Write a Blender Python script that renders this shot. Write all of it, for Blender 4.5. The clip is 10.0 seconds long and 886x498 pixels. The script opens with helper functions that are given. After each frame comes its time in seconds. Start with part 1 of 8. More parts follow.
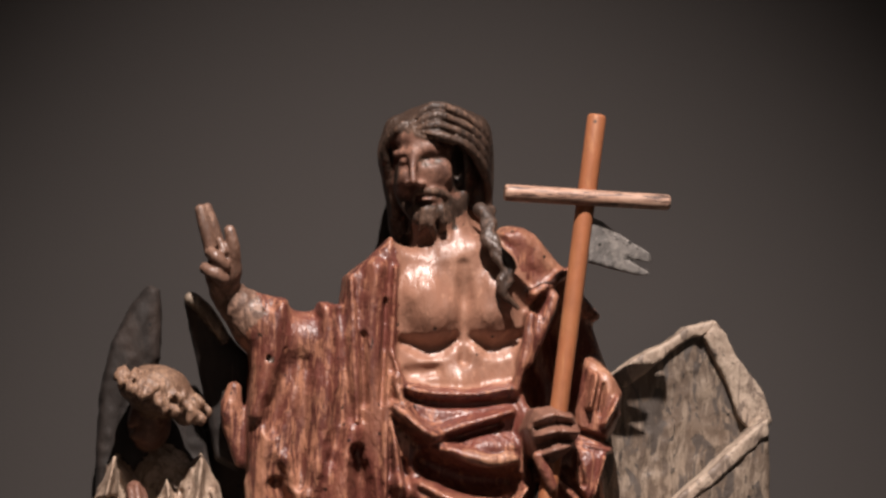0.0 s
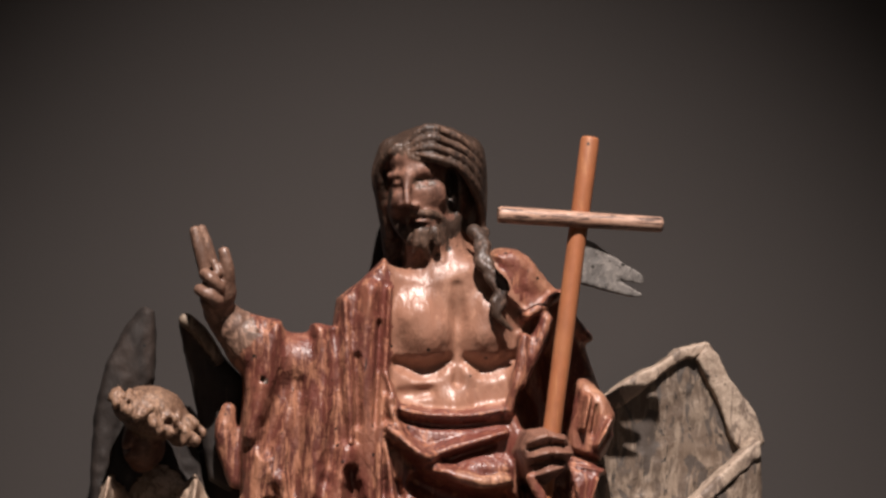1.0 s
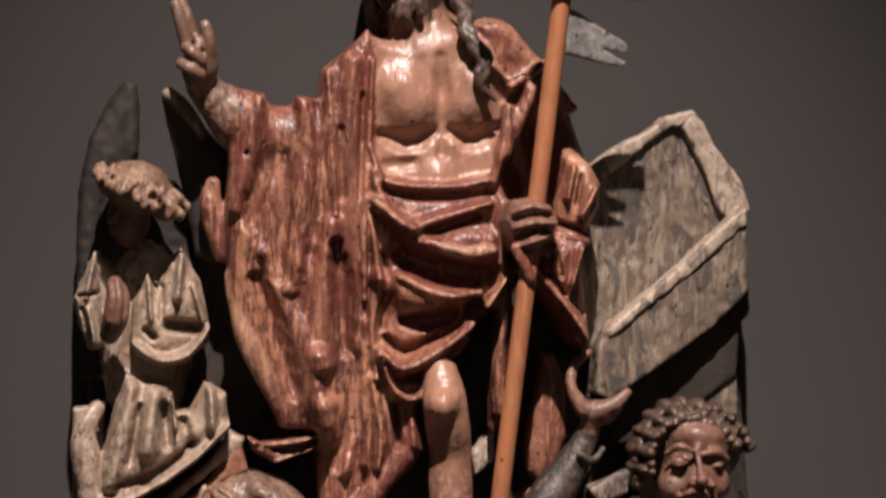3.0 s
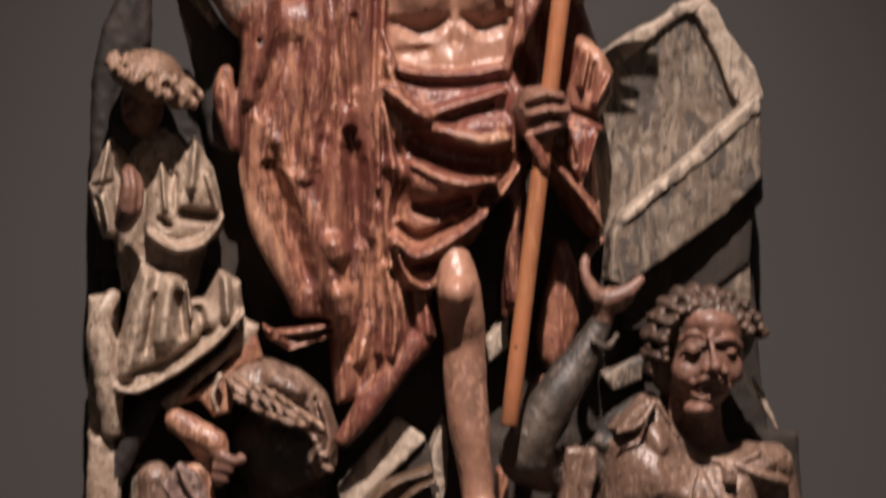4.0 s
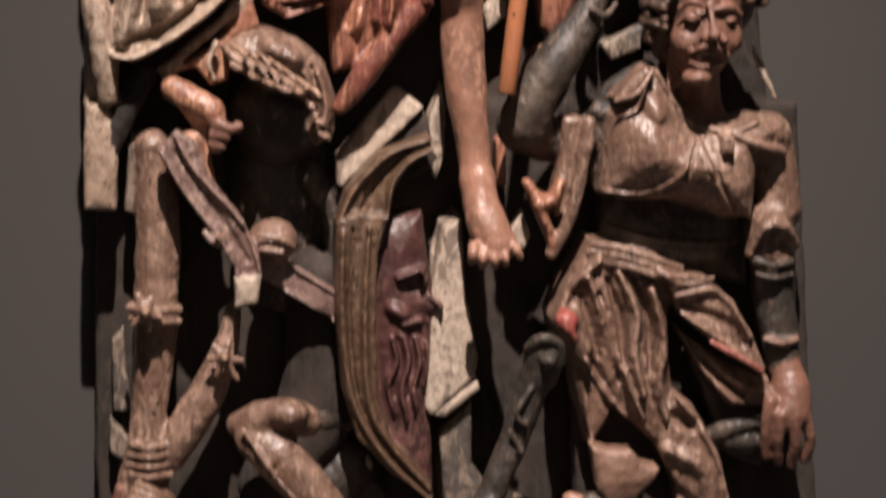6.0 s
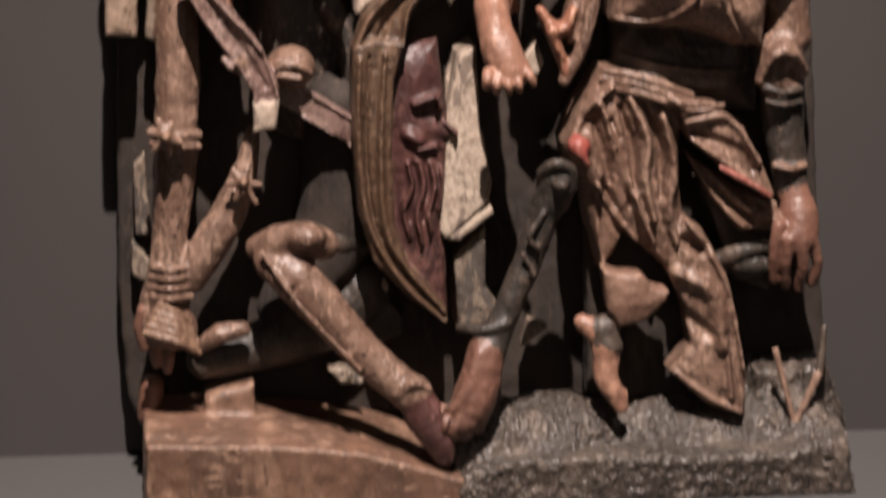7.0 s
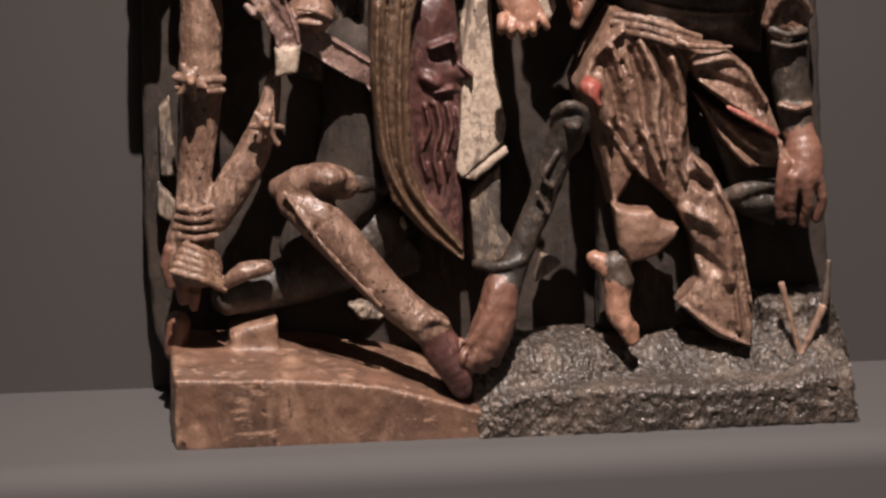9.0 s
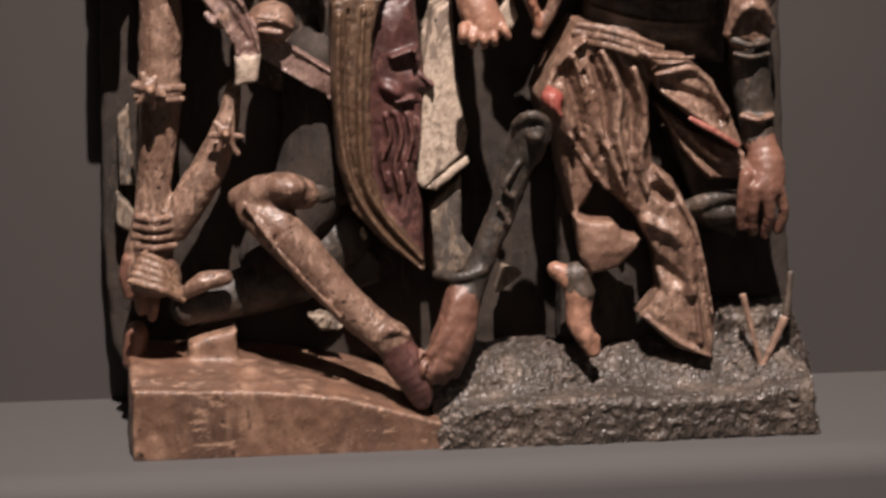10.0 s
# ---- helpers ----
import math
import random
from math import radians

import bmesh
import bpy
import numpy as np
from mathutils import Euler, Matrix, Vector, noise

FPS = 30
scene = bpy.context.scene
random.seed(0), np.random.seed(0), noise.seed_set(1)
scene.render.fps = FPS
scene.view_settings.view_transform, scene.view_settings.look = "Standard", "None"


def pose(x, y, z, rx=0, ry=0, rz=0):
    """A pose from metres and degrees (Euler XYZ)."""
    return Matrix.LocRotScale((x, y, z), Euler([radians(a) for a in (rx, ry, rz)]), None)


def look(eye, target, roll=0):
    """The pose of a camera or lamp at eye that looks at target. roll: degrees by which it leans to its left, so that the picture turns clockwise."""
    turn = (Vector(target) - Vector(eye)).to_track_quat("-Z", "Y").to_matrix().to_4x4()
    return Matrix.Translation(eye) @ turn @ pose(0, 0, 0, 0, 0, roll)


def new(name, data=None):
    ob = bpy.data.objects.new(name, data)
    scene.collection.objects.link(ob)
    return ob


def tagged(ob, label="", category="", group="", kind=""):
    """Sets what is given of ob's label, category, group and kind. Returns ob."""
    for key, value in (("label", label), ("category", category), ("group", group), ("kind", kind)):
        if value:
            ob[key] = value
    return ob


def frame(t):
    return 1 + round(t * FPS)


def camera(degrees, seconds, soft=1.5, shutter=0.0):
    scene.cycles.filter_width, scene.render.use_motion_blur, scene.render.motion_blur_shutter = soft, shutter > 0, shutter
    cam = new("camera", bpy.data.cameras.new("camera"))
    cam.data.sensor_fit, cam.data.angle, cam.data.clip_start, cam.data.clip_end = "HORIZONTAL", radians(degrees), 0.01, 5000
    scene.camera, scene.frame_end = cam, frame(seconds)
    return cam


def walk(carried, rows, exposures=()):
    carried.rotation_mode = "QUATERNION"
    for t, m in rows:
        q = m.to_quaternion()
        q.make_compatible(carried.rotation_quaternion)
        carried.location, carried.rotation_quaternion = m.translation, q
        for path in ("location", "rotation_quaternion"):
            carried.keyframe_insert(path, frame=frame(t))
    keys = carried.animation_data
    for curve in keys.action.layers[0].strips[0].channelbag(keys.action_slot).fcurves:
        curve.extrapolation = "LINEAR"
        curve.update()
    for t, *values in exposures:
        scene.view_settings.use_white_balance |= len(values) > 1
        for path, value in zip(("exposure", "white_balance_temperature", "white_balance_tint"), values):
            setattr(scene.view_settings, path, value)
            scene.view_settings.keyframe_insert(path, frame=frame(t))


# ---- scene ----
cam = camera(20.0, 10.0, soft=2.7, shutter=0.9)
# seconds, eye x y z, yaw, pitch, roll
ROWS = [
    (0, -0.3507, -2.5819, 1.5958, -6.779, 4.938, -0.534),
    (0.5, -0.3525, -2.5903, 1.5979, -6.847, 5.159, -0.588),
    (1, -0.3514, -2.5917, 1.6013, -6.916, 5.292, -0.576),
    (1.5, -0.3459, -2.5909, 1.6017, -6.874, 4.927, -0.492),
    (2, -0.3408, -2.5822, 1.5994, -7.072, 2.601, -0.418),
    (2.5, -0.3348, -2.5839, 1.5990, -7.081, 1.060, -0.174),
    (4, -0.3354, -2.5888, 1.6004, -6.591, -2.442, 0.278),
    (4.5, -0.3334, -2.5787, 1.5947, -6.500, -4.587, 0.169),
    (5, -0.3303, -2.5738, 1.5890, -6.497, -6.254, 0.208),
    (6.5, -0.3280, -2.5986, 1.5856, -6.378, -11.576, 0.183),
    (7, -0.3296, -2.6333, 1.5837, -6.053, -13.405, 0.131),
    (7.5, -0.3418, -2.6817, 1.5940, -7.102, -14.672, 0.269),
    (8, -0.3569, -2.7148, 1.6071, -6.488, -14.772, 0.397),
    (8.5, -0.3584, -2.7199, 1.6106, -6.448, -14.843, 0.380),
    (9, -0.3568, -2.7152, 1.6106, -6.145, -14.922, 0.484),
    (9.5, -0.3554, -2.6971, 1.6109, -6.381, -15.126, 0.147),
    (10, -0.3552, -2.7013, 1.6075, -6.975, -14.699, 0.099),
]
walk(cam, [(t, pose(x, y, z, 90 + pitch, roll, yaw)) for t, x, y, z, yaw, pitch, roll in ROWS],
     [(0, -0.2), (2, -0.22), (4.5, -0.15), (5.2, -0.02), (6.5, 0.22), (10, 0.22)])

# ---- light: a dim gallery, one ceiling spot on the carving ----
world = bpy.data.worlds.new("gallery_dark")
scene.world = world
world.use_nodes = True
world.node_tree.nodes["Background"].inputs[0].default_value = (1.0, 0.88, 0.8, 1)
world.node_tree.nodes["Background"].inputs[1].default_value = 0.004


def spot(name, eye, target, watts, size, blend, radius, colour):
    data = bpy.data.lights.new(name, "SPOT")
    data.energy, data.spot_size, data.spot_blend, data.shadow_soft_size, data.color = watts, radians(size), blend, radius, colour
    ob = new(name, data)
    ob.matrix_world = look(eye, target)
    return ob


spot("spot_light", (-0.2, -2.1, 4.65), (0.0, 0.0, 0.66), 1560, 33, 1.0, 0.03, (1.0, 0.87, 0.815))
# an added, unseen lamp: bounce off the opposite wall fills the shadows
spot("spot_light", (0.0, -2.6, 4.7), (0.0, -4.5, 1.6), 3000, 90, 1.0, 0.05, (1.0, 0.9, 0.85))

# ---- materials ----
def nodes_of(name):
    m = bpy.data.materials.new(name)
    m.use_nodes = True
    return m, m.node_tree.nodes, m.node_tree.links, m.node_tree.nodes["Principled BSDF"]


def mapped(n, l, scale):
    tc = n.new("ShaderNodeTexCoord")
    mp = n.new("ShaderNodeMapping")
    mp.inputs["Scale"].default_value = scale
    l.new(tc.outputs["Object"], mp.inputs["Vector"])
    return mp.outputs["Vector"]


def noise_tex(n, l, vec, scale, detail=5.0, rough=0.6, twist=0.0):
    t = n.new("ShaderNodeTexNoise")
    t.inputs["Scale"].default_value, t.inputs["Detail"].default_value = scale, detail
    t.inputs["Roughness"].default_value, t.inputs["Distortion"].default_value = rough, twist
    l.new(vec, t.inputs["Vector"])
    return t.outputs["Fac"]


def steps(n, l, fac, lo, hi):
    r = n.new("ShaderNodeMapRange")
    r.inputs["From Min"].default_value, r.inputs["From Max"].default_value = lo, hi
    l.new(fac, r.inputs["Value"])
    return r.outputs["Result"]


def blend(n, l, fac, a, b):
    m = n.new("ShaderNodeMix")
    m.data_type = "RGBA"
    l.new(fac, m.inputs["Factor"])
    for sock, v in ((m.inputs["A"], a), (m.inputs["B"], b)):
        if isinstance(v, tuple):
            sock.default_value = (*v, 1)
        else:
            l.new(v, sock)
    return m.outputs["Result"]


def painted_wood(name, base, under, dark, grain=(60, 60, 9), worn=0.55, pits=0.5, rough=0.36, bump=0.5, edge=0.55, wax=0.45, relief=0.0016, blotch=0.0):
    """Old polychrome on carved wood: paint, flakes worn to the ground and at raised edges, dark losses, a waxy varnish."""
    m, n, l, p = nodes_of(name)
    streak = noise_tex(n, l, mapped(n, l, tuple(g * 2.6 for g in grain)), 1.0, 8.0, 0.72, 0.5)
    broad = noise_tex(n, l, mapped(n, l, (14, 14, 8)), 1.0, 5.0, 0.65)
    fine = noise_tex(n, l, mapped(n, l, (190, 190, 120)), 1.0, 5.0, 0.7)
    patch = noise_tex(n, l, mapped(n, l, (22, 22, 9)), 1.0, 5.0, 0.6, 0.3)
    shade = blend(n, l, steps(n, l, broad, 0.4, 0.64), base, tuple(c * 0.5 for c in base))
    shade = blend(n, l, steps(n, l, patch, 0.5, 0.68), shade, tuple(0.45 * c + 0.45 * d for c, d in zip(base, under)))
    # worn flakes gather in patches
    mask = n.new("ShaderNodeMath")
    mask.operation = "MULTIPLY_ADD"
    mask.inputs[1].default_value = 0.55
    l.new(broad, mask.inputs[0])
    l.new(streak, mask.inputs[2])
    flake = n.new("ShaderNodeMath")
    flake.operation = "MULTIPLY"
    flake.inputs[1].default_value = 0.72
    l.new(steps(n, l, mask.outputs[0], worn + 0.24, worn + 0.34), flake.inputs[0])
    col = blend(n, l, flake.outputs[0], shade, under)
    # paint rubbed off along ridges
    geo = n.new("ShaderNodeNewGeometry")
    ridge = n.new("ShaderNodeMath")
    ridge.operation = "MULTIPLY_ADD"
    ridge.inputs[1].default_value = 0.22
    l.new(fine, ridge.inputs[0])
    l.new(geo.outputs["Pointiness"], ridge.inputs[2])
    rub = n.new("ShaderNodeMath")
    rub.operation = "MULTIPLY"
    rub.inputs[1].default_value = edge
    l.new(steps(n, l, ridge.outputs[0], 0.635, 0.7), rub.inputs[0])
    col = blend(n, l, rub.outputs[0], col, tuple(min(1.0, c * 1.2) for c in under))
    loss = noise_tex(n, l, mapped(n, l, (grain[0] * 2.6, grain[1] * 2.6, grain[2] * 4.5)), 1.0, 8.0, 0.75, 0.7)
    col = blend(n, l, steps(n, l, loss, 1.11 - pits, 1.15 - pits), col, dark)
    if blotch:
        # broad islands of lost paint
        isle = noise_tex(n, l, mapped(n, l, (46, 46, 17)), 1.0, 4.0, 0.6, 0.8)
        col = blend(n, l, steps(n, l, isle, 1.06 - blotch, 1.1 - blotch), col, tuple(c * 2.2 for c in dark))
    holes = n.new("ShaderNodeTexVoronoi")
    holes.inputs["Scale"].default_value = 34.0
    l.new(mapped(n, l, (1, 1, 1)), holes.inputs["Vector"])
    col = blend(n, l, steps(n, l, holes.outputs["Distance"], 0.085, 0.055), col, tuple(c * 0.5 for c in dark))
    l.new(col, p.inputs["Base Color"])
    gloss = n.new("ShaderNodeMapRange")
    gloss.inputs["From Min"].default_value, gloss.inputs["From Max"].default_value = 0.3, 0.7
    gloss.inputs["To Min"].default_value, gloss.inputs["To Max"].default_value = rough + 0.12, rough + 0.34
    l.new(broad, gloss.inputs["Value"])
    l.new(gloss.outputs["Result"], p.inputs["Roughness"])
    # knife marks and cracked ground, a few millimetres across
    marks = noise_tex(n, l, mapped(n, l, (210, 210, 110)), 1.0, 2.0, 0.5, 0.6)
    dents = noise_tex(n, l, mapped(n, l, (46, 46, 30)), 1.0, 1.0, 0.4)
    add = n.new("ShaderNodeMath")
    add.operation = "MULTIPLY_ADD"
    add.inputs[1].default_value = 0.9
    l.new(dents, add.inputs[0])
    l.new(marks, add.inputs[2])
    b = n.new("ShaderNodeBump")
    b.inputs["Strength"].default_value, b.inputs["Distance"].default_value = min(1.0, bump * 1.3), relief
    l.new(add.outputs[0], b.inputs["Height"])
    l.new(b.outputs["Normal"], p.inputs["Normal"])
    p.inputs["Coat Weight"].default_value, p.inputs["Coat Roughness"].default_value = wax * 0.35, 0.28
    l.new(b.outputs["Normal"], p.inputs["Coat Normal"])
    return m


ROBE = painted_wood("worn_red_robe", (0.15, 0.046, 0.033), (0.44, 0.205, 0.12), (0.022, 0.012, 0.01), (60, 60, 8), 0.54, 0.51, 0.25, 0.8, 0.6, 0.6)
LINING = painted_wood("robe_lining", (0.24, 0.1, 0.062), (0.48, 0.255, 0.155), (0.035, 0.018, 0.013), (60, 60, 10), 0.53, 0.49, 0.26, 0.7, 0.5, 0.6)
FLESH = painted_wood("flesh_paint", (0.31, 0.155, 0.102), (0.44, 0.24, 0.16), (0.08, 0.04, 0.028), (40, 40, 30), 0.57, 0.45, 0.25, 0.4, 0.4, 0.5)
TANNED = painted_wood("darker_flesh_paint", (0.165, 0.078, 0.053), (0.28, 0.142, 0.095), (0.04, 0.02, 0.015), (40, 40, 30), 0.57, 0.45, 0.3, 0.4, 0.3, 0.3)
RIM = painted_wood("brown_shield_rim", (0.088, 0.05, 0.03), (0.2, 0.122, 0.075), (0.02, 0.012, 0.009), (50, 50, 16), 0.56, 0.52, 0.24, 0.8, 0.5, 0.6)
BAND = painted_wood("greyed_pink_strap", (0.17, 0.098, 0.08), (0.34, 0.235, 0.19), (0.03, 0.018, 0.014), (60, 60, 40), 0.55, 0.53, 0.28, 0.7, 0.5, 0.5)
HAND = painted_wood("grimy_flesh_paint", (0.16, 0.088, 0.06), (0.36, 0.22, 0.155), (0.04, 0.024, 0.018), (60, 60, 40), 0.56, 0.5, 0.32, 0.5, 0.4)
HAIR = painted_wood("dark_hair_paint", (0.058, 0.034, 0.023), (0.22, 0.13, 0.088), (0.015, 0.01, 0.008), (90, 90, 40), 0.61, 0.5, 0.3, 0.9, 0.5, 0.5)
FAIR = painted_wood("fair_hair_paint", (0.16, 0.088, 0.055), (0.36, 0.22, 0.14), (0.06, 0.034, 0.022), (150, 150, 50), 0.53, 0.53, 0.36, 1.0, 0.4)
ALB = painted_wood("cream_cloth_paint", (0.3, 0.21, 0.15), (0.48, 0.37, 0.28), (0.1, 0.058, 0.037), (60, 60, 26), 0.52, 0.545, 0.32, 0.6, 0.4)
WING = painted_wood("dark_wing_paint", (0.022, 0.016, 0.013), (0.07, 0.047, 0.036), (0.01, 0.008, 0.006), (90, 90, 12), 0.64, 0.5, 0.5, 0.3, 0.3, 0.0)
LEATHER = painted_wood("tan_armour_paint", (0.155, 0.089, 0.062), (0.335, 0.214, 0.153), (0.03, 0.017, 0.012), (50, 50, 22), 0.54, 0.53, 0.24, 0.8, 0.5, 0.6)
IRON = painted_wood("dark_armour_paint", (0.034, 0.027, 0.021), (0.15, 0.102, 0.073), (0.011, 0.009, 0.007), (60, 60, 28), 0.6, 0.51, 0.34, 0.7, 0.4, 0.2)
CRIMSON = painted_wood("crimson_paint", (0.07, 0.027, 0.023), (0.16, 0.07, 0.057), (0.018, 0.01, 0.009), (40, 40, 18), 0.57, 0.47, 0.3, 0.5, 0.3, 0.4)
RED = painted_wood("bright_red_lining", (0.28, 0.06, 0.045), (0.4, 0.18, 0.13), (0.06, 0.025, 0.018), (60, 60, 40), 0.55, 0.5, 0.36, 0.5)
STONE = painted_wood("grey_green_stone_paint", (0.15, 0.108, 0.078), (0.3, 0.235, 0.175), (0.035, 0.028, 0.023), (44, 44, 9), 0.51, 0.53, 0.42, 0.6, 0.5, 0.2, blotch=0.515)
PALE = painted_wood("pale_stone_edge_paint", (0.38, 0.29, 0.22), (0.5, 0.4, 0.31), (0.08, 0.06, 0.046), (80, 80, 50), 0.5, 0.53, 0.45, 0.7, 0.3, 0.2, blotch=0.5)
OCHRE = painted_wood("ochre_ground_paint", (0.16, 0.085, 0.054), (0.42, 0.26, 0.175), (0.045, 0.025, 0.016), (14, 30, 50), 0.63, 0.44, 0.34, 0.6, 0.6, 0.5, blotch=0.46)
GRIT = painted_wood("grey_rock_paint", (0.05, 0.04, 0.032), (0.25, 0.19, 0.15), (0.016, 0.013, 0.011), (120, 120, 120), 0.57, 0.55, 0.17, 1.0, 0.6, 1.0, 0.0055)
# brown taken nearly to black: the shade of the recesses is in the colour
SHADE = painted_wood("shade_darkened_brown", (0.032, 0.022, 0.016), (0.055, 0.038, 0.028), (0.012, 0.009, 0.007), (40, 40, 8), 0.6, 0.48, 0.6, 0.5, 0.3, 0.0)
STAFF = painted_wood("new_orange_wood", (0.37, 0.135, 0.058), (0.44, 0.19, 0.08), (0.12, 0.05, 0.022), (120, 120, 7), 0.55, 0.46, 0.36, 0.12, 0.1, 0.2)
BARWOOD = painted_wood("pale_worn_crossbar", (0.42, 0.245, 0.17), (0.52, 0.34, 0.25), (0.05, 0.027, 0.02), (8, 70, 70), 0.54, 0.6, 0.34, 0.25, 0.3, 0.3)
METAL = painted_wood("grey_tin_paint", (0.15, 0.14, 0.13), (0.27, 0.245, 0.22), (0.04, 0.035, 0.03), (60, 60, 60), 0.55, 0.54, 0.42, 0.5)


def plaster(name, colour, rough=0.8):
    m, n, l, p = nodes_of(name)
    a = noise_tex(n, l, mapped(n, l, (1.3, 1.3, 1.3)), 1.0, 4.0)
    f = noise_tex(n, l, mapped(n, l, (260, 260, 260)), 1.0, 3.0)
    l.new(blend(n, l, steps(n, l, a, 0.3, 0.75), colour, tuple(c * 0.9 for c in colour)), p.inputs["Base Color"])
    p.inputs["Roughness"].default_value = rough
    b = n.new("ShaderNodeBump")
    b.inputs["Strength"].default_value, b.inputs["Distance"].default_value = 0.12, 0.001
    l.new(f, b.inputs["Height"])
    l.new(b.outputs["Normal"], p.inputs["Normal"])
    return m


WALL = plaster("grey_wall_paint", (0.049, 0.0435, 0.0405))
SHELF = plaster("pale_grey_plinth_paint", (0.068, 0.064, 0.0625), 0.85)
FLOOR = plaster("dark_gallery_floor", (0.06, 0.052, 0.046), 0.5)


# ---- mesh tools ----
def mesh_object(name, bm, material, parent=None):
    me = bpy.data.meshes.new(name)
    bm.to_mesh(me)
    bm.free()
    me.materials.append(material)
    ob = new(name, me)
    ob.parent = parent
    return ob


def box(name, lo, hi, material, bevel=0.0):
    bm = bmesh.new()
    bmesh.ops.create_cube(bm, size=1.0)
    for v in bm.verts:
        v.co = Vector([lo[i] if v.co[i] < 0 else hi[i] for i in range(3)])
    if bevel:
        bmesh.ops.bevel(bm, geom=bm.edges[:], offset=bevel, segments=5, profile=0.5, affect="EDGES")
    ob = mesh_object(name, bm, material)
    if bevel:
        ob.data.polygons.foreach_set("use_smooth", [True] * len(ob.data.polygons))
    return ob


class Carving:
    """A block of wood carved in code: round limbs, balls and plates are fused or cut on a grid of cells, and the skin of the result becomes one mesh."""

    def __init__(self, lo, hi, cell):
        self.cell, self.lo = cell, np.array(lo)
        self.n = np.ceil((np.array(hi) - self.lo) / cell).astype(int) + 1
        self.d = np.full(self.n, 0.05, np.float32)
        self.m = np.zeros(self.n, np.uint8)
        self.mats = []

    def _window(self, lo, hi):
        a = np.clip(np.floor((np.array(lo) - self.lo) / self.cell).astype(int), 0, self.n - 1)
        b = np.clip(np.ceil((np.array(hi) - self.lo) / self.cell).astype(int) + 1, 1, self.n)
        axes = [(self.lo[i] + self.cell * np.arange(a[i], b[i])).astype(np.float32) for i in range(3)]
        grid = axes[0][:, None, None], axes[1][None, :, None], axes[2][None, None, :]
        return tuple(slice(a[i], b[i]) for i in range(3)), grid

    def _put(self, win, new_d, material, k, cut):
        old = self.d[win]
        if material not in self.mats:
            self.mats.append(material)
        index = self.mats.index(material)
        if cut:
            nd = -new_d
            h = np.maximum(k - np.abs(old - nd), 0) / k
            self.m[win] = np.where((nd > old) & (nd < 0.004), index, self.m[win])
            self.d[win] = np.maximum(old, nd) + h * h * k * 0.25
        else:
            h = np.maximum(k - np.abs(old - new_d), 0) / k
            self.m[win] = np.where(new_d < old, index, self.m[win])
            self.d[win] = np.minimum(old, new_d) - h * h * k * 0.25

    def tube(self, material, points, k=0.006, cut=False, deep=1.0):
        """A limb along points (x, y, z, radius); deep stretches it towards the viewer."""
        pts = self._curve(np.array(points, np.float32))
        pad = pts[:, 3].max() * max(1.0, deep) + k + 3 * self.cell
        win, (X, Y, Z) = self._window(pts[:, :3].min(0) - pad, pts[:, :3].max(0) + pad)
        best = None
        if len(pts) == 1:
            pts = np.concatenate([pts, pts + [[0, 0, 0.0001, 0]]])
        for a, b in zip(pts[:-1], pts[1:]):
            ab = b[:3] - a[:3]
            s = np.array([1, 1 / deep, 1], np.float32)
            ab = ab * s
            px, py, pz = X - a[0], (Y - a[1]) * s[1], Z - a[2]
            t = np.clip((px * ab[0] + py * ab[1] + pz * ab[2]) / max(float(ab @ ab), 1e-9), 0, 1)
            d = np.sqrt((px - t * ab[0]) ** 2 + (py - t * ab[1]) ** 2 + (pz - t * ab[2]) ** 2) - (a[3] + t * (b[3] - a[3]))
            best = d if best is None else np.minimum(best, d)
        self._put(win, best, material, k, cut)

    def ball(self, material, c, r, turn=0.0, k=0.006, cut=False):
        """An egg of radii r about c, turned by degrees in the upright plane."""
        pad = max(r) + k + 3 * self.cell
        win, (X, Y, Z) = self._window(np.array(c) - pad, np.array(c) + pad)
        co, si = math.cos(radians(turn)), math.sin(radians(turn))
        dx, dy, dz = X - c[0], Y - c[1], Z - c[2]
        u, w = dx * co + dz * si, -dx * si + dz * co
        k0 = np.sqrt((u / r[0]) ** 2 + (dy / r[1]) ** 2 + (w / r[2]) ** 2)
        k1 = np.sqrt((u / r[0] ** 2) ** 2 + (dy / r[1] ** 2) ** 2 + (w / r[2] ** 2) ** 2) + 1e-6
        self._put(win, k0 * (k0 - 1) / k1, material, k, cut)

    def plate(self, material, outline, front, thick, soft=0.004, lean=(0.0, 0.0), k=0.006, cut=False, bulge=0.0):
        """A board with an outline of (x, z); front: the depth of its face at the outline's middle, which leans by lean per metre across and up."""
        P = np.array(outline, np.float32)
        mid = (P.min(0) + P.max(0)) / 2
        half = (P.max(0) - P.min(0)) / 2
        slack = abs(lean[0]) * half[0] + abs(lean[1]) * half[1] + abs(bulge)
        pad = soft + k + 3 * self.cell
        win, (X, Y, Z) = self._window((P[:, 0].min() - pad, front - slack - pad, P[:, 1].min() - pad),
                                      (P[:, 0].max() + pad, front + thick + slack + pad, P[:, 1].max() + pad))
        x, z = X[:, 0, :], Z[0, 0, :][None, :]
        x, z = np.broadcast_arrays(x, z)
        inner = self._inside(P, x, z)
        flat = (inner + soft)[:, None, :]
        face = front + lean[0] * (x - mid[0]) + lean[1] * (z - mid[1])
        if bulge:
            face = face - bulge * np.clip(-inner / max(min(half), 1e-6), 0, 1) ** 0.6
        back = front + thick
        depth = np.maximum(face[:, None, :] - Y, Y - back) + soft
        d = np.minimum(np.maximum(flat, depth), 0) + np.sqrt(np.maximum(flat, 0) ** 2 + np.maximum(depth, 0) ** 2) - soft
        self._put(win, d, material, k, cut)

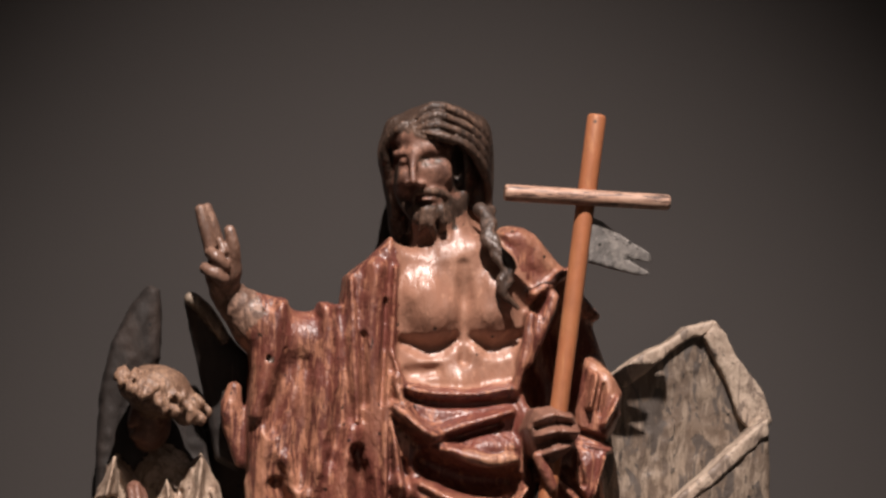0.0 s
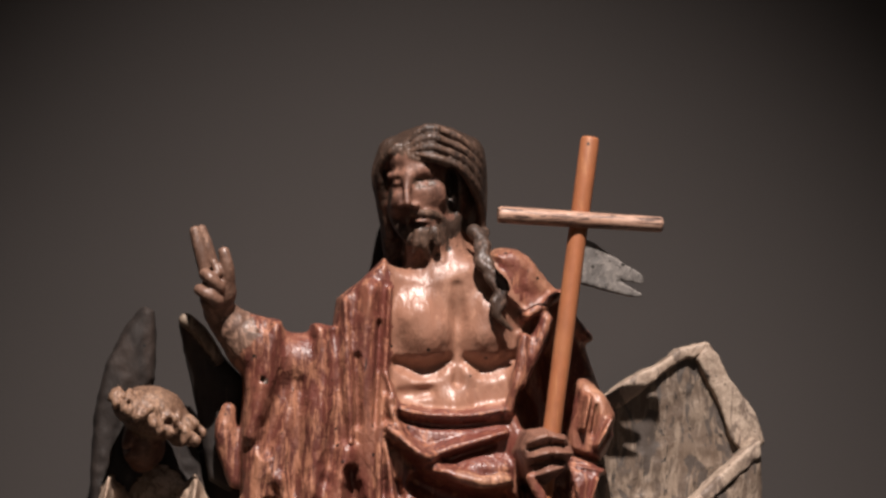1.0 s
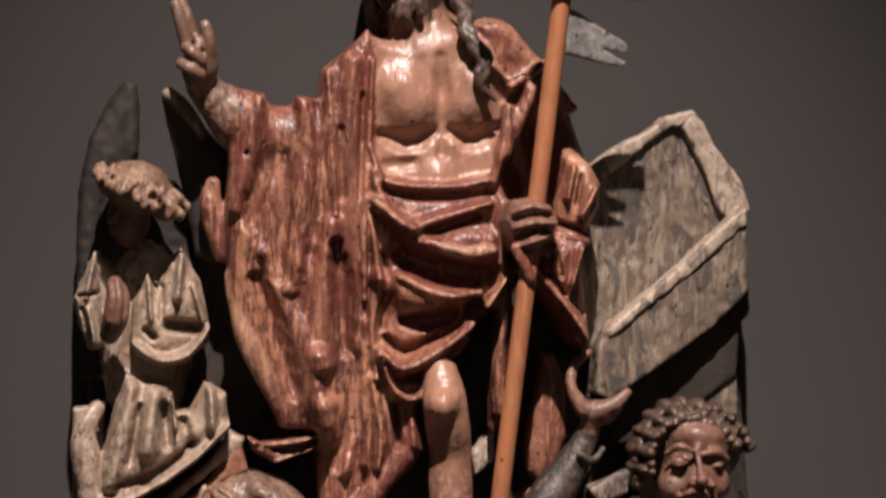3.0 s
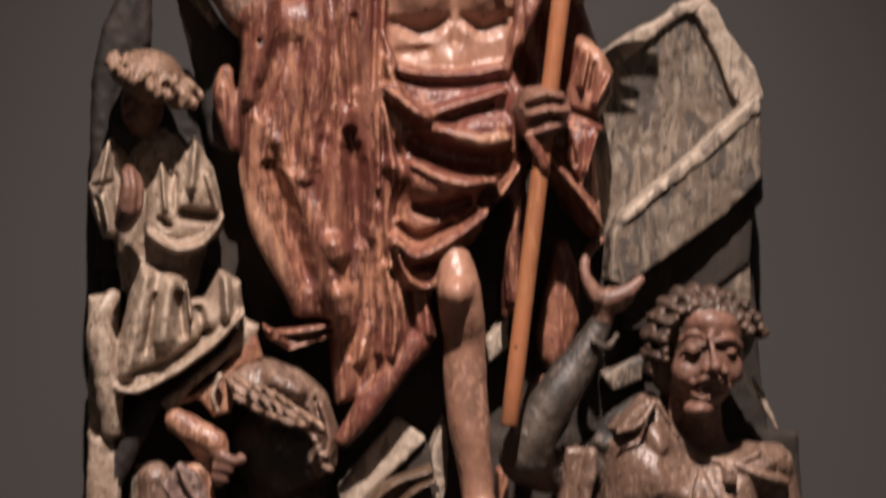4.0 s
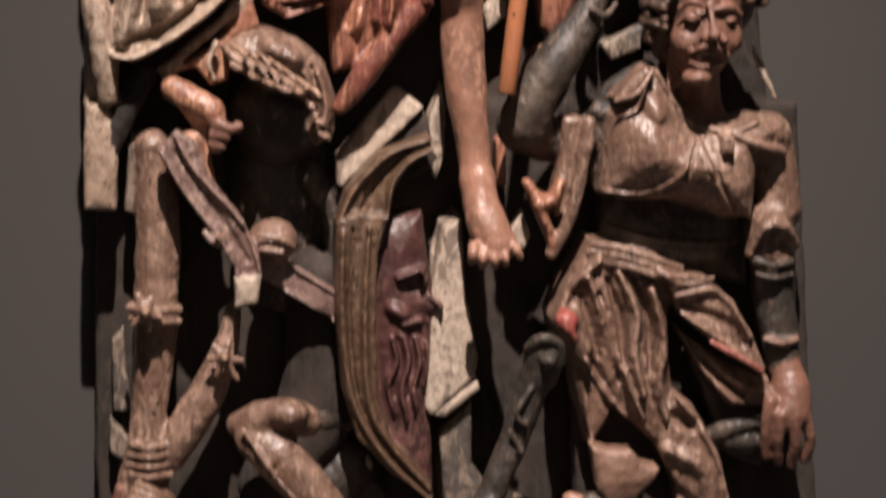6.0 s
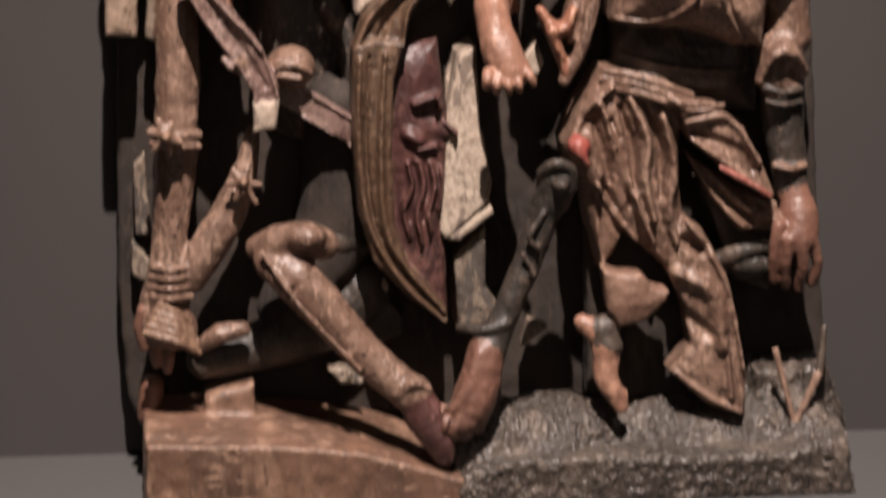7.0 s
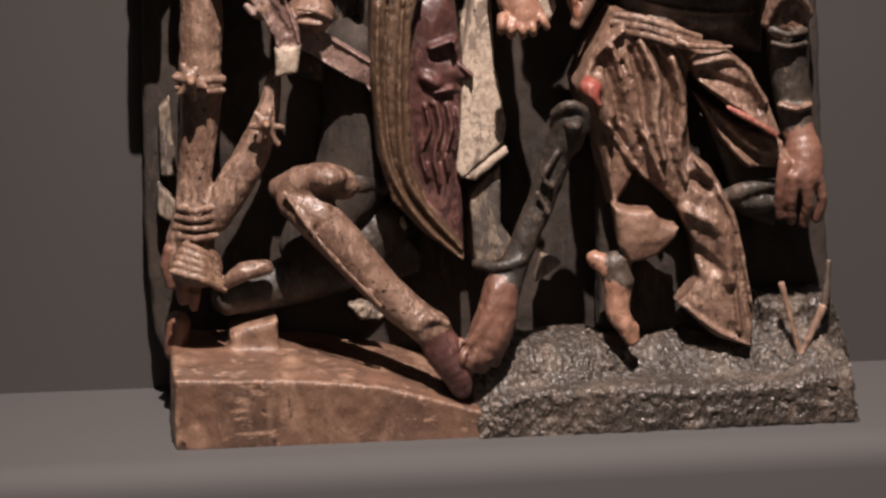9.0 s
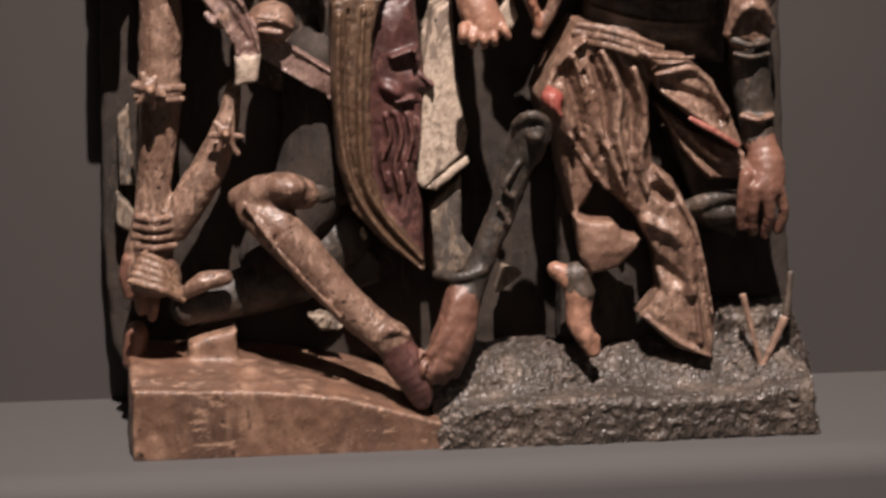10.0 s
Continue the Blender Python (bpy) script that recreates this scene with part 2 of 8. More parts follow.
    def drape(self, material, outline, front, thick, soft, folds, lean=(0.0, 0.0), k=0.006, bulge=0.0):
        """Carved cloth: a board with an outline of (x, z) whose face rises and sinks along folds (height, width, path)."""
        P = np.array(outline, np.float32)
        pad = soft + k + 3 * self.cell
        lift = max(h for h, w, path in folds) + abs(bulge) + 0.02
        win, (X, Y, Z) = self._window((P[:, 0].min() - pad, front - lift - pad, P[:, 1].min() - pad),
                                      (P[:, 0].max() + pad, front + thick + pad, P[:, 1].max() + pad))
        x, z = np.broadcast_arrays(X[:, 0, :], Z[0, 0, :][None, :])
        flat = self._inside(P, x, z)
        mid, half = (P.min(0) + P.max(0)) / 2, (P.max(0) - P.min(0)) / 2
        face = front + lean[0] * (x - mid[0]) + lean[1] * (z - mid[1])
        face = face - bulge * np.clip(-flat / (0.6 * min(half)), 0, 1) ** 0.6
        for h, w, path in folds:
            pts = self._curve(np.array(path, np.float32))
            best = np.full(x.shape, 9.0, np.float32)
            for a, b, s in zip(pts[:-1], pts[1:], np.linspace(0, 1, len(pts) - 1)):
                e = b - a
                t = np.clip(((x - a[0]) * e[0] + (z - a[1]) * e[1]) / max(float(e @ e), 1e-12), 0, 1)
                fade = 0.62 + 0.38 * math.sin(math.pi * s)
                best = np.minimum(best, np.hypot(x - a[0] - e[0] * t, z - a[1] - e[1] * t) / (w * fade))
            best = np.clip(best / 1.15, 0, 1)
            face = face - h * (1 - best * best) ** 2
        flat = (flat + soft)[:, None, :]
        depth = np.maximum(0.75 * (face[:, None, :] - Y), Y - front - thick) + soft
        d = np.minimum(np.maximum(flat, depth), 0) + np.sqrt(np.maximum(flat, 0) ** 2 + np.maximum(depth, 0) ** 2) - soft
        self._put(win, d, material, k, False)

    @staticmethod
    def _inside(P, x, z):
        """Signed distance to an outline, negative inside."""
        d2, sign = np.full(x.shape, 1e9, np.float32), np.ones(x.shape, np.float32)
        for i in range(len(P)):
            a, b = P[i], P[i - 1]
            e = b - a
            wx, wz = x - a[0], z - a[1]
            t = np.clip((wx * e[0] + wz * e[1]) / max(float(e @ e), 1e-12), 0, 1)
            d2 = np.minimum(d2, (wx - e[0] * t) ** 2 + (wz - e[1] * t) ** 2)
            c1, c2, c3 = z >= a[1], z < b[1], e[0] * wz > e[1] * wx
            sign = np.where((c1 & c2 & c3) | (~c1 & ~c2 & ~c3), -sign, sign)
        return sign * np.sqrt(d2)

    @staticmethod
    def _curve(pts, n=3):
        """The points of a smooth line through pts."""
        if len(pts) < 3:
            return pts
        q = np.concatenate([2 * pts[:1] - pts[1:2], pts, 2 * pts[-1:] - pts[-2:-1]])
        out = []
        for a, b, c, d in zip(q[:-3], q[1:-2], q[2:-1], q[3:]):
            for i in range(n):
                t = i / n
                out.append(0.5 * (2 * b + (c - a) * t + (2 * a - 5 * b + 4 * c - d) * t * t + (3 * b - a - 3 * c + d) * t ** 3))
        return np.array(out + [pts[-1]], np.float32)

    def weather(self, amount, size, seed, stretch=1.0):
        """Uneven knife work: the skin shifts by a soft random field."""
        rng = np.random.default_rng(seed)
        dims = [max(2, int(self.n[i] * self.cell / (size * (stretch if i == 2 else 1))) + 2) for i in range(3)]
        f = rng.uniform(-1, 1, dims).astype(np.float32)
        for i in range(3):
            at = np.linspace(0, dims[i] - 1.001, self.n[i])
            lo = at.astype(int)
            w = (at - lo).astype(np.float32)
            w = w * w * (3 - 2 * w)
            shape = [1, 1, 1]
            shape[i] = -1
            f = np.take(f, lo, i) * (1 - w.reshape(shape)) + np.take(f, lo + 1, i) * w.reshape(shape)
        self.d += amount * f

    def finish(self, name):
        d, n = self.d, self.n
        d[0], d[-1], d[:, 0], d[:, -1], d[:, :, 0], d[:, :, -1] = (0.01,) * 6
        inside = d < 0
        c = [inside[x:n[0] - 1 + x, y:n[1] - 1 + y, z:n[2] - 1 + z] for x in (0, 1) for y in (0, 1) for z in (0, 1)]
        total = sum(a.astype(np.uint8) for a in c)
        cells = np.argwhere((total > 0) & (total < 8))
        index = np.full(n - 1, -1, np.int32)
        index[tuple(cells.T)] = np.arange(len(cells))
        corner = [(x, y, z) for x in (0, 1) for y in (0, 1) for z in (0, 1)]
        val = np.stack([d[tuple((cells + o).T)] for o in corner], 1)
        acc, cnt = np.zeros((len(cells), 3)), np.zeros(len(cells))
        for i, a in enumerate(corner):
            for j, b in enumerate(corner):
                if j > i and sum(abs(a[q] - b[q]) for q in range(3)) == 1:
                    cross = (val[:, i] < 0) != (val[:, j] < 0)
                    t = np.where(cross, val[:, i] / (val[:, i] - val[:, j] + 1e-12), 0)
                    p = np.array(a)[None] + t[:, None] * (np.array(b) - np.array(a))[None]
                    acc += p * cross[:, None]
                    cnt += cross
        verts = self.lo + (cells + acc / cnt[:, None]) * self.cell
        quads = []
        for ax in range(3):
            u, v = (ax + 1) % 3, (ax + 2) % 3
            s0 = [slice(0, n[q] - 1) for q in range(3)]
            s1 = list(s0)
            s1[ax] = slice(1, n[ax])
            A, B = inside[tuple(s0)], inside[tuple(s1)]
            e = np.argwhere(A != B)
            e = e[(e[:, u] > 0) & (e[:, v] > 0)]
            eu, ev = np.eye(3, dtype=int)[u], np.eye(3, dtype=int)[v]
            q = np.stack([index[tuple((e - o).T)] for o in (0 * eu, eu, eu + ev, ev)], 1)
            flip = ~A[tuple(e.T)]
            q[flip] = q[flip][:, ::-1]
            quads.append(q)
        quads = np.concatenate(quads)
        me = bpy.data.meshes.new(name)
        me.vertices.add(len(verts))
        me.vertices.foreach_set("co", verts.astype(np.float32).ravel())
        me.loops.add(quads.size)
        me.loops.foreach_set("vertex_index", quads.ravel().astype(np.int32))
        me.polygons.add(len(quads))
        me.polygons.foreach_set("loop_start", np.arange(0, quads.size, 4, dtype=np.int32))
        me.polygons.foreach_set("loop_total", np.full(len(quads), 4, np.int32))
        near = np.where(val < 0, -val, 9).argmin(1)
        mat = self.m[tuple((cells + np.array(corner)[near]).T)]
        for m in self.mats:
            me.materials.append(m)
        me.update(calc_edges=True)
        me.polygons.foreach_set("material_index", mat[quads[:, 0]].astype(np.int32))
        me.polygons.foreach_set("use_smooth", np.ones(len(quads), bool))
        me.validate()
        return new(name, me)


# ---- the gallery ----
TOP = 0.6968
wall_north = tagged(box("wall_north", (-3, 0.108, 0), (3, 0.208, 5.2), WALL), "matt grey gallery wall behind the carved relief", "wall", kind="structure")
wall_north.rotation_euler.z = radians(-0.6)
tagged(box("wall_south", (-3, -4.6, 0), (3, -4.5, 5.2), WALL), "plain grey gallery wall", "wall", kind="structure")
tagged(box("wall_west", (-3.1, -4.5, 0), (-3, 0.26, 5.2), WALL), "plain grey gallery wall", "wall", kind="structure")
tagged(box("wall_east", (3, -4.5, 0), (3.1, 0.108, 5.2), WALL), "plain grey gallery wall", "wall", kind="structure")
tagged(box("floor", (-3.1, -4.6, -0.1), (3.1, 0.27, 0), FLOOR), "dark smooth gallery floor", "floor", kind="structure")
tagged(box("ceiling", (-3.1, -4.6, 5.2), (3.1, 0.27, 5.3), FLOOR), "dark gallery ceiling", "ceiling", kind="structure")
tagged(box("display_plinth", (-2.2, -0.17, 0.0), (2.2, 0.16, TOP), SHELF, 0.035), "pale grey painted display plinth with softened edge", "plinth")

ground = Carving((-0.3871, -0.135, 0.6727), (-0.0301, 0.072, 0.8257), 0.003)
ground.plate(OCHRE, [(-0.3756, 0.777), (-0.2312, 0.7705), (-0.1515, 0.7605), (-0.0898, 0.7424), (-0.0401, 0.7262), (-0.0402, 0.6902), (-0.2142, 0.6927), (-0.3771, 0.6941)], -0.112, 0.173, 0.004, k=0.004)
ground.plate(OCHRE, [(-0.3742, 0.7811), (-0.2301, 0.7714), (-0.15, 0.7591), (-0.0941, 0.7418), (-0.0944, 0.6926), (-0.3767, 0.705)], -0.093, 0.148, 0.008, k=0.014)
ground.plate(OCHRE, [(-0.3716, 0.7822), (-0.2285, 0.7739), (-0.1476, 0.7562), (-0.0975, 0.739), (-0.0979, 0.6827), (-0.3745, 0.6949)], -0.055, 0.11, 0.01, k=0.014)
ground.plate(OCHRE, [(-0.3127, 0.8008), (-0.295, 0.8093), (-0.2588, 0.8157), (-0.2616, 0.7476), (-0.3153, 0.7499)], -0.03, 0.06, 0.008, k=0.01)
ground.tube(OCHRE, [(-0.3047, -0.036, 0.8023, 0.0019), (-0.2798, -0.036, 0.8053, 0.0019), (-0.2632, -0.036, 0.7968, 0.0019)], k=0.003, cut=True)
ground.weather(0.001, 0.012, 3, 1.0)
tagged(ground.finish("wooden_base"), "low bare ochre wooden base with worn top edge", "base")

rock = Carving((-0.1872, -0.1769, 0.5411), (0.4236, 0.1769, 0.8948), 0.0025)
rock.plate(GRIT, [(-0.0466, 0.7252), (-0.0278, 0.7413), (0.0347, 0.7491), (0.1607, 0.7465), (0.2881, 0.7452), (0.3749, 0.7601), (0.3838, 0.6955), (0.2254, 0.6924), (0.0981, 0.6914), (-0.0467, 0.6899)], -0.117, 0.176, 0.008, k=0.004)
rock.ball(GRIT, (0.0666, -0.02, 0.7544), (0.0767, 0.06, 0.0351), 0, k=0.018)
rock.ball(GRIT, (0.2276, 0, 0.718), (0.1689, 0.08, 0.0682), 0, k=0.014)
rock.ball(GRIT, (0.3406, -0.01, 0.7438), (0.0454, 0.075, 0.0454), 0, k=0.014)
rock.ball(GRIT, (-0.0184, -0.03, 0.7377), (0.0572, 0.06, 0.0572), 0, k=0.014)
rock.plate(GRIT, [(0.2922, 0.8107), (0.3708, 0.8145), (0.389, 0.7668), (0.394, 0.7191), (0.2814, 0.7238)], -0.025, 0.07, 0.008, k=0.014)
rock.plate(STONE, [(-0.1772, 0.8209), (-0.1581, 0.8215), (-0.1386, 0.8063), (-0.1426, 0.7985), (-0.1679, 0.8074)], 0, 0.025, 0.003)
rock.weather(0.0026, 0.006, 3, 1.0)
rock.weather(0.0012, 0.0034, 6, 1.0)
rock.weather(0.0025, 0.024, 5, 1.0)
tagged(rock.finish("rock_ground"), "dark grey glittering carved rock ground under the soldiers", "rock")

# backing behind the figures, its dark colour standing in for deep shade
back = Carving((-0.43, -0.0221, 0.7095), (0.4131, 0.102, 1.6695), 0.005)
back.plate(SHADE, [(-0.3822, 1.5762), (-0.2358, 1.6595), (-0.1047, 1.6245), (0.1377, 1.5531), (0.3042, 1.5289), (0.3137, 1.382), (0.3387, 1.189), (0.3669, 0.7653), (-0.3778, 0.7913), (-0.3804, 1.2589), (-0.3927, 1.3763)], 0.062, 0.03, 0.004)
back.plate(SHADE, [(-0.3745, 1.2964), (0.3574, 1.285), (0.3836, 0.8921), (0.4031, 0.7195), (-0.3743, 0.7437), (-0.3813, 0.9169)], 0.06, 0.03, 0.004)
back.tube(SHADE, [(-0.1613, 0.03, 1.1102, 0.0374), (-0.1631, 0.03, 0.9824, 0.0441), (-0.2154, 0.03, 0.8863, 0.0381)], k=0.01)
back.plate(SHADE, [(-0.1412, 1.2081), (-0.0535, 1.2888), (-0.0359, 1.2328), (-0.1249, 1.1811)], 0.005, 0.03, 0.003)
# dark strip for the relief's shaded left flank
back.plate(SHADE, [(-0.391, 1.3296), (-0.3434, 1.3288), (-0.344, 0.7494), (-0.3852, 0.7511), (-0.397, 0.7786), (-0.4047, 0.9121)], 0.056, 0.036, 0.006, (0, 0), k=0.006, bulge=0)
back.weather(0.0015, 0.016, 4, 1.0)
back_panel = tagged(back.finish("back_panel"), "brown carved backing panel darkened to stand for shade, with pale painted rock pieces", "panel")
piece = Carving((-0.0663, -0.0398, 0.9613), (0.0061, 0.0798, 1.1866), 0.0025)
piece.plate(PALE, [(-0.0359, 1.1667), (-0.0174, 1.1786), (-0.0144, 1.0979), (-0.0019, 1.0314), (-0.005, 1.0093), (-0.0521, 0.9693), (-0.0583, 0.979), (-0.0517, 1.0549), (-0.0515, 1.0988)], -0.025, 0.09, 0.004, (0, 0.065))
piece.weather(0.0008, 0.008, 201, 1.0)
piece.finish("rock_piece").parent = back_panel
piece = Carving((-0.0606, -0.038, 0.9588), (0.0086, 0.028, 1.0152), 0.0025)
piece.plate(PALE, [(-0.0526, 0.9705), (-0.0025, 1.0072), (0.0006, 0.9975), (-0.037, 0.9668)], -0.03, 0.05, 0.004)
piece.weather(0.0008, 0.008, 202, 1.0)
piece.finish("rock_piece").parent = back_panel
piece = Carving((-0.0496, -0.023, 0.8514), (0.0235, 0.068, 0.9896), 0.0025)
piece.plate(STONE, [(-0.0321, 0.9567), (-0.0068, 0.9816), (-0.0068, 0.9106), (0.0155, 0.8773), (-0.0355, 0.8594), (-0.0416, 0.9441)], -0.015, 0.075, 0.005)
piece.weather(0.0008, 0.008, 203, 1.0)
piece.finish("rock_piece").parent = back_panel
piece = Carving((-0.391, 0.022, 0.9611), (-0.3559, 0.058, 1.0697), 0.0025)
piece.plate(STONE, [(-0.383, 1.0462), (-0.3702, 1.0617), (-0.3687, 1.014), (-0.3639, 0.9691), (-0.3826, 0.9696)], 0.03, 0.02, 0.003)
piece.weather(0.0008, 0.008, 204, 1.0)
piece.finish("rock_piece").parent = back_panel
piece = Carving((-0.3952, 0.017, 0.9041), (-0.351, 0.053, 0.9725), 0.0025)
piece.plate(STONE, [(-0.3871, 0.9645), (-0.359, 0.9314), (-0.3627, 0.9121), (-0.3872, 0.9259)], 0.025, 0.02, 0.003)
piece.weather(0.0008, 0.008, 205, 1.0)
piece.finish("rock_piece").parent = back_panel
piece = Carving((-0.1425, 0.002, 0.8347), (-0.0851, 0.058, 0.9025), 0.0025)
piece.plate(IRON, [(-0.1345, 0.8692), (-0.1088, 0.8945), (-0.0931, 0.8743), (-0.0965, 0.8547), (-0.1285, 0.8427)], 0.01, 0.04, 0.005)
piece.weather(0.0008, 0.008, 206, 1.0)
piece.finish("rock_piece").parent = back_panel
piece = Carving((-0.1358, 0.002, 0.8837), (-0.1007, 0.048, 0.9288), 0.0025)
piece.plate(PALE, [(-0.1278, 0.9017), (-0.1149, 0.9208), (-0.1087, 0.9076), (-0.1216, 0.8917)], 0.01, 0.03, 0.003)
piece.weather(0.0008, 0.008, 207, 1.0)
piece.finish("rock_piece").parent = back_panel
piece = Carving((-0.1887, -0.019, 0.9822), (-0.1357, 0.049, 1.0424), 0.0025)
piece.plate(PALE, [(-0.1807, 1.0195), (-0.1463, 1.0344), (-0.1437, 0.9961), (-0.1594, 0.9902), (-0.1747, 1.0034)], -0.005, 0.04, 0.005, bulge=0.006)
piece.weather(0.0008, 0.008, 208, 1.0)
piece.finish("rock_piece").parent = back_panel
piece = Carving((0.0271, 0.002, 0.8254), (0.0753, 0.048, 0.8743), 0.0025)
piece.plate(STONE, [(0.0351, 0.8334), (0.0447, 0.8663), (0.0673, 0.8589)], 0.01, 0.03, 0.004)
piece.weather(0.0008, 0.008, 209, 1.0)
piece.finish("rock_piece").parent = back_panel
piece = Carving((-0.1556, -0.0175, 1.2016), (-0.0466, 0.0325, 1.322), 0.0025)
piece.plate(PALE, [(-0.1476, 1.2421), (-0.0898, 1.3106), (-0.0827, 1.314), (-0.0546, 1.2918), (-0.142, 1.2096), (-0.1466, 1.2126)], -0.005, 0.025, 0.003, (0, 0.0855))
piece.weather(0.0008, 0.008, 210, 1.0)
piece.finish("rock_piece").parent = back_panel
piece = Carving((-0.0586, -0.003, 1.2041), (-0.0236, 0.043, 1.3238), 0.0025)
piece.plate(PALE, [(-0.0506, 1.2805), (-0.0357, 1.3158), (-0.0316, 1.292), (-0.0329, 1.2387), (-0.0419, 1.2121), (-0.0489, 1.233)], 0.005, 0.03, 0.004)
piece.weather(0.0008, 0.008, 211, 1.0)
piece.finish("rock_piece").parent = back_panel
piece = Carving((0.0011, 0.012, 1.359), (0.0428, 0.058, 1.4281), 0.0025)
piece.plate(PALE, [(0.0091, 1.3908), (0.0348, 1.4201), (0.0348, 1.3845), (0.0139, 1.367)], 0.02, 0.03, 0.004)
piece.weather(0.0008, 0.008, 212, 1.0)
piece.finish("rock_piece").parent = back_panel
piece = Carving((-0.055, 0.007, 1.1039), (-0.0209, 0.053, 1.1795), 0.0025)
piece.plate(PALE, [(-0.047, 1.1359), (-0.0289, 1.1715), (-0.0291, 1.1235), (-0.047, 1.1119)], 0.015, 0.03, 0.004)
piece.weather(0.0008, 0.008, 213, 1.0)
piece.finish("rock_piece").parent = back_panel
piece = Carving((0.2508, 0.017, 1.4093), (0.3048, 0.073, 1.485), 0.0025)
piece.plate(STONE, [(0.2588, 1.4474), (0.2952, 1.477), (0.2968, 1.4291), (0.2743, 1.4173)], 0.025, 0.04, 0.004)
piece.weather(0.0008, 0.008, 214, 1.0)
piece.finish("rock_piece").parent = back_panel
piece = Carving((-0.3712, 0.012, 1.169), (-0.3157, 0.068, 1.2748), 0.0025)
piece.plate(STONE, [(-0.3575, 1.2662), (-0.3284, 1.2668), (-0.3237, 1.177), (-0.3632, 1.1837)], 0.02, 0.04, 0.004)
piece.weather(0.0008, 0.008, 215, 1.0)
piece.finish("rock_piece").parent = back_panel
piece = Carving((0.1277, 0.022, 1.3264), (0.1922, 0.068, 1.3839), 0.0025)
piece.plate(STONE, [(0.1357, 1.3526), (0.1842, 1.3759), (0.1782, 1.346), (0.1479, 1.3344)], 0.03, 0.03, 0.004)
piece.weather(0.0008, 0.008, 216, 1.0)
piece.finish("rock_piece").parent = back_panel
tomb = tagged(new("stone_tomb"), "tilted open stone tomb painted grey-green with chipped pale edges", "tomb")

lid = Carving((0.1085, 0.024, 1.4782), (0.3228, 0.074, 1.7624), 0.0025)
lid.plate(STONE, [(0.1365, 1.6908), (0.2002, 1.7294), (0.2215, 1.7459), (0.2479, 1.7524), (0.2736, 1.7167), (0.3043, 1.6709), (0.3128, 1.647), (0.2797, 1.6137), (0.1282, 1.4882), (0.1185, 1.6359)], 0.034, 0.03, 0.004)
lid.tube(STONE, [(0.1994, 0.03, 1.6784, 0.0042), (0.1904, 0.03, 1.6366, 0.003), (0.1753, 0.03, 1.5949, 0.0042)], k=0.008, cut=True)
lid.tube(STONE, [(0.2359, 0.03, 1.7208, 0.003), (0.2543, 0.03, 1.6791, 0.0036), (0.2726, 0.03, 1.6375, 0.0024)], k=0.008, cut=True)
lid.weather(0.001, 0.009, 11, 1.0)
lid.weather(0.0013, 0.03, 12, 1.0)
tomb_piece = lid.finish("inner_face")
tomb_piece.parent = tomb
tomb_piece["label"] = "streaked grey-green stone face"

rim = Carving((0.1248, 0.015, 1.6688), (0.2582, 0.075, 1.7631), 0.0025)
rim.plate(PALE, [(0.1348, 1.6905), (0.168, 1.7148), (0.1983, 1.7301), (0.2196, 1.746), (0.2482, 1.7531), (0.2482, 1.7375), (0.2257, 1.7341), (0.1983, 1.7152), (0.1529, 1.6788)], 0.025, 0.04, 0.002, k=0.002)
rim.weather(0.001, 0.007, 13, 1.0)
rim.weather(0.0013, 0.03, 12, 1.0)
tomb_piece = rim.finish("rim")
tomb_piece.parent = tomb
tomb_piece["label"] = "chipped pale stone rim"

rim2 = Carving((0.2276, 0.014, 1.6187), (0.3203, 0.076, 1.763), 0.0025)
rim2.plate(PALE, [(0.248, 1.753), (0.2602, 1.7376), (0.2724, 1.7138), (0.2895, 1.6925), (0.303, 1.6706), (0.3103, 1.6468), (0.2925, 1.6287), (0.2742, 1.6493), (0.259, 1.6897), (0.2376, 1.7337)], 0.024, 0.042, 0.002, k=0.002)
rim2.weather(0.001, 0.007, 14, 1.0)
rim2.weather(0.0013, 0.03, 12, 1.0)
tomb_piece = rim2.finish("rim")
tomb_piece.parent = tomb
tomb_piece["label"] = "chipped pale stone rim"

side = Carving((0.1258, -0.0285, 1.4375), (0.3119, 0.0485, 1.652), 0.0025)
side.plate(STONE, [(0.1475, 1.5221), (0.1845, 1.5497), (0.2325, 1.5869), (0.2928, 1.642), (0.3007, 1.6314), (0.3019, 1.5604), (0.2627, 1.522), (0.1907, 1.4732), (0.1519, 1.4475), (0.1358, 1.4546), (0.1369, 1.5015)], -0.01, 0.04, 0.004, (0.1022, 0), k=0.003)
side.weather(0.001, 0.009, 15, 1.0)
side.weather(0.0013, 0.03, 12, 1.0)
tomb_piece = side.finish("side_wall")
tomb_piece.parent = tomb
tomb_piece["label"] = "speckled stone side wall"

edge = Carving((0.1352, -0.0309, 1.5022), (0.3093, 0.0499, 1.6591), 0.0025)
edge.plate(PALE, [(0.1452, 1.5192), (0.1839, 1.5527), (0.2318, 1.591), (0.289, 1.6432), (0.2981, 1.6491), (0.2993, 1.6314), (0.2379, 1.5804), (0.1899, 1.5439), (0.1494, 1.5122)], -0.013, 0.045, 0.002, (0.1023, 0), k=0.002)
edge.weather(0.001, 0.007, 16, 1.0)
edge.weather(0.0013, 0.03, 12, 1.0)
tomb_piece = edge.finish("rim")
tomb_piece.parent = tomb
tomb_piece["label"] = "chipped pale stone rim"

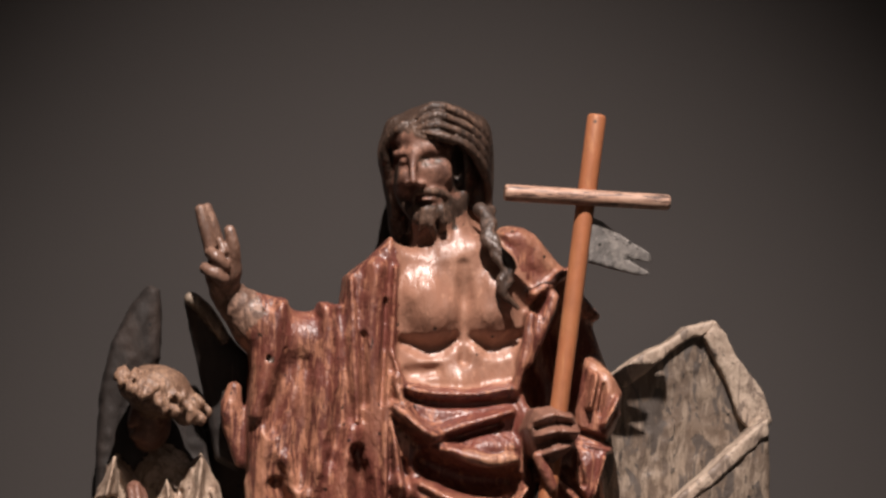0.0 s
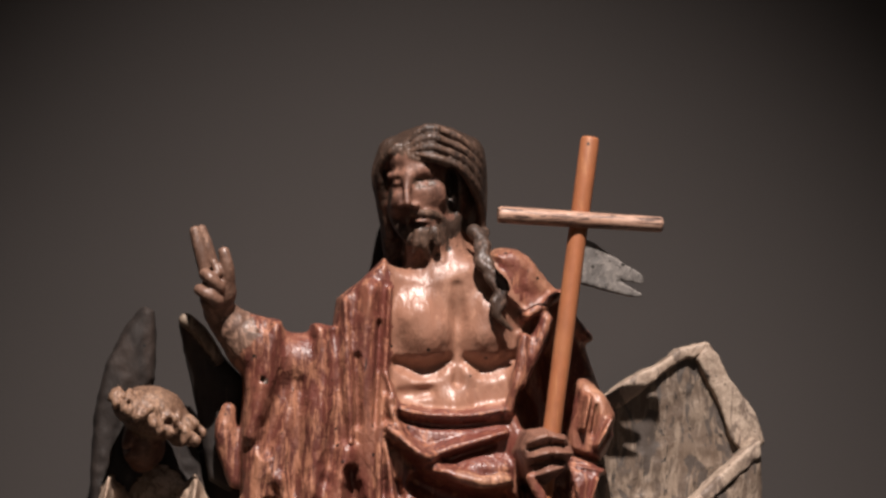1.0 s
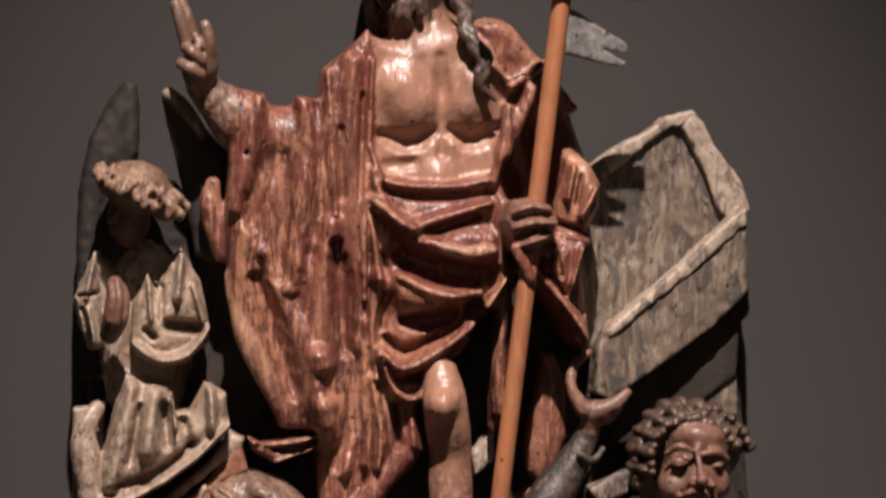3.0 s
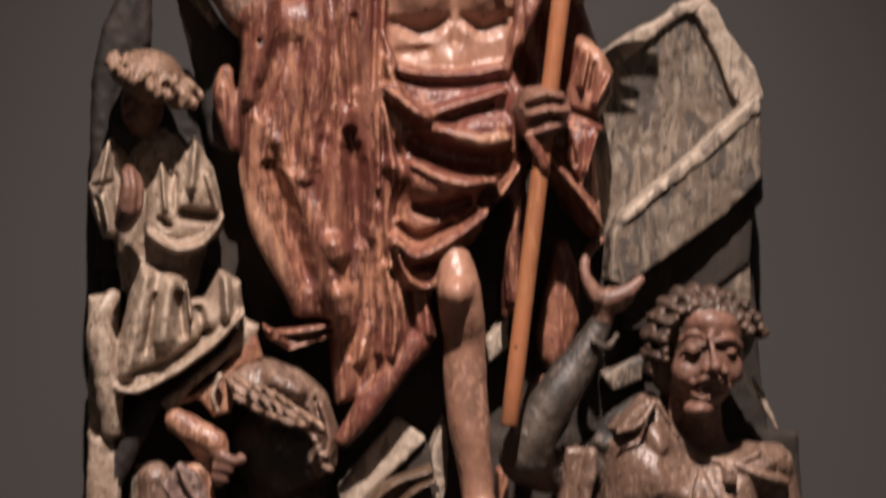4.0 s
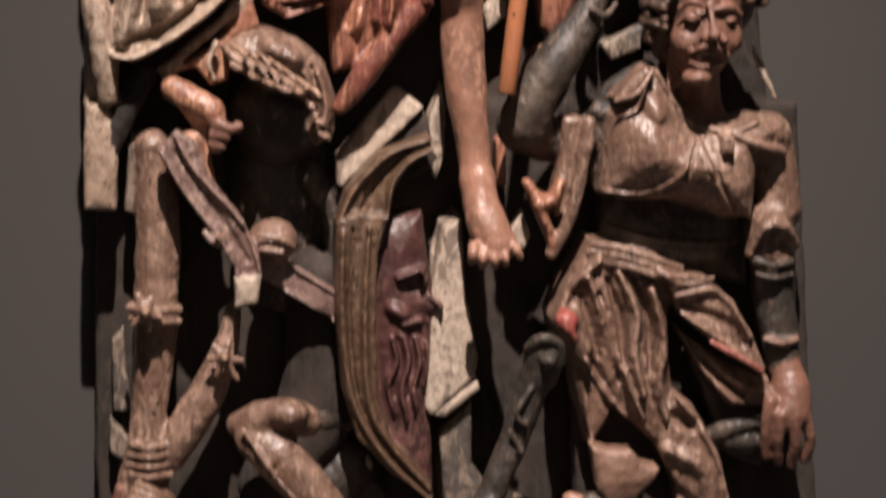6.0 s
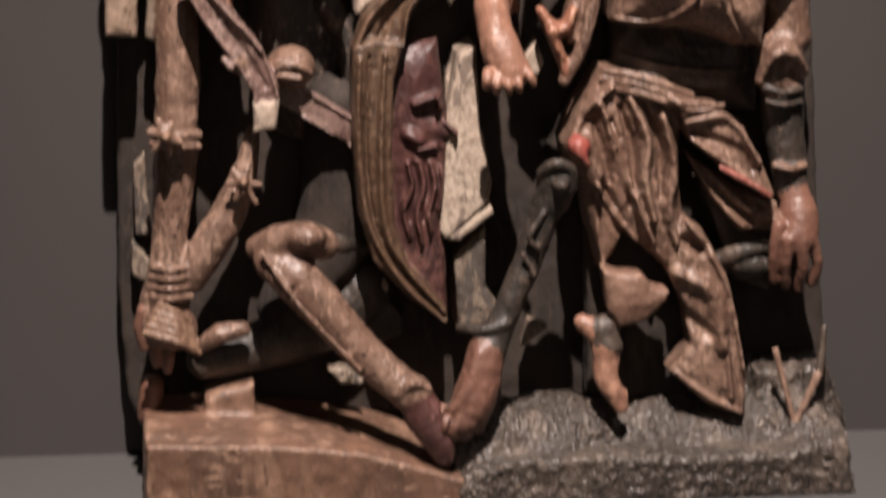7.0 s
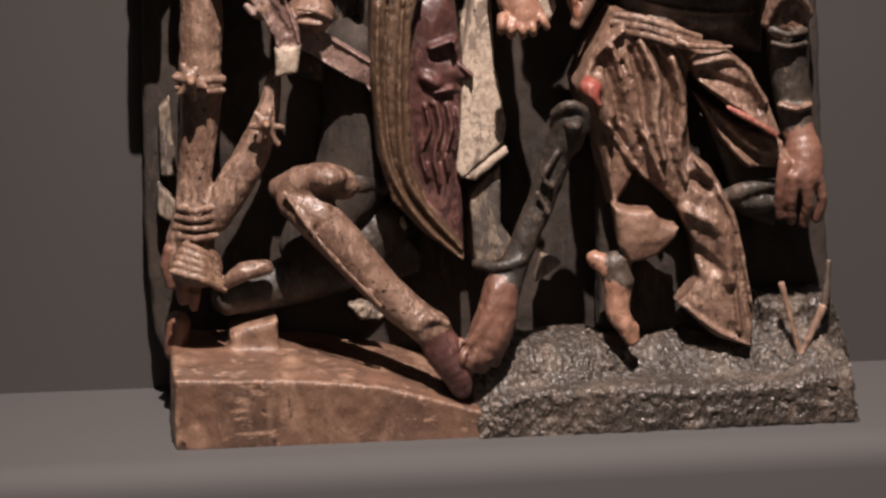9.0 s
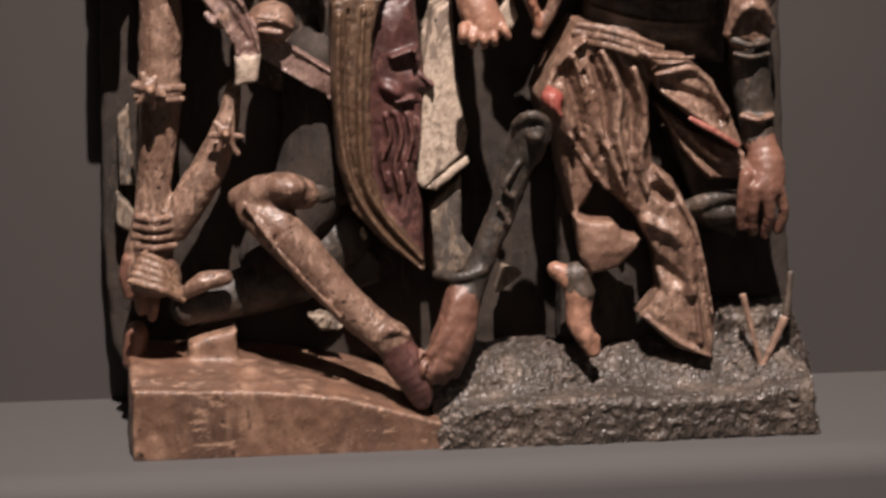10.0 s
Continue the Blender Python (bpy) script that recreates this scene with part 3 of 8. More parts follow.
# below the tilted tomb: shade put in as a near-black brown plate
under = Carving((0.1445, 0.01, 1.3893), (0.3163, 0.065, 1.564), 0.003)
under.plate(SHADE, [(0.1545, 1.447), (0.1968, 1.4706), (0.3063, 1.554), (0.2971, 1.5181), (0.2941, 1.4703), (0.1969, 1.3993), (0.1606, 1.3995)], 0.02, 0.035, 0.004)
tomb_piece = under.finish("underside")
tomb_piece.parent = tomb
tomb_piece["label"] = "underside in brown darkened as shade"

angel = Carving((-0.4167, -0.0859, 1.1823), (-0.2141, 0.0999, 1.7894), 0.002)
angel.plate(WING, [(-0.3469, 1.7794), (-0.3376, 1.7761), (-0.3352, 1.7574), (-0.3361, 1.7048), (-0.3533, 1.6814), (-0.3734, 1.6521), (-0.3804, 1.5765), (-0.3843, 1.5416), (-0.3974, 1.53), (-0.3985, 1.6113), (-0.3948, 1.6753), (-0.3853, 1.7219), (-0.3698, 1.7483)], 0.028, 0.024, 0.006, bulge=0.007)
angel.plate(WING, [(-0.3121, 1.7632), (-0.3046, 1.7715), (-0.293, 1.7681), (-0.2696, 1.7344), (-0.2421, 1.7054), (-0.237, 1.6236), (-0.2543, 1.5884), (-0.2776, 1.6), (-0.2884, 1.6584), (-0.3002, 1.7108)], 0.024, 0.024, 0.006, bulge=0.007)
angel.tube(STONE, [(-0.3047, 0.012, 1.7649, 0.007), (-0.2873, 0.012, 1.7499, 0.007), (-0.2698, 0.014, 1.7252, 0.0052)], k=0.008)
angel.tube(WING, [(-0.3764, 0.014, 1.7271, 0.0023), (-0.3846, 0.012, 1.6575, 0.0023), (-0.3899, 0.014, 1.5766, 0.0023)], k=0.005, cut=True)
angel.tube(WING, [(-0.3537, 0.014, 1.7621, 0.0023), (-0.3619, 0.012, 1.704, 0.0023)], k=0.005, cut=True)
angel.plate(WING, [(-0.3736, 1.6525), (-0.295, 1.6529), (-0.2741, 1.5765), (-0.2677, 1.4707), (-0.3958, 1.4711), (-0.3877, 1.5763)], 0.046, 0.025, 0.006)
angel.tube(ALB, [(-0.3325, 0.052, 1.5764, 0.0365), (-0.3293, 0.045, 1.5295, 0.0469), (-0.329, 0.035, 1.4656, 0.042)], k=0.012)
angel.drape(ALB, [(-0.2924, 1.6064), (-0.2738, 1.5736), (-0.2628, 1.5275), (-0.2652, 1.5113), (-0.2878, 1.4897), (-0.3136, 1.4853), (-0.3374, 1.4959), (-0.3441, 1.5166), (-0.3403, 1.5511), (-0.3263, 1.5825), (-0.3174, 1.5595), (-0.3069, 1.591)], -0.02, 0.06, 0.006, [
    (0.024, 0.0087, [(-0.3407, 1.5097), (-0.3135, 1.4922), (-0.2836, 1.5), (-0.2651, 1.5252)]),
    (-0.03, 0.014, [(-0.304, 1.5289), (-0.2777, 1.5253)]),
    (-0.016, 0.0081, [(-0.328, 1.5234), (-0.3201, 1.5164)]),
    (0.014, 0.0093, [(-0.2919, 1.5995), (-0.2969, 1.5565)]),
    (0.012, 0.0052, [(-0.3253, 1.5739), (-0.3234, 1.5337)]),
    (-0.008, 0.0052, [(-0.3116, 1.5681), (-0.3131, 1.5336)]),
    (0.01, 0.007, [(-0.2808, 1.5679), (-0.2707, 1.5333)])], (0, 0), k=0.006, bulge=0.014)
angel.drape(ALB, [(-0.3797, 1.6028), (-0.3744, 1.5627), (-0.3721, 1.511), (-0.3762, 1.503), (-0.3864, 1.5042), (-0.3963, 1.533), (-0.3995, 1.5571)], -0.016, 0.05, 0.005, [
    (0.01, 0.0058, [(-0.3809, 1.5914), (-0.3881, 1.557)]),
    (-0.012, 0.0047, [(-0.3955, 1.5582), (-0.3756, 1.5616)]),
    (0.012, 0.007, [(-0.386, 1.5456), (-0.3795, 1.5111)]),
    (-0.008, 0.0047, [(-0.3916, 1.5456), (-0.384, 1.5169)])], (0, 0), k=0.005, bulge=0.01)
angel.plate(ALB, [(-0.3779, 1.6029), (-0.3528, 1.5737), (-0.3184, 1.5561), (-0.3017, 1.4861), (-0.371, 1.4868), (-0.376, 1.5565)], 0.012, 0.05, 0.008, (0, 0), k=0.006, bulge=0.01)
angel.tube(TANNED, [(-0.3589, -0.052, 1.5704, 0.0085), (-0.3565, -0.058, 1.5547, 0.0124), (-0.3598, -0.055, 1.5322, 0.0124), (-0.3643, -0.045, 1.5206, 0.0102)])
angel.tube(TANNED, [(-0.3632, -0.062, 1.5705, 0.0034), (-0.3619, -0.072, 1.555, 0.0039), (-0.3641, -0.07, 1.5348, 0.0039)], k=0.002)
angel.tube(TANNED, [(-0.3571, -0.062, 1.5739, 0.0034), (-0.3547, -0.074, 1.555, 0.0039), (-0.3574, -0.072, 1.5326, 0.0039)], k=0.002)
angel.tube(TANNED, [(-0.351, -0.056, 1.5694, 0.0034), (-0.3481, -0.066, 1.5527, 0.0039), (-0.3519, -0.066, 1.5325, 0.0039)], k=0.002)
angel.ball(TANNED, (-0.345, 0.018, 1.6393), (0.0221, 0.032, 0.0313), 0)
angel.tube(TANNED, [(-0.3609, -0.006, 1.6457, 0.004), (-0.363, -0.012, 1.6353, 0.0046)], k=0.005)
angel.ball(TANNED, (-0.3585, -0.004, 1.6239), (0.0069, 0.009, 0.0046), 0)
angel.ball(FAIR, (-0.338, -0.012, 1.6692), (0.0345, 0.042, 0.0264), -12, k=0.008)
angel.ball(FAIR, (-0.3665, -0.016, 1.6726), (0.0115, 0.024, 0.0115), 0, k=0.008)
angel.ball(FAIR, (-0.3074, -0.014, 1.6507), (0.0149, 0.03, 0.0172), -20, k=0.008)
angel.tube(FAIR, [(-0.3764, -0.0299, 1.6901, 0.0028), (-0.3792, -0.0359, 1.6848, 0.0028), (-0.3818, -0.0339, 1.6798, 0.0017)], k=0.003)
angel.tube(FAIR, [(-0.3761, -0.0386, 1.6823, 0.0037), (-0.3735, -0.0446, 1.6771, 0.0037), (-0.3756, -0.0426, 1.672, 0.0022)], k=0.003)
angel.tube(FAIR, [(-0.3737, -0.0506, 1.6831, 0.0008), (-0.3716, -0.0546, 1.6773, 0.0008)], k=0.002, cut=True)
angel.tube(FAIR, [(-0.3681, -0.0347, 1.6869, 0.003), (-0.3693, -0.0407, 1.6816, 0.0029), (-0.3717, -0.0387, 1.6766, 0.0018)], k=0.003)
angel.tube(FAIR, [(-0.3717, -0.0325, 1.6898, 0.0039), (-0.376, -0.0385, 1.6845, 0.0039), (-0.3788, -0.0365, 1.6794, 0.0023)], k=0.003)
angel.tube(FAIR, [(-0.3692, -0.0445, 1.6905, 0.0008), (-0.3739, -0.0485, 1.6847, 0.0008)], k=0.002, cut=True)
angel.tube(FAIR, [(-0.364, -0.0473, 1.6717, 0.0028), (-0.3623, -0.0533, 1.6665, 0.0028), (-0.3645, -0.0513, 1.6615, 0.0017)], k=0.003)
angel.tube(FAIR, [(-0.3669, -0.0479, 1.676, 0.0038), (-0.3658, -0.0539, 1.6708, 0.0037), (-0.368, -0.0519, 1.6658, 0.0022)], k=0.003)
angel.tube(FAIR, [(-0.3645, -0.0599, 1.6768, 0.0008), (-0.3638, -0.0639, 1.671, 0.0008)], k=0.002, cut=True)
angel.tube(FAIR, [(-0.36, -0.0344, 1.6897, 0.0035), (-0.3601, -0.0404, 1.6844, 0.0035), (-0.3624, -0.0384, 1.6794, 0.0021)], k=0.003)
angel.tube(FAIR, [(-0.3616, -0.0375, 1.6871, 0.0027), (-0.363, -0.0435, 1.6818, 0.0027), (-0.3654, -0.0415, 1.6768, 0.0016)], k=0.003)
angel.tube(FAIR, [(-0.3599, -0.0495, 1.6878, 0.0008), (-0.3615, -0.0535, 1.6821, 0.0008)], k=0.002, cut=True)
angel.tube(FAIR, [(-0.3561, -0.0504, 1.6693, 0.003), (-0.3566, -0.0564, 1.6641, 0.003), (-0.3589, -0.0544, 1.6591, 0.0018)], k=0.003)
angel.tube(FAIR, [(-0.3545, -0.0494, 1.6763, 0.0037), (-0.3515, -0.0554, 1.6711, 0.0037), (-0.3535, -0.0534, 1.6661, 0.0022)], k=0.003)
angel.tube(FAIR, [(-0.3522, -0.0614, 1.6771, 0.0008), (-0.3496, -0.0654, 1.6714, 0.0008)], k=0.002, cut=True)
angel.tube(FAIR, [(-0.3563, -0.0458, 1.6801, 0.0032), (-0.3561, -0.0518, 1.6748, 0.0032), (-0.3584, -0.0498, 1.6698, 0.0019)], k=0.003)
angel.tube(FAIR, [(-0.3577, -0.0436, 1.6825, 0.0026), (-0.3552, -0.0496, 1.6772, 0.0026), (-0.3573, -0.0476, 1.6722, 0.0016)], k=0.003)
angel.tube(FAIR, [(-0.356, -0.0556, 1.6832, 0.0008), (-0.3539, -0.0596, 1.6775, 0.0008)], k=0.002, cut=True)
angel.tube(FAIR, [(-0.357, -0.0527, 1.6738, 0.0033), (-0.3598, -0.0587, 1.6686, 0.0033), (-0.3624, -0.0567, 1.6636, 0.002)], k=0.003)
angel.tube(FAIR, [(-0.3514, -0.0457, 1.6806, 0.0028), (-0.3469, -0.0517, 1.6754, 0.0028), (-0.3487, -0.0497, 1.6703, 0.0017)], k=0.003)
angel.tube(FAIR, [(-0.3496, -0.0577, 1.6814, 0.0008), (-0.3454, -0.0617, 1.6756, 0.0008)], k=0.002, cut=True)
angel.tube(FAIR, [(-0.3502, -0.0425, 1.6838, 0.0029), (-0.3492, -0.0485, 1.6785, 0.0029), (-0.3515, -0.0465, 1.6735, 0.0018)], k=0.003)
angel.tube(FAIR, [(-0.349, -0.0544, 1.6694, 0.0033), (-0.3511, -0.0604, 1.6642, 0.0033), (-0.3536, -0.0584, 1.6591, 0.002)], k=0.003)
angel.tube(FAIR, [(-0.347, -0.0664, 1.6702, 0.0008), (-0.3494, -0.0704, 1.6645, 0.0008)], k=0.002, cut=True)
angel.tube(FAIR, [(-0.3422, -0.0407, 1.6853, 0.0029), (-0.3469, -0.0467, 1.68, 0.0029), (-0.3497, -0.0447, 1.675, 0.0017)], k=0.003)
angel.tube(FAIR, [(-0.3418, -0.0546, 1.6715, 0.003), (-0.3446, -0.0606, 1.6663, 0.003), (-0.3472, -0.0586, 1.6613, 0.0018)], k=0.003)
angel.tube(FAIR, [(-0.34, -0.0666, 1.6723, 0.0008), (-0.3431, -0.0706, 1.6666, 0.0008)], k=0.002, cut=True)
angel.tube(FAIR, [(-0.3453, -0.0507, 1.6749, 0.0035), (-0.35, -0.0567, 1.6697, 0.0035), (-0.3527, -0.0547, 1.6647, 0.0021)], k=0.003)
angel.tube(FAIR, [(-0.3373, -0.0556, 1.6618, 0.0039), (-0.3348, -0.0616, 1.6566, 0.0039), (-0.3369, -0.0596, 1.6516, 0.0023)], k=0.003)
angel.tube(FAIR, [(-0.3349, -0.0676, 1.6626, 0.0008), (-0.3329, -0.0716, 1.6569, 0.0008)], k=0.002, cut=True)
angel.tube(FAIR, [(-0.3433, -0.0466, 1.6779, 0.0036), (-0.3384, -0.0526, 1.6727, 0.0036), (-0.3402, -0.0506, 1.6676, 0.0022)], k=0.003)
angel.tube(FAIR, [(-0.3381, -0.0559, 1.6607, 0.0037), (-0.3367, -0.0619, 1.6555, 0.0037), (-0.3388, -0.0599, 1.6505, 0.0022)], k=0.003)
angel.tube(FAIR, [(-0.3359, -0.0679, 1.6615, 0.0008), (-0.3348, -0.0719, 1.6558, 0.0008)], k=0.002, cut=True)
angel.tube(FAIR, [(-0.3373, -0.0442, 1.679, 0.0027), (-0.3375, -0.0502, 1.6737, 0.0027), (-0.3398, -0.0482, 1.6687, 0.0016)], k=0.003)
angel.tube(FAIR, [(-0.3349, -0.056, 1.6587, 0.0026), (-0.3362, -0.062, 1.6535, 0.0025), (-0.3386, -0.06, 1.6485, 0.0015)], k=0.003)
angel.tube(FAIR, [(-0.3334, -0.068, 1.6596, 0.0008), (-0.3349, -0.072, 1.6539, 0.0008)], k=0.002, cut=True)
angel.tube(FAIR, [(-0.336, -0.0436, 1.6779, 0.0031), (-0.3326, -0.0496, 1.6727, 0.0031), (-0.3345, -0.0476, 1.6676, 0.0018)], k=0.003)
angel.tube(FAIR, [(-0.332, -0.0416, 1.679, 0.0032), (-0.3265, -0.0476, 1.6737, 0.0032), (-0.3282, -0.0456, 1.6686, 0.0019)], k=0.003)
angel.tube(FAIR, [(-0.3302, -0.0536, 1.6797, 0.0008), (-0.325, -0.0576, 1.6739, 0.0008)], k=0.002, cut=True)
angel.tube(FAIR, [(-0.331, -0.0404, 1.679, 0.0028), (-0.3348, -0.0464, 1.6738, 0.0028), (-0.3375, -0.0444, 1.6687, 0.0017)], k=0.003)
angel.tube(FAIR, [(-0.3251, -0.0426, 1.6758, 0.0033), (-0.3289, -0.0486, 1.6705, 0.0032), (-0.3316, -0.0466, 1.6655, 0.0019)], k=0.003)
angel.tube(FAIR, [(-0.3232, -0.0546, 1.6766, 0.0008), (-0.3273, -0.0586, 1.6708, 0.0008)], k=0.002, cut=True)
angel.tube(FAIR, [(-0.3274, -0.0551, 1.6534, 0.0033), (-0.3303, -0.0611, 1.6483, 0.0033), (-0.3329, -0.0591, 1.6432, 0.002)], k=0.003)
angel.tube(FAIR, [(-0.3208, -0.0488, 1.6672, 0.0032), (-0.3148, -0.0548, 1.662, 0.0032), (-0.3165, -0.0528, 1.6569, 0.0019)], k=0.003)
angel.tube(FAIR, [(-0.3189, -0.0608, 1.668, 0.0008), (-0.3133, -0.0648, 1.6623, 0.0008)], k=0.002, cut=True)
angel.tube(FAIR, [(-0.3238, -0.0484, 1.6662, 0.0031), (-0.3274, -0.0544, 1.6609, 0.0031), (-0.33, -0.0524, 1.6559, 0.0019)], k=0.003)
angel.tube(FAIR, [(-0.3222, -0.0539, 1.6531, 0.0033), (-0.3176, -0.0599, 1.6479, 0.0032), (-0.3194, -0.0579, 1.6428, 0.0019)], k=0.003)
angel.tube(FAIR, [(-0.3203, -0.0659, 1.654, 0.0008), (-0.3161, -0.0699, 1.6482, 0.0008)], k=0.002, cut=True)
angel.tube(FAIR, [(-0.3222, -0.0434, 1.668, 0.0029), (-0.3235, -0.0494, 1.6628, 0.0028), (-0.3259, -0.0474, 1.6578, 0.0017)], k=0.003)
angel.tube(FAIR, [(-0.3188, -0.0529, 1.6514, 0.0026), (-0.3211, -0.0589, 1.6462, 0.0026), (-0.3236, -0.0569, 1.6411, 0.0016)], k=0.003)
angel.tube(FAIR, [(-0.3174, -0.0649, 1.6522, 0.0008), (-0.3198, -0.0689, 1.6466, 0.0008)], k=0.002, cut=True)
angel.tube(FAIR, [(-0.3107, -0.0505, 1.6578, 0.0031), (-0.3043, -0.0565, 1.6526, 0.0031), (-0.3059, -0.0545, 1.6475, 0.0019)], k=0.003)
angel.tube(FAIR, [(-0.3093, -0.0517, 1.6544, 0.0036), (-0.3047, -0.0577, 1.6492, 0.0036), (-0.3065, -0.0557, 1.6441, 0.0022)], k=0.003)
angel.tube(FAIR, [(-0.3072, -0.0637, 1.6552, 0.0008), (-0.3031, -0.0677, 1.6495, 0.0008)], k=0.002, cut=True)
angel.tube(FAIR, [(-0.3109, -0.0367, 1.6675, 0.0038), (-0.3122, -0.0427, 1.6622, 0.0038), (-0.3146, -0.0407, 1.6572, 0.0023)], k=0.003)
angel.tube(FAIR, [(-0.3058, -0.0504, 1.6452, 0.0035), (-0.3057, -0.0564, 1.64, 0.0035), (-0.308, -0.0544, 1.6349, 0.0021)], k=0.003)
angel.tube(FAIR, [(-0.3039, -0.0624, 1.6461, 0.0008), (-0.3041, -0.0664, 1.6404, 0.0008)], k=0.002, cut=True)
angel.tube(FAIR, [(-0.3049, -0.0496, 1.6509, 0.0033), (-0.2999, -0.0556, 1.6457, 0.0033), (-0.3016, -0.0536, 1.6406, 0.002)], k=0.003)
angel.tube(FAIR, [(-0.3045, -0.0489, 1.6485, 0.0039), (-0.3049, -0.0549, 1.6433, 0.0039), (-0.3072, -0.0529, 1.6383, 0.0023)], k=0.003)
angel.tube(FAIR, [(-0.3023, -0.0609, 1.6494, 0.0008), (-0.3031, -0.0649, 1.6437, 0.0008)], k=0.002, cut=True)
angel.tube(FAIR, [(-0.2997, -0.0333, 1.6627, 0.0039), (-0.2928, -0.0393, 1.6575, 0.0039), (-0.2944, -0.0373, 1.6524, 0.0024)], k=0.003)
angel.tube(FAIR, [(-0.3005, -0.0317, 1.6621, 0.0028), (-0.2942, -0.0377, 1.6568, 0.0027), (-0.2959, -0.0357, 1.6518, 0.0016)], k=0.003)
angel.tube(FAIR, [(-0.299, -0.0437, 1.663, 0.0009), (-0.293, -0.0477, 1.6572, 0.0009)], k=0.002, cut=True)
angel.tube(FAIR, [(-0.2964, -0.0465, 1.6448, 0.0028), (-0.2986, -0.0525, 1.6396, 0.0028), (-0.3011, -0.0505, 1.6345, 0.0017)], k=0.003)
angel.tube(FAIR, [(-0.2976, -0.0439, 1.6458, 0.0039), (-0.2927, -0.0499, 1.6406, 0.0039), (-0.2945, -0.0479, 1.6355, 0.0023)], k=0.003)
angel.tube(FAIR, [(-0.2955, -0.0559, 1.6467, 0.0008), (-0.291, -0.0599, 1.641, 0.0008)], k=0.002, cut=True)
angel.tube(FAIR, [(-0.2993, -0.0281, 1.6588, 0.0026), (-0.2925, -0.0341, 1.6535, 0.0026), (-0.2941, -0.0321, 1.6484, 0.0016)], k=0.003)
angel.tube(FAIR, [(-0.2916, -0.0303, 1.6543, 0.0037), (-0.2858, -0.0363, 1.6491, 0.0037), (-0.2875, -0.0343, 1.644, 0.0022)], k=0.003)
angel.tube(FAIR, [(-0.2896, -0.0423, 1.6552, 0.0009), (-0.2842, -0.0463, 1.6494, 0.0009)], k=0.002, cut=True)
angel.drape(ALB, [(-0.3501, 1.4809), (-0.3251, 1.472), (-0.3046, 1.4695), (-0.298, 1.4418), (-0.2843, 1.4428), (-0.2692, 1.4714), (-0.2475, 1.4585), (-0.2432, 1.4239), (-0.2721, 1.3943), (-0.3079, 1.3683), (-0.3526, 1.3448), (-0.3753, 1.3486), (-0.3773, 1.3739), (-0.369, 1.4083), (-0.3595, 1.4483)], -0.028, 0.06, 0.007, [
    (0.018, 0.0151, [(-0.3434, 1.4653), (-0.3542, 1.4138), (-0.3649, 1.368)]),
    (0.018, 0.0174, [(-0.3196, 1.4593), (-0.327, 1.4019)]),
    (-0.009, 0.007, [(-0.3345, 1.448), (-0.3442, 1.3907)]),
    (0.018, 0.0041, [(-0.3024, 1.466), (-0.2988, 1.4246)]),
    (-0.016, 0.0099, [(-0.3106, 1.4477), (-0.3064, 1.4074)]),
    (-0.014, 0.0116, [(-0.2913, 1.4314), (-0.2846, 1.4071)]),
    (0.018, 0.0104, [(-0.2635, 1.4644), (-0.2616, 1.4241)]),
    (0.02, 0.0087, [(-0.3741, 1.3532), (-0.3491, 1.3516), (-0.309, 1.3717), (-0.2733, 1.3977), (-0.2443, 1.4285)]),
    (-0.014, 0.007, [(-0.3626, 1.3657), (-0.3203, 1.3788), (-0.2789, 1.4105)])], (0, 0), k=0.006, bulge=0.018)
angel.plate(ALB, [(-0.3287, 1.3355), (-0.2975, 1.3616), (-0.2628, 1.39), (-0.2418, 1.4198), (-0.2269, 1.4115), (-0.2606, 1.3807), (-0.3011, 1.3466), (-0.3208, 1.3273)], -0.02, 0.03, 0.004, (0, 0), k=0.006, bulge=0.004)
angel.plate(WING, [(-0.397, 1.5608), (-0.3969, 1.6651), (-0.3841, 1.7177), (-0.3647, 1.7619), (-0.3494, 1.7792), (-0.3382, 1.7735), (-0.336, 1.7477), (-0.3367, 1.695), (-0.3305, 1.6426), (-0.3579, 1.5611)], 0.034, 0.022, 0.006, (0, 0), k=0.006, bulge=0.006)
angel.tube(ALB, [(-0.3777, -0.016, 1.444, 0.008), (-0.3904, -0.022, 1.4216, 0.0126), (-0.3868, -0.024, 1.3873, 0.0149), (-0.3811, -0.024, 1.3471, 0.0137), (-0.3794, -0.02, 1.3092, 0.0115)], k=0.008)
angel.tube(ALB, [(-0.3831, -0.048, 1.4176, 0.0028), (-0.3825, -0.052, 1.3782, 0.0028), (-0.3758, -0.048, 1.3322, 0.0028)], cut=True)
angel.plate(ALB, [(-0.4023, 1.3007), (-0.3795, 1.3049), (-0.3759, 1.2771), (-0.3712, 1.2422), (-0.3742, 1.1923), (-0.4067, 1.1936), (-0.4059, 1.2487)], -0.018, 0.045, 0.004, bulge=0.005)
angel.plate(ALB, [(-0.4022, 1.4427), (-0.3695, 1.4482), (-0.3743, 1.297), (-0.4042, 1.2975)], 0.01, 0.03, 0.005)
angel.tube(WING, [(-0.3421, -0.008, 1.3305, 0.0115), (-0.3626, -0.01, 1.2933, 0.0127), (-0.3804, -0.008, 1.2527, 0.0104)], k=0.004)
angel.plate(LINING, [(-0.3233, 1.3297), (-0.276, 1.3568), (-0.2325, 1.4071), (-0.2241, 1.3792), (-0.2501, 1.368), (-0.258, 1.3241), (-0.2752, 1.3209), (-0.2923, 1.3385)], -0.02, 0.03, 0.004, bulge=0.006)
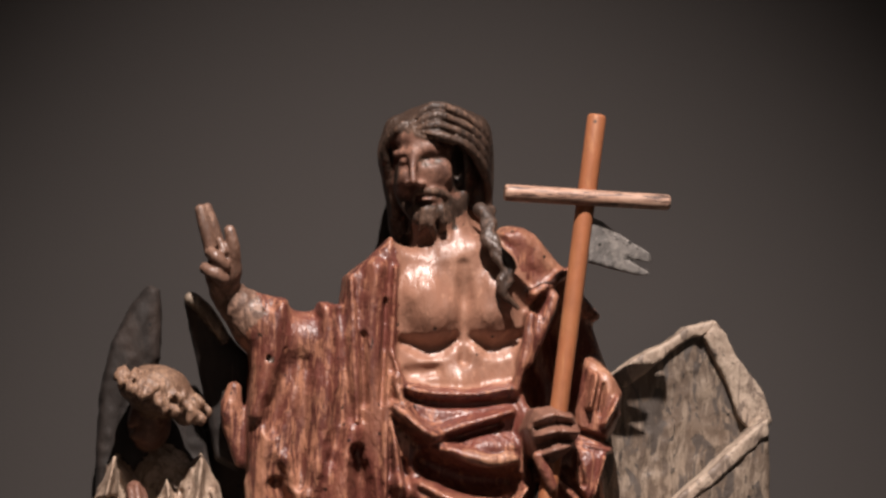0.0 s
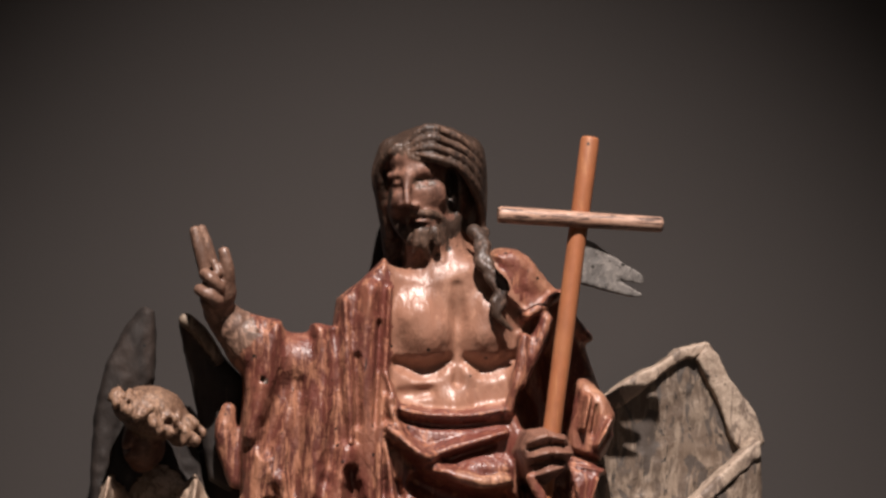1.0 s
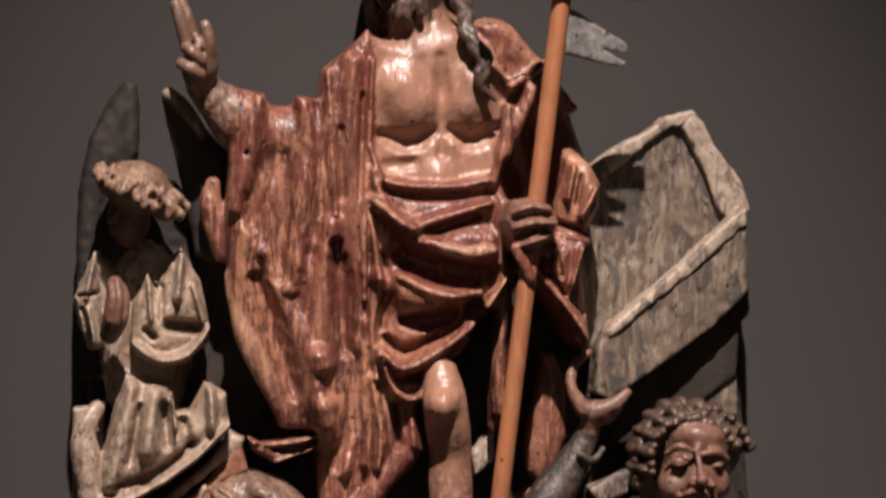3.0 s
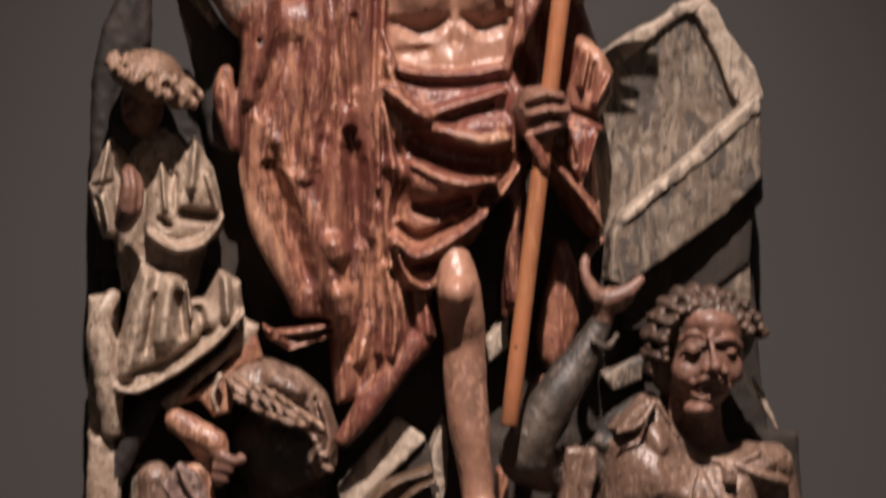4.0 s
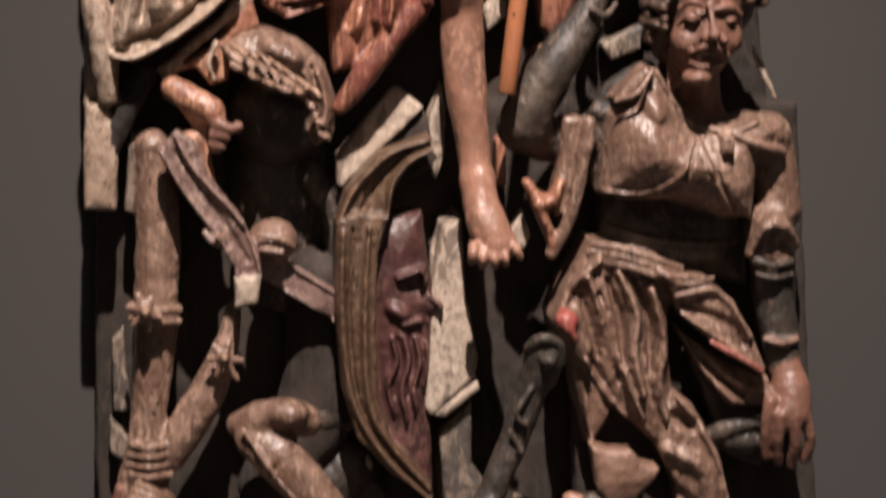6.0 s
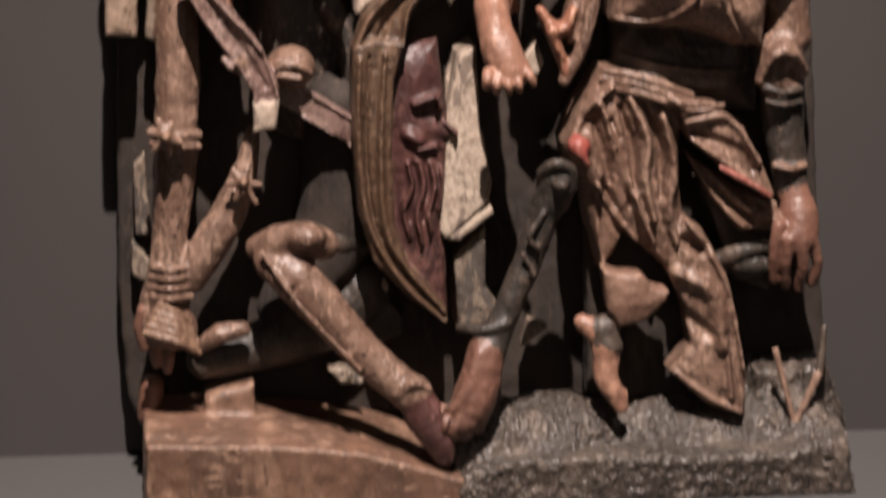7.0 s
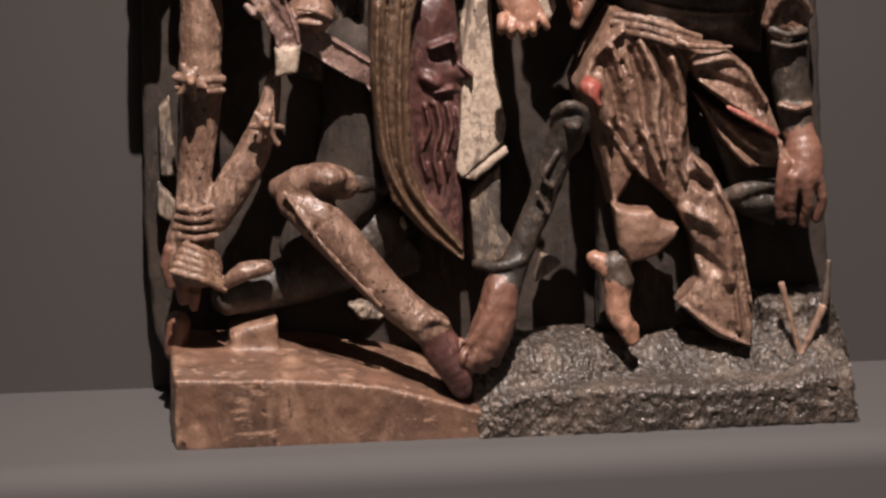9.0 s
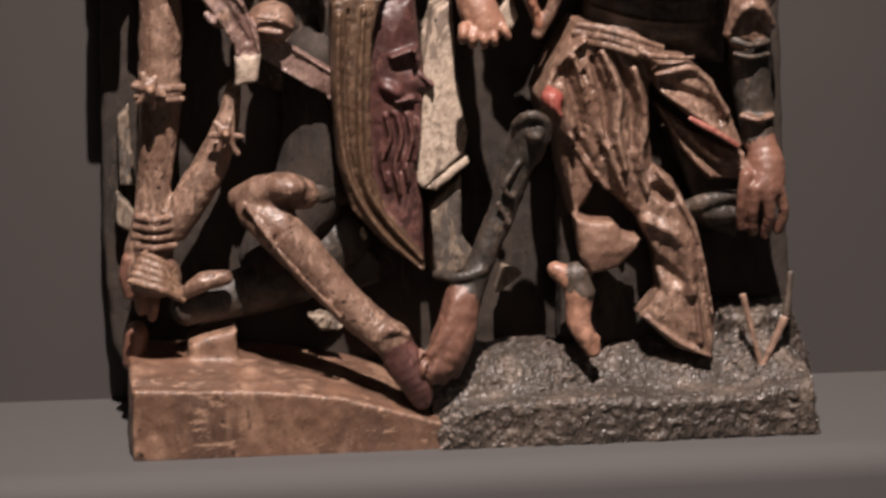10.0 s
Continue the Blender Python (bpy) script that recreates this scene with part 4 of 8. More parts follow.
angel.tube(ALB, [(-0.2695, -0.0366, 1.364, 0.0034), (-0.2777, -0.0386, 1.3442, 0.0034), (-0.2721, -0.0368, 1.3284, 0.0029)], k=0.014, deep=1.4)
angel.weather(0.0008, 0.008, 21, 1.0)
angel.weather(0.0012, 0.022, 22, 1.0)
tagged(angel.finish("angel_statue"), "praying winged angel statue in cream robe with fair curls, worn paint", "statue")

risen = Carving((-0.3126, -0.138, 1.1269), (0.1547, 0.0968, 1.989), 0.002)
risen.tube(FLESH, [(-0.0316, 0.04, 1.8307, 0.0417), (-0.0207, 0.05, 1.7538, 0.0645), (-0.0198, 0.05, 1.6584, 0.0619)], k=0.02, deep=0.8)
risen.tube(FLESH, [(-0.0504, 0.01, 1.8573, 0.0283), (-0.0417, 0.006, 1.8275, 0.0318), (-0.0351, 0.01, 1.8043, 0.0353)], k=0.02)
risen.drape(FLESH, [(-0.1043, 1.826), (-0.0576, 1.8124), (0.0008, 1.834), (0.0244, 1.8198), (0.0453, 1.7735), (0.0485, 1.727), (0.0314, 1.6543), (-0.1081, 1.6526), (-0.1092, 1.7477)], -0.03, 0.06, 0.012, [
    (0.015, 0.0534, [(-0.0688, 1.7686), (-0.0582, 1.7532)]),
    (0.015, 0.0487, [(0.0083, 1.7729), (0.0026, 1.7542)]),
    (-0.007, 0.0128, [(-0.0282, 1.8013), (-0.0266, 1.749), (-0.0262, 1.7027)]),
    (-0.009, 0.0139, [(-0.0887, 1.7226), (-0.0595, 1.7149), (-0.0363, 1.7257)]),
    (-0.009, 0.0139, [(-0.0159, 1.726), (0.0075, 1.7171), (0.0338, 1.7303)]),
    (0.009, 0.0348, [(-0.0301, 1.6795), (-0.0271, 1.668)]),
    (-0.005, 0.0145, [(-0.0854, 1.6903), (-0.0564, 1.6936)])], (0, 0), k=0.02, bulge=0)
risen.tube(HAIR, [(-0.0667, -0.052, 1.7724, 0.0015), (-0.0631, -0.052, 1.7679, 0.0015)], k=0.002, cut=True)
risen.tube(HAIR, [(-0.0595, -0.052, 1.7518, 0.0015), (-0.0519, -0.052, 1.7393, 0.0015)], k=0.002, cut=True)
risen.tube(HAIR, [(-0.0674, -0.052, 1.7897, 0.0015), (-0.0668, -0.052, 1.7885, 0.0015)], k=0.002, cut=True)
risen.tube(HAIR, [(-0.0425, -0.052, 1.782, 0.0015), (-0.0419, -0.052, 1.7803, 0.0015)], k=0.002, cut=True)
risen.ball(HAIR, (-0.0505, 0.03, 1.9263), (0.0578, 0.056, 0.05), 4, k=0.008)
risen.tube(HAIR, [(-0.0112, 0.029, 1.9469, 0.0179), (-0.0062, 0.028, 1.9079, 0.0167), (-0.0069, 0.038, 1.861, 0.0167), (-0.0069, 0.054, 1.8263, 0.0144)], k=0.01)
risen.tube(HAIR, [(-0.094, 0.016, 1.9461, 0.013), (-0.1017, 0.02, 1.9214, 0.0118), (-0.0958, 0.028, 1.8909, 0.0113), (-0.0882, 0.04, 1.8564, 0.0119), (-0.0829, 0.054, 1.8309, 0.0108)], k=0.01)
risen.ball(TANNED, (-0.0654, 0.002, 1.9035), (0.0306, 0.044, 0.0506), -4, k=0.006)
risen.ball(TANNED, (-0.0751, -0.008, 1.934), (0.0258, 0.03, 0.0153), 6, k=0.014)
risen.ball(TANNED, (-0.0428, 0.002, 1.8933), (0.0212, 0.03, 0.0236), 0, k=0.014)
risen.ball(TANNED, (-0.0545, -0.022, 1.8974), (0.014, 0.014, 0.0099), -20, k=0.012)
risen.ball(TANNED, (-0.0908, -0.016, 1.892), (0.0088, 0.018, 0.0128), 0, k=0.012)
risen.tube(TANNED, [(-0.0991, -0.026, 1.9152, 0.0023), (-0.0905, -0.034, 1.9151, 0.0023)], k=0.012)
risen.tube(TANNED, [(-0.0768, -0.036, 1.9151, 0.0026), (-0.0651, -0.036, 1.9207, 0.0029), (-0.0499, -0.026, 1.9194, 0.0023)], k=0.012)
risen.ball(HAIR, (-0.065, -0.046, 1.909), (0.0139, 0.013, 0.0052), 8, k=0.008, cut=True)
risen.ball(HAIR, (-0.0932, -0.044, 1.9062), (0.0081, 0.012, 0.0046), 0, k=0.008, cut=True)
risen.ball(TANNED, (-0.0627, -0.026, 1.9102), (0.0087, 0.009, 0.0041), 8, k=0.004)
risen.ball(TANNED, (-0.0902, -0.026, 1.9073), (0.0058, 0.008, 0.0035), 0, k=0.004)
risen.tube(TANNED, [(-0.0731, -0.035, 1.9078, 0.0012), (-0.0632, -0.036, 1.9061, 0.0015), (-0.0518, -0.028, 1.9109, 0.0012)], k=0.003)
risen.tube(TANNED, [(-0.0814, -0.036, 1.915, 0.0032), (-0.0833, -0.044, 1.8989, 0.0032), (-0.0827, -0.051, 1.8847, 0.0043)], k=0.008)
risen.ball(TANNED, (-0.0744, -0.044, 1.8828), (0.0052, 0.01, 0.004), 0, k=0.005)
risen.ball(TANNED, (-0.0881, -0.042, 1.8833), (0.0035, 0.008, 0.0035), 0, k=0.005)
risen.tube(HAIR, [(-0.0726, -0.044, 1.8759, 0.0029), (-0.0625, -0.042, 1.8751, 0.0035), (-0.0462, -0.028, 1.8735, 0.0035), (-0.0393, -0.02, 1.8651, 0.0023)])
risen.tube(HAIR, [(-0.0743, -0.044, 1.8758, 0.0029), (-0.0806, -0.038, 1.8717, 0.0029), (-0.0791, -0.03, 1.8609, 0.0023)], k=0.005)
risen.tube(TANNED, [(-0.0723, -0.042, 1.8674, 0.002), (-0.0648, -0.043, 1.8686, 0.0023), (-0.0559, -0.036, 1.8678, 0.0017)], k=0.003)
risen.tube(HAIR, [(-0.0739, -0.046, 1.8698, 0.0012), (-0.0566, -0.042, 1.87, 0.0012)], k=0.002, cut=True)
risen.tube(HAIR, [(-0.0238, 0.012, 1.9056, 0.0047), (-0.0232, 0.006, 1.8871, 0.0083), (-0.0352, -0.006, 1.8678, 0.0117), (-0.0507, -0.018, 1.8533, 0.0117)], k=0.014)
risen.tube(HAIR, [(-0.091, 0.004, 1.8854, 0.0047), (-0.0842, -0.012, 1.865, 0.007), (-0.076, -0.024, 1.8511, 0.0081)], k=0.01)
risen.ball(HAIR, (-0.0612, -0.022, 1.8598), (0.014, 0.018, 0.0093), 0, k=0.008)
risen.tube(HAIR, [(-0.0692, -0.036, 1.857, 0.0046), (-0.0712, -0.034, 1.8438, 0.0046), (-0.0737, -0.026, 1.8369, 0.0023)], k=0.004)
risen.tube(HAIR, [(-0.061, -0.036, 1.856, 0.0046), (-0.0618, -0.034, 1.8422, 0.0046), (-0.0585, -0.026, 1.8325, 0.0023)], k=0.004)
risen.tube(HAIR, [(-0.0517, -0.036, 1.8574, 0.0046), (-0.049, -0.034, 1.8448, 0.0046), (-0.0515, -0.026, 1.8374, 0.0023)], k=0.004)
risen.tube(HAIR, [(-0.0662, -0.0456, 1.8619, 0.0009), (-0.0673, -0.0416, 1.8391, 0.0009)], k=0.003, cut=True)
risen.tube(HAIR, [(-0.0569, -0.0404, 1.8626, 0.0009), (-0.058, -0.0364, 1.8398, 0.0009)], k=0.003, cut=True)
risen.tube(HAIR, [(-0.0456, -0.0332, 1.8636, 0.0009), (-0.0466, -0.0292, 1.8407, 0.0009)], k=0.003, cut=True)
risen.tube(HAIR, [(-0.0354, -0.0268, 1.8645, 0.0009), (-0.0365, -0.0228, 1.8415, 0.0009)], k=0.003, cut=True)
risen.tube(HAIR, [(-0.09, -0.026, 1.943, 0.0035), (-0.0622, -0.032, 1.964, 0.0052), (-0.0279, -0.026, 1.9564, 0.0053), (-0.0058, -0.012, 1.9387, 0.0053), (0.0016, 0.006, 1.9132, 0.0047), (0.0025, 0.02, 1.8821, 0.0048)], k=0.0015)
risen.tube(HAIR, [(-0.0836, -0.032, 1.9424, 0.002), (-0.061, -0.037, 1.9587, 0.0027), (-0.0297, -0.031, 1.9509, 0.0027), (-0.0088, -0.017, 1.9333, 0.0027), (-0.0008, 0.001, 1.9072, 0.0024)], k=0.002, cut=True)
risen.tube(HAIR, [(-0.0869, -0.0296, 1.9403, 0.0035), (-0.0604, -0.038, 1.9539, 0.0052), (-0.0286, -0.032, 1.9461, 0.0052), (-0.0075, -0.0162, 1.9287, 0.0053), (0.0017, 0.006, 1.9037, 0.0047), (0.0026, 0.02, 1.8725, 0.0047)], k=0.0015)
risen.tube(HAIR, [(-0.0805, -0.0362, 1.9396, 0.002), (-0.0592, -0.043, 1.9485, 0.0027), (-0.0303, -0.037, 1.9407, 0.0027), (-0.0105, -0.0212, 1.9233, 0.0027), (-0.0008, 0.001, 1.8977, 0.0024)], k=0.002, cut=True)
risen.tube(HAIR, [(-0.0836, -0.0326, 1.9376, 0.0035), (-0.0586, -0.043, 1.9433, 0.0052), (-0.0291, -0.037, 1.9355, 0.0052), (-0.0091, -0.0197, 1.9182, 0.0053), (0.0017, 0.006, 1.8936, 0.0047), (0.0027, 0.02, 1.8624, 0.0047)], k=0.0015)
risen.tube(HAIR, [(-0.0774, -0.0397, 1.9368, 0.002), (-0.0574, -0.048, 1.938, 0.0027), (-0.0309, -0.042, 1.9301, 0.0027), (-0.0121, -0.0247, 1.9128, 0.0027), (-0.0007, 0.001, 1.8877, 0.0024)], k=0.002, cut=True)
risen.tube(HAIR, [(-0.0803, -0.0344, 1.9351, 0.0035), (-0.0565, -0.046, 1.9325, 0.0052), (-0.0294, -0.04, 1.9245, 0.0052), (-0.0104, -0.0218, 1.9073, 0.0053), (0.0018, 0.006, 1.8829, 0.0047), (0.0028, 0.02, 1.8516, 0.0047)], k=0.0015)
risen.tube(HAIR, [(-0.0741, -0.0418, 1.9343, 0.002), (-0.0553, -0.051, 1.9272, 0.0027), (-0.0312, -0.045, 1.9192, 0.0027), (-0.0134, -0.0268, 1.9019, 0.0027), (-0.0006, 0.001, 1.877, 0.0024)], k=0.002, cut=True)
risen.tube(HAIR, [(-0.0912, -0.026, 1.9465, 0.0035), (-0.1032, -0.018, 1.9355, 0.0041), (-0.1085, -0.002, 1.9168, 0.0041), (-0.1005, 0.016, 1.8865, 0.0047), (-0.0919, 0.028, 1.8582, 0.0041)], k=0.003)
risen.tube(HAIR, [(-0.0935, -0.026, 1.9435, 0.0035), (-0.1055, -0.012, 1.9327, 0.0041), (-0.1073, -0.002, 1.9144, 0.0041), (-0.0987, 0.016, 1.8865, 0.0047), (-0.0919, 0.028, 1.8582, 0.0041)], k=0.003)
risen.tube(HAIR, [(-0.0958, -0.026, 1.9405, 0.0035), (-0.1078, -0.006, 1.9299, 0.0041), (-0.1061, -0.002, 1.9121, 0.0041), (-0.0969, 0.016, 1.8866, 0.0047), (-0.0919, 0.028, 1.8582, 0.0041)], k=0.003)
risen.ball(HAIR, (-0.0333, -0.026, 1.9033), (0.0076, 0.028, 0.0257), 8, k=0.006, cut=True)
risen.ball(HAIR, (-0.1019, -0.016, 1.8888), (0.0047, 0.02, 0.021), -8, k=0.006, cut=True)
risen.tube(HAIR, [(-0.0095, -0.018, 1.8601, 0.0076), (0.0004, -0.032, 1.8449, 0.0064), (-0.0061, -0.042, 1.8275, 0.0064), (0.0066, -0.048, 1.8145, 0.0064), (0.0193, -0.05, 1.7995, 0.0058), (0.0073, -0.053, 1.7852, 0.0052), (0.0116, -0.052, 1.7703, 0.0046), (0.0257, -0.048, 1.7575, 0.0029)], k=0.002)
risen.tube(HAIR, [(0.0011, -0.018, 1.8591, 0.0058), (-0.0068, -0.034, 1.841, 0.0052), (0.0036, -0.044, 1.8252, 0.0052), (0.0007, -0.049, 1.812, 0.0046), (0.0095, -0.053, 1.8002, 0.0046), (0.0166, -0.053, 1.7842, 0.0046), (0.0074, -0.053, 1.7725, 0.0035)], k=0.002)
risen.tube(HAIR, [(-0.0099, -0.048, 1.8437, 0.0012), (-0.0021, -0.06, 1.8225, 0.0011), (0.0096, -0.064, 1.804, 0.0011), (0.0078, -0.066, 1.7819, 0.0011)], k=0.003, cut=True)
risen.tube(HAND, [(-0.2712, -0.022, 1.7714, 0.0173), (-0.2495, -0.018, 1.7489, 0.023), (-0.2361, -0.012, 1.7367, 0.025)], k=0.01)
risen.tube(ROBE, [(-0.236, -0.014, 1.736, 0.026), (-0.2, -0.006, 1.722, 0.032), (-0.15, 0, 1.716, 0.036)], k=0.01)
risen.ball(HAND, (-0.2737, -0.038, 1.7892), (0.0194, 0.018, 0.0229), -15, k=0.008)
risen.tube(HAND, [(-0.2984, -0.046, 1.8516, 0.0063), (-0.293, -0.048, 1.8321, 0.0068), (-0.2868, -0.046, 1.8089, 0.0074)], k=0.004)
risen.tube(HAND, [(-0.2914, -0.04, 1.8541, 0.0057), (-0.2849, -0.042, 1.8328, 0.0063), (-0.2776, -0.04, 1.8096, 0.0069)], k=0.004)
risen.tube(HAND, [(-0.2693, -0.056, 1.8301, 0.0051), (-0.2645, -0.056, 1.8131, 0.0068), (-0.2649, -0.046, 1.791, 0.0086)], k=0.004)
risen.tube(HAND, [(-0.2883, -0.06, 1.8071, 0.0062), (-0.2816, -0.066, 1.8017, 0.0062), (-0.2735, -0.062, 1.7942, 0.0062)], k=0.003)
risen.tube(HAND, [(-0.2925, -0.058, 1.7913, 0.0068), (-0.2847, -0.064, 1.7859, 0.0068), (-0.2754, -0.06, 1.7807, 0.0068)], k=0.003)
risen.tube(HAND, [(-0.2794, -0.056, 1.8202, 0.0034), (-0.2748, -0.06, 1.8085, 0.004)], k=0.003)
risen.drape(ROBE, [(-0.241, 1.771), (-0.2084, 1.7633), (-0.1973, 1.7266), (-0.1847, 1.7141), (-0.1757, 1.7614), (-0.1526, 1.7605), (-0.1481, 1.7905), (-0.1251, 1.8093), (-0.102, 1.8304), (-0.0933, 1.8056), (-0.0959, 1.7276), (-0.1002, 1.641), (-0.101, 1.5545), (-0.1004, 1.382), (-0.1233, 1.3391), (-0.1509, 1.3308), (-0.1535, 1.3938), (-0.1553, 1.4196), (-0.1926, 1.4227), (-0.2244, 1.4972), (-0.2435, 1.5544), (-0.2472, 1.6288), (-0.2453, 1.6918), (-0.2489, 1.7376)], -0.03, 0.065, 0.008, [
    (0.0112, 0.0174, [(-0.2124, 1.7581), (-0.2236, 1.7149), (-0.2405, 1.646)]),
    (-0.0112, 0.0139, [(-0.1973, 1.7266), (-0.2131, 1.6691), (-0.2221, 1.6289)]),
    (-0.0096, 0.0116, [(-0.2009, 1.7439), (-0.1881, 1.7095), (-0.179, 1.7441)]),
    (0.0096, 0.0185, [(-0.171, 1.7585), (-0.1662, 1.7039), (-0.1705, 1.6349), (-0.1817, 1.5659)]),
    (-0.0072, 0.0151, [(-0.1881, 1.7037), (-0.1934, 1.6233), (-0.1944, 1.5774)]),
    (-0.0064, 0.0127, [(-0.1549, 1.7501), (-0.1545, 1.658), (-0.1618, 1.6004)]),
    (0.008, 0.0197, [(-0.2278, 1.6232), (-0.2304, 1.5773), (-0.216, 1.5315)]),
    (0.0112, 0.0174, [(-0.2077, 1.6003), (-0.1816, 1.5315), (-0.1612, 1.4627), (-0.1524, 1.411)]),
    (-0.0128, 0.0174, [(-0.2184, 1.5745), (-0.1999, 1.5258), (-0.1784, 1.4599)]),
    (-0.008, 0.0347, [(-0.2105, 1.5888), (-0.1873, 1.5258), (-0.1727, 1.4742)]),
    (0.0128, 0.0232, [(-0.1406, 1.6293), (-0.1529, 1.5545), (-0.1555, 1.4856), (-0.1467, 1.4282)]),
    (0.0176, 0.0232, [(-0.1539, 1.4971), (-0.1492, 1.4885)]),
    (0.016, 0.0266, [(-0.1468, 1.4454), (-0.1455, 1.4167)]),
    (-0.0176, 0.0151, [(-0.137, 1.6092), (-0.1299, 1.5603), (-0.1251, 1.5028)]),
    (0.0112, 0.0197, [(-0.1193, 1.7966), (-0.1213, 1.71), (-0.1128, 1.6236), (-0.1114, 1.543), (-0.1169, 1.4625), (-0.1292, 1.3822)]),
    (0.008, 0.0069, [(-0.1446, 1.7848), (-0.1409, 1.7099), (-0.1372, 1.6408)]),
    (-0.0072, 0.0081, [(-0.1317, 1.7273), (-0.1292, 1.6581)]),
    (0.0096, 0.0075, [(-0.0984, 1.7969), (-0.1016, 1.7102), (-0.1071, 1.6294), (-0.108, 1.5545)]),
    (-0.0064, 0.0069, [(-0.1087, 1.7621), (-0.1118, 1.6582)]),
    (0.008, 0.0104, [(-0.1056, 1.5315), (-0.1042, 1.4625), (-0.1074, 1.3878)]),
    (-0.0112, 0.0116, [(-0.117, 1.497), (-0.1202, 1.4395), (-0.135, 1.3822)])], (0, 0), k=0.008, bulge=0.012)
risen.tube(LINING, [(-0.2399, -0.022, 1.5772, 0.0092), (-0.2273, -0.03, 1.5201, 0.0115), (-0.2054, -0.03, 1.4714, 0.0103), (-0.1831, -0.024, 1.4309, 0.0057)], k=0.008)
risen.tube(ROBE, [(-0.2603, 0.0, 1.6725, 0.0081), (-0.2624, 0.0, 1.6464, 0.0116), (-0.2518, 0.0, 1.6002, 0.0081)], k=0.008)
risen.drape(ROBE, [(-0.1291, 1.4393), (-0.151, 1.4176), (-0.1808, 1.4132), (-0.2118, 1.4076), (-0.2244, 1.4134), (-0.2209, 1.3997), (-0.1979, 1.3869), (-0.1635, 1.3982), (-0.1233, 1.4175)], -0.026, 0.05, 0.006, [
    (0.0112, 0.007, [(-0.1291, 1.4359), (-0.1579, 1.4154), (-0.1923, 1.4098), (-0.2209, 1.41)]),
    (-0.0096, 0.0052, [(-0.1377, 1.4187), (-0.1693, 1.4039), (-0.198, 1.4007)]),
    (0.008, 0.0052, [(-0.1291, 1.4175), (-0.1635, 1.3982), (-0.198, 1.3892)])], (0, 0), k=0.006, bulge=0.006)
risen.ball(ROBE, (-0.122, -0.07, 1.7697), (0.004, 0.012, 0.0051), 0, k=0.003, cut=True)
risen.ball(HAIR, (-0.2326, -0.05, 1.751), (0.0023, 0.014, 0.0028), 0, k=0.002, cut=True)
risen.ball(HAIR, (-0.2376, -0.05, 1.7253), (0.0023, 0.014, 0.0028), 0, k=0.002, cut=True)
risen.ball(HAIR, (-0.2279, -0.05, 1.7026), (0.0023, 0.014, 0.0028), 0, k=0.002, cut=True)
risen.ball(HAIR, (-0.09, -0.05, 1.8253), (0.0023, 0.014, 0.0029), 0, k=0.002, cut=True)
risen.plate(ROBE, [(0.0141, 1.8353), (0.0312, 1.8397), (0.046, 1.8318), (0.0639, 1.8086), (0.0818, 1.7996), (0.0818, 1.7867), (0.069, 1.7513), (0.0497, 1.7159), (0.0306, 1.669), (0.0264, 1.6748), (0.0378, 1.7274), (0.0494, 1.7626), (0.0404, 1.7859), (0.0226, 1.8032)], -0.018, 0.06, 0.006, (0.1369, 0), bulge=0.008)
risen.plate(ROBE, [(0.0157, 1.8237), (0.0638, 1.8068), (0.0909, 1.7894), (0.0971, 1.7538), (0.1154, 1.7066), (0.1246, 1.6475), (0.0468, 1.6466), (0.0317, 1.67), (0.0282, 1.7527)], 0.018, 0.03, 0.006)
risen.tube(LINING, [(0.0192, 0.0016, 1.8354, 0.0094), (0.043, 0.0008, 1.8275, 0.0106), (0.063, -0.0056, 1.8049, 0.0082)], k=0.01, deep=2.0)
risen.tube(ROBE, [(0.0433, -0.038, 1.7729, 0.0058), (0.064, -0.0366, 1.7862, 0.0052), (0.0805, -0.0258, 1.7978, 0.0041)], k=0.01, deep=2.0)
risen.tube(ROBE, [(0.0398, -0.0426, 1.7494, 0.0052), (0.0336, -0.0466, 1.7144, 0.0052), (0.0242, -0.0452, 1.674, 0.0046)], k=0.01, deep=2.0)
risen.tube(ROBE, [(0.0644, -0.0348, 1.7677, 0.007), (0.0522, -0.0388, 1.7382, 0.007), (0.0377, -0.0388, 1.7032, 0.0069)], k=0.01, deep=2.0)
risen.ball(ROBE, (0.0469, -0.044, 1.7969), (0.0197, 0.022, 0.0069), -30, k=0.005, cut=True)
risen.tube(ROBE, [(0.0776, 0.01, 1.7767, 0.0225), (0.0907, 0.015, 1.7298, 0.0261), (0.1033, 0, 1.6822, 0.0271), (0.1118, -0.02, 1.6467, 0.0233)], k=0.01)
risen.tube(ROBE, [(0.0917, 0.0046, 1.7707, 0.0094), (0.1058, -0.0008, 1.7576, 0.0071), (0.1132, -0.0032, 1.7528, 0.0047)], k=0.01, deep=2.0)
risen.tube(LINING, [(0.1053, -0.0216, 1.699, 0.0082), (0.117, -0.0292, 1.6861, 0.0105), (0.1258, -0.0332, 1.6698, 0.0105)], k=0.01, deep=2.0)
risen.tube(LINING, [(0.1065, -0.048, 1.6952, 0.0023), (0.111, -0.056, 1.6748, 0.0023)], k=0.005, cut=True)
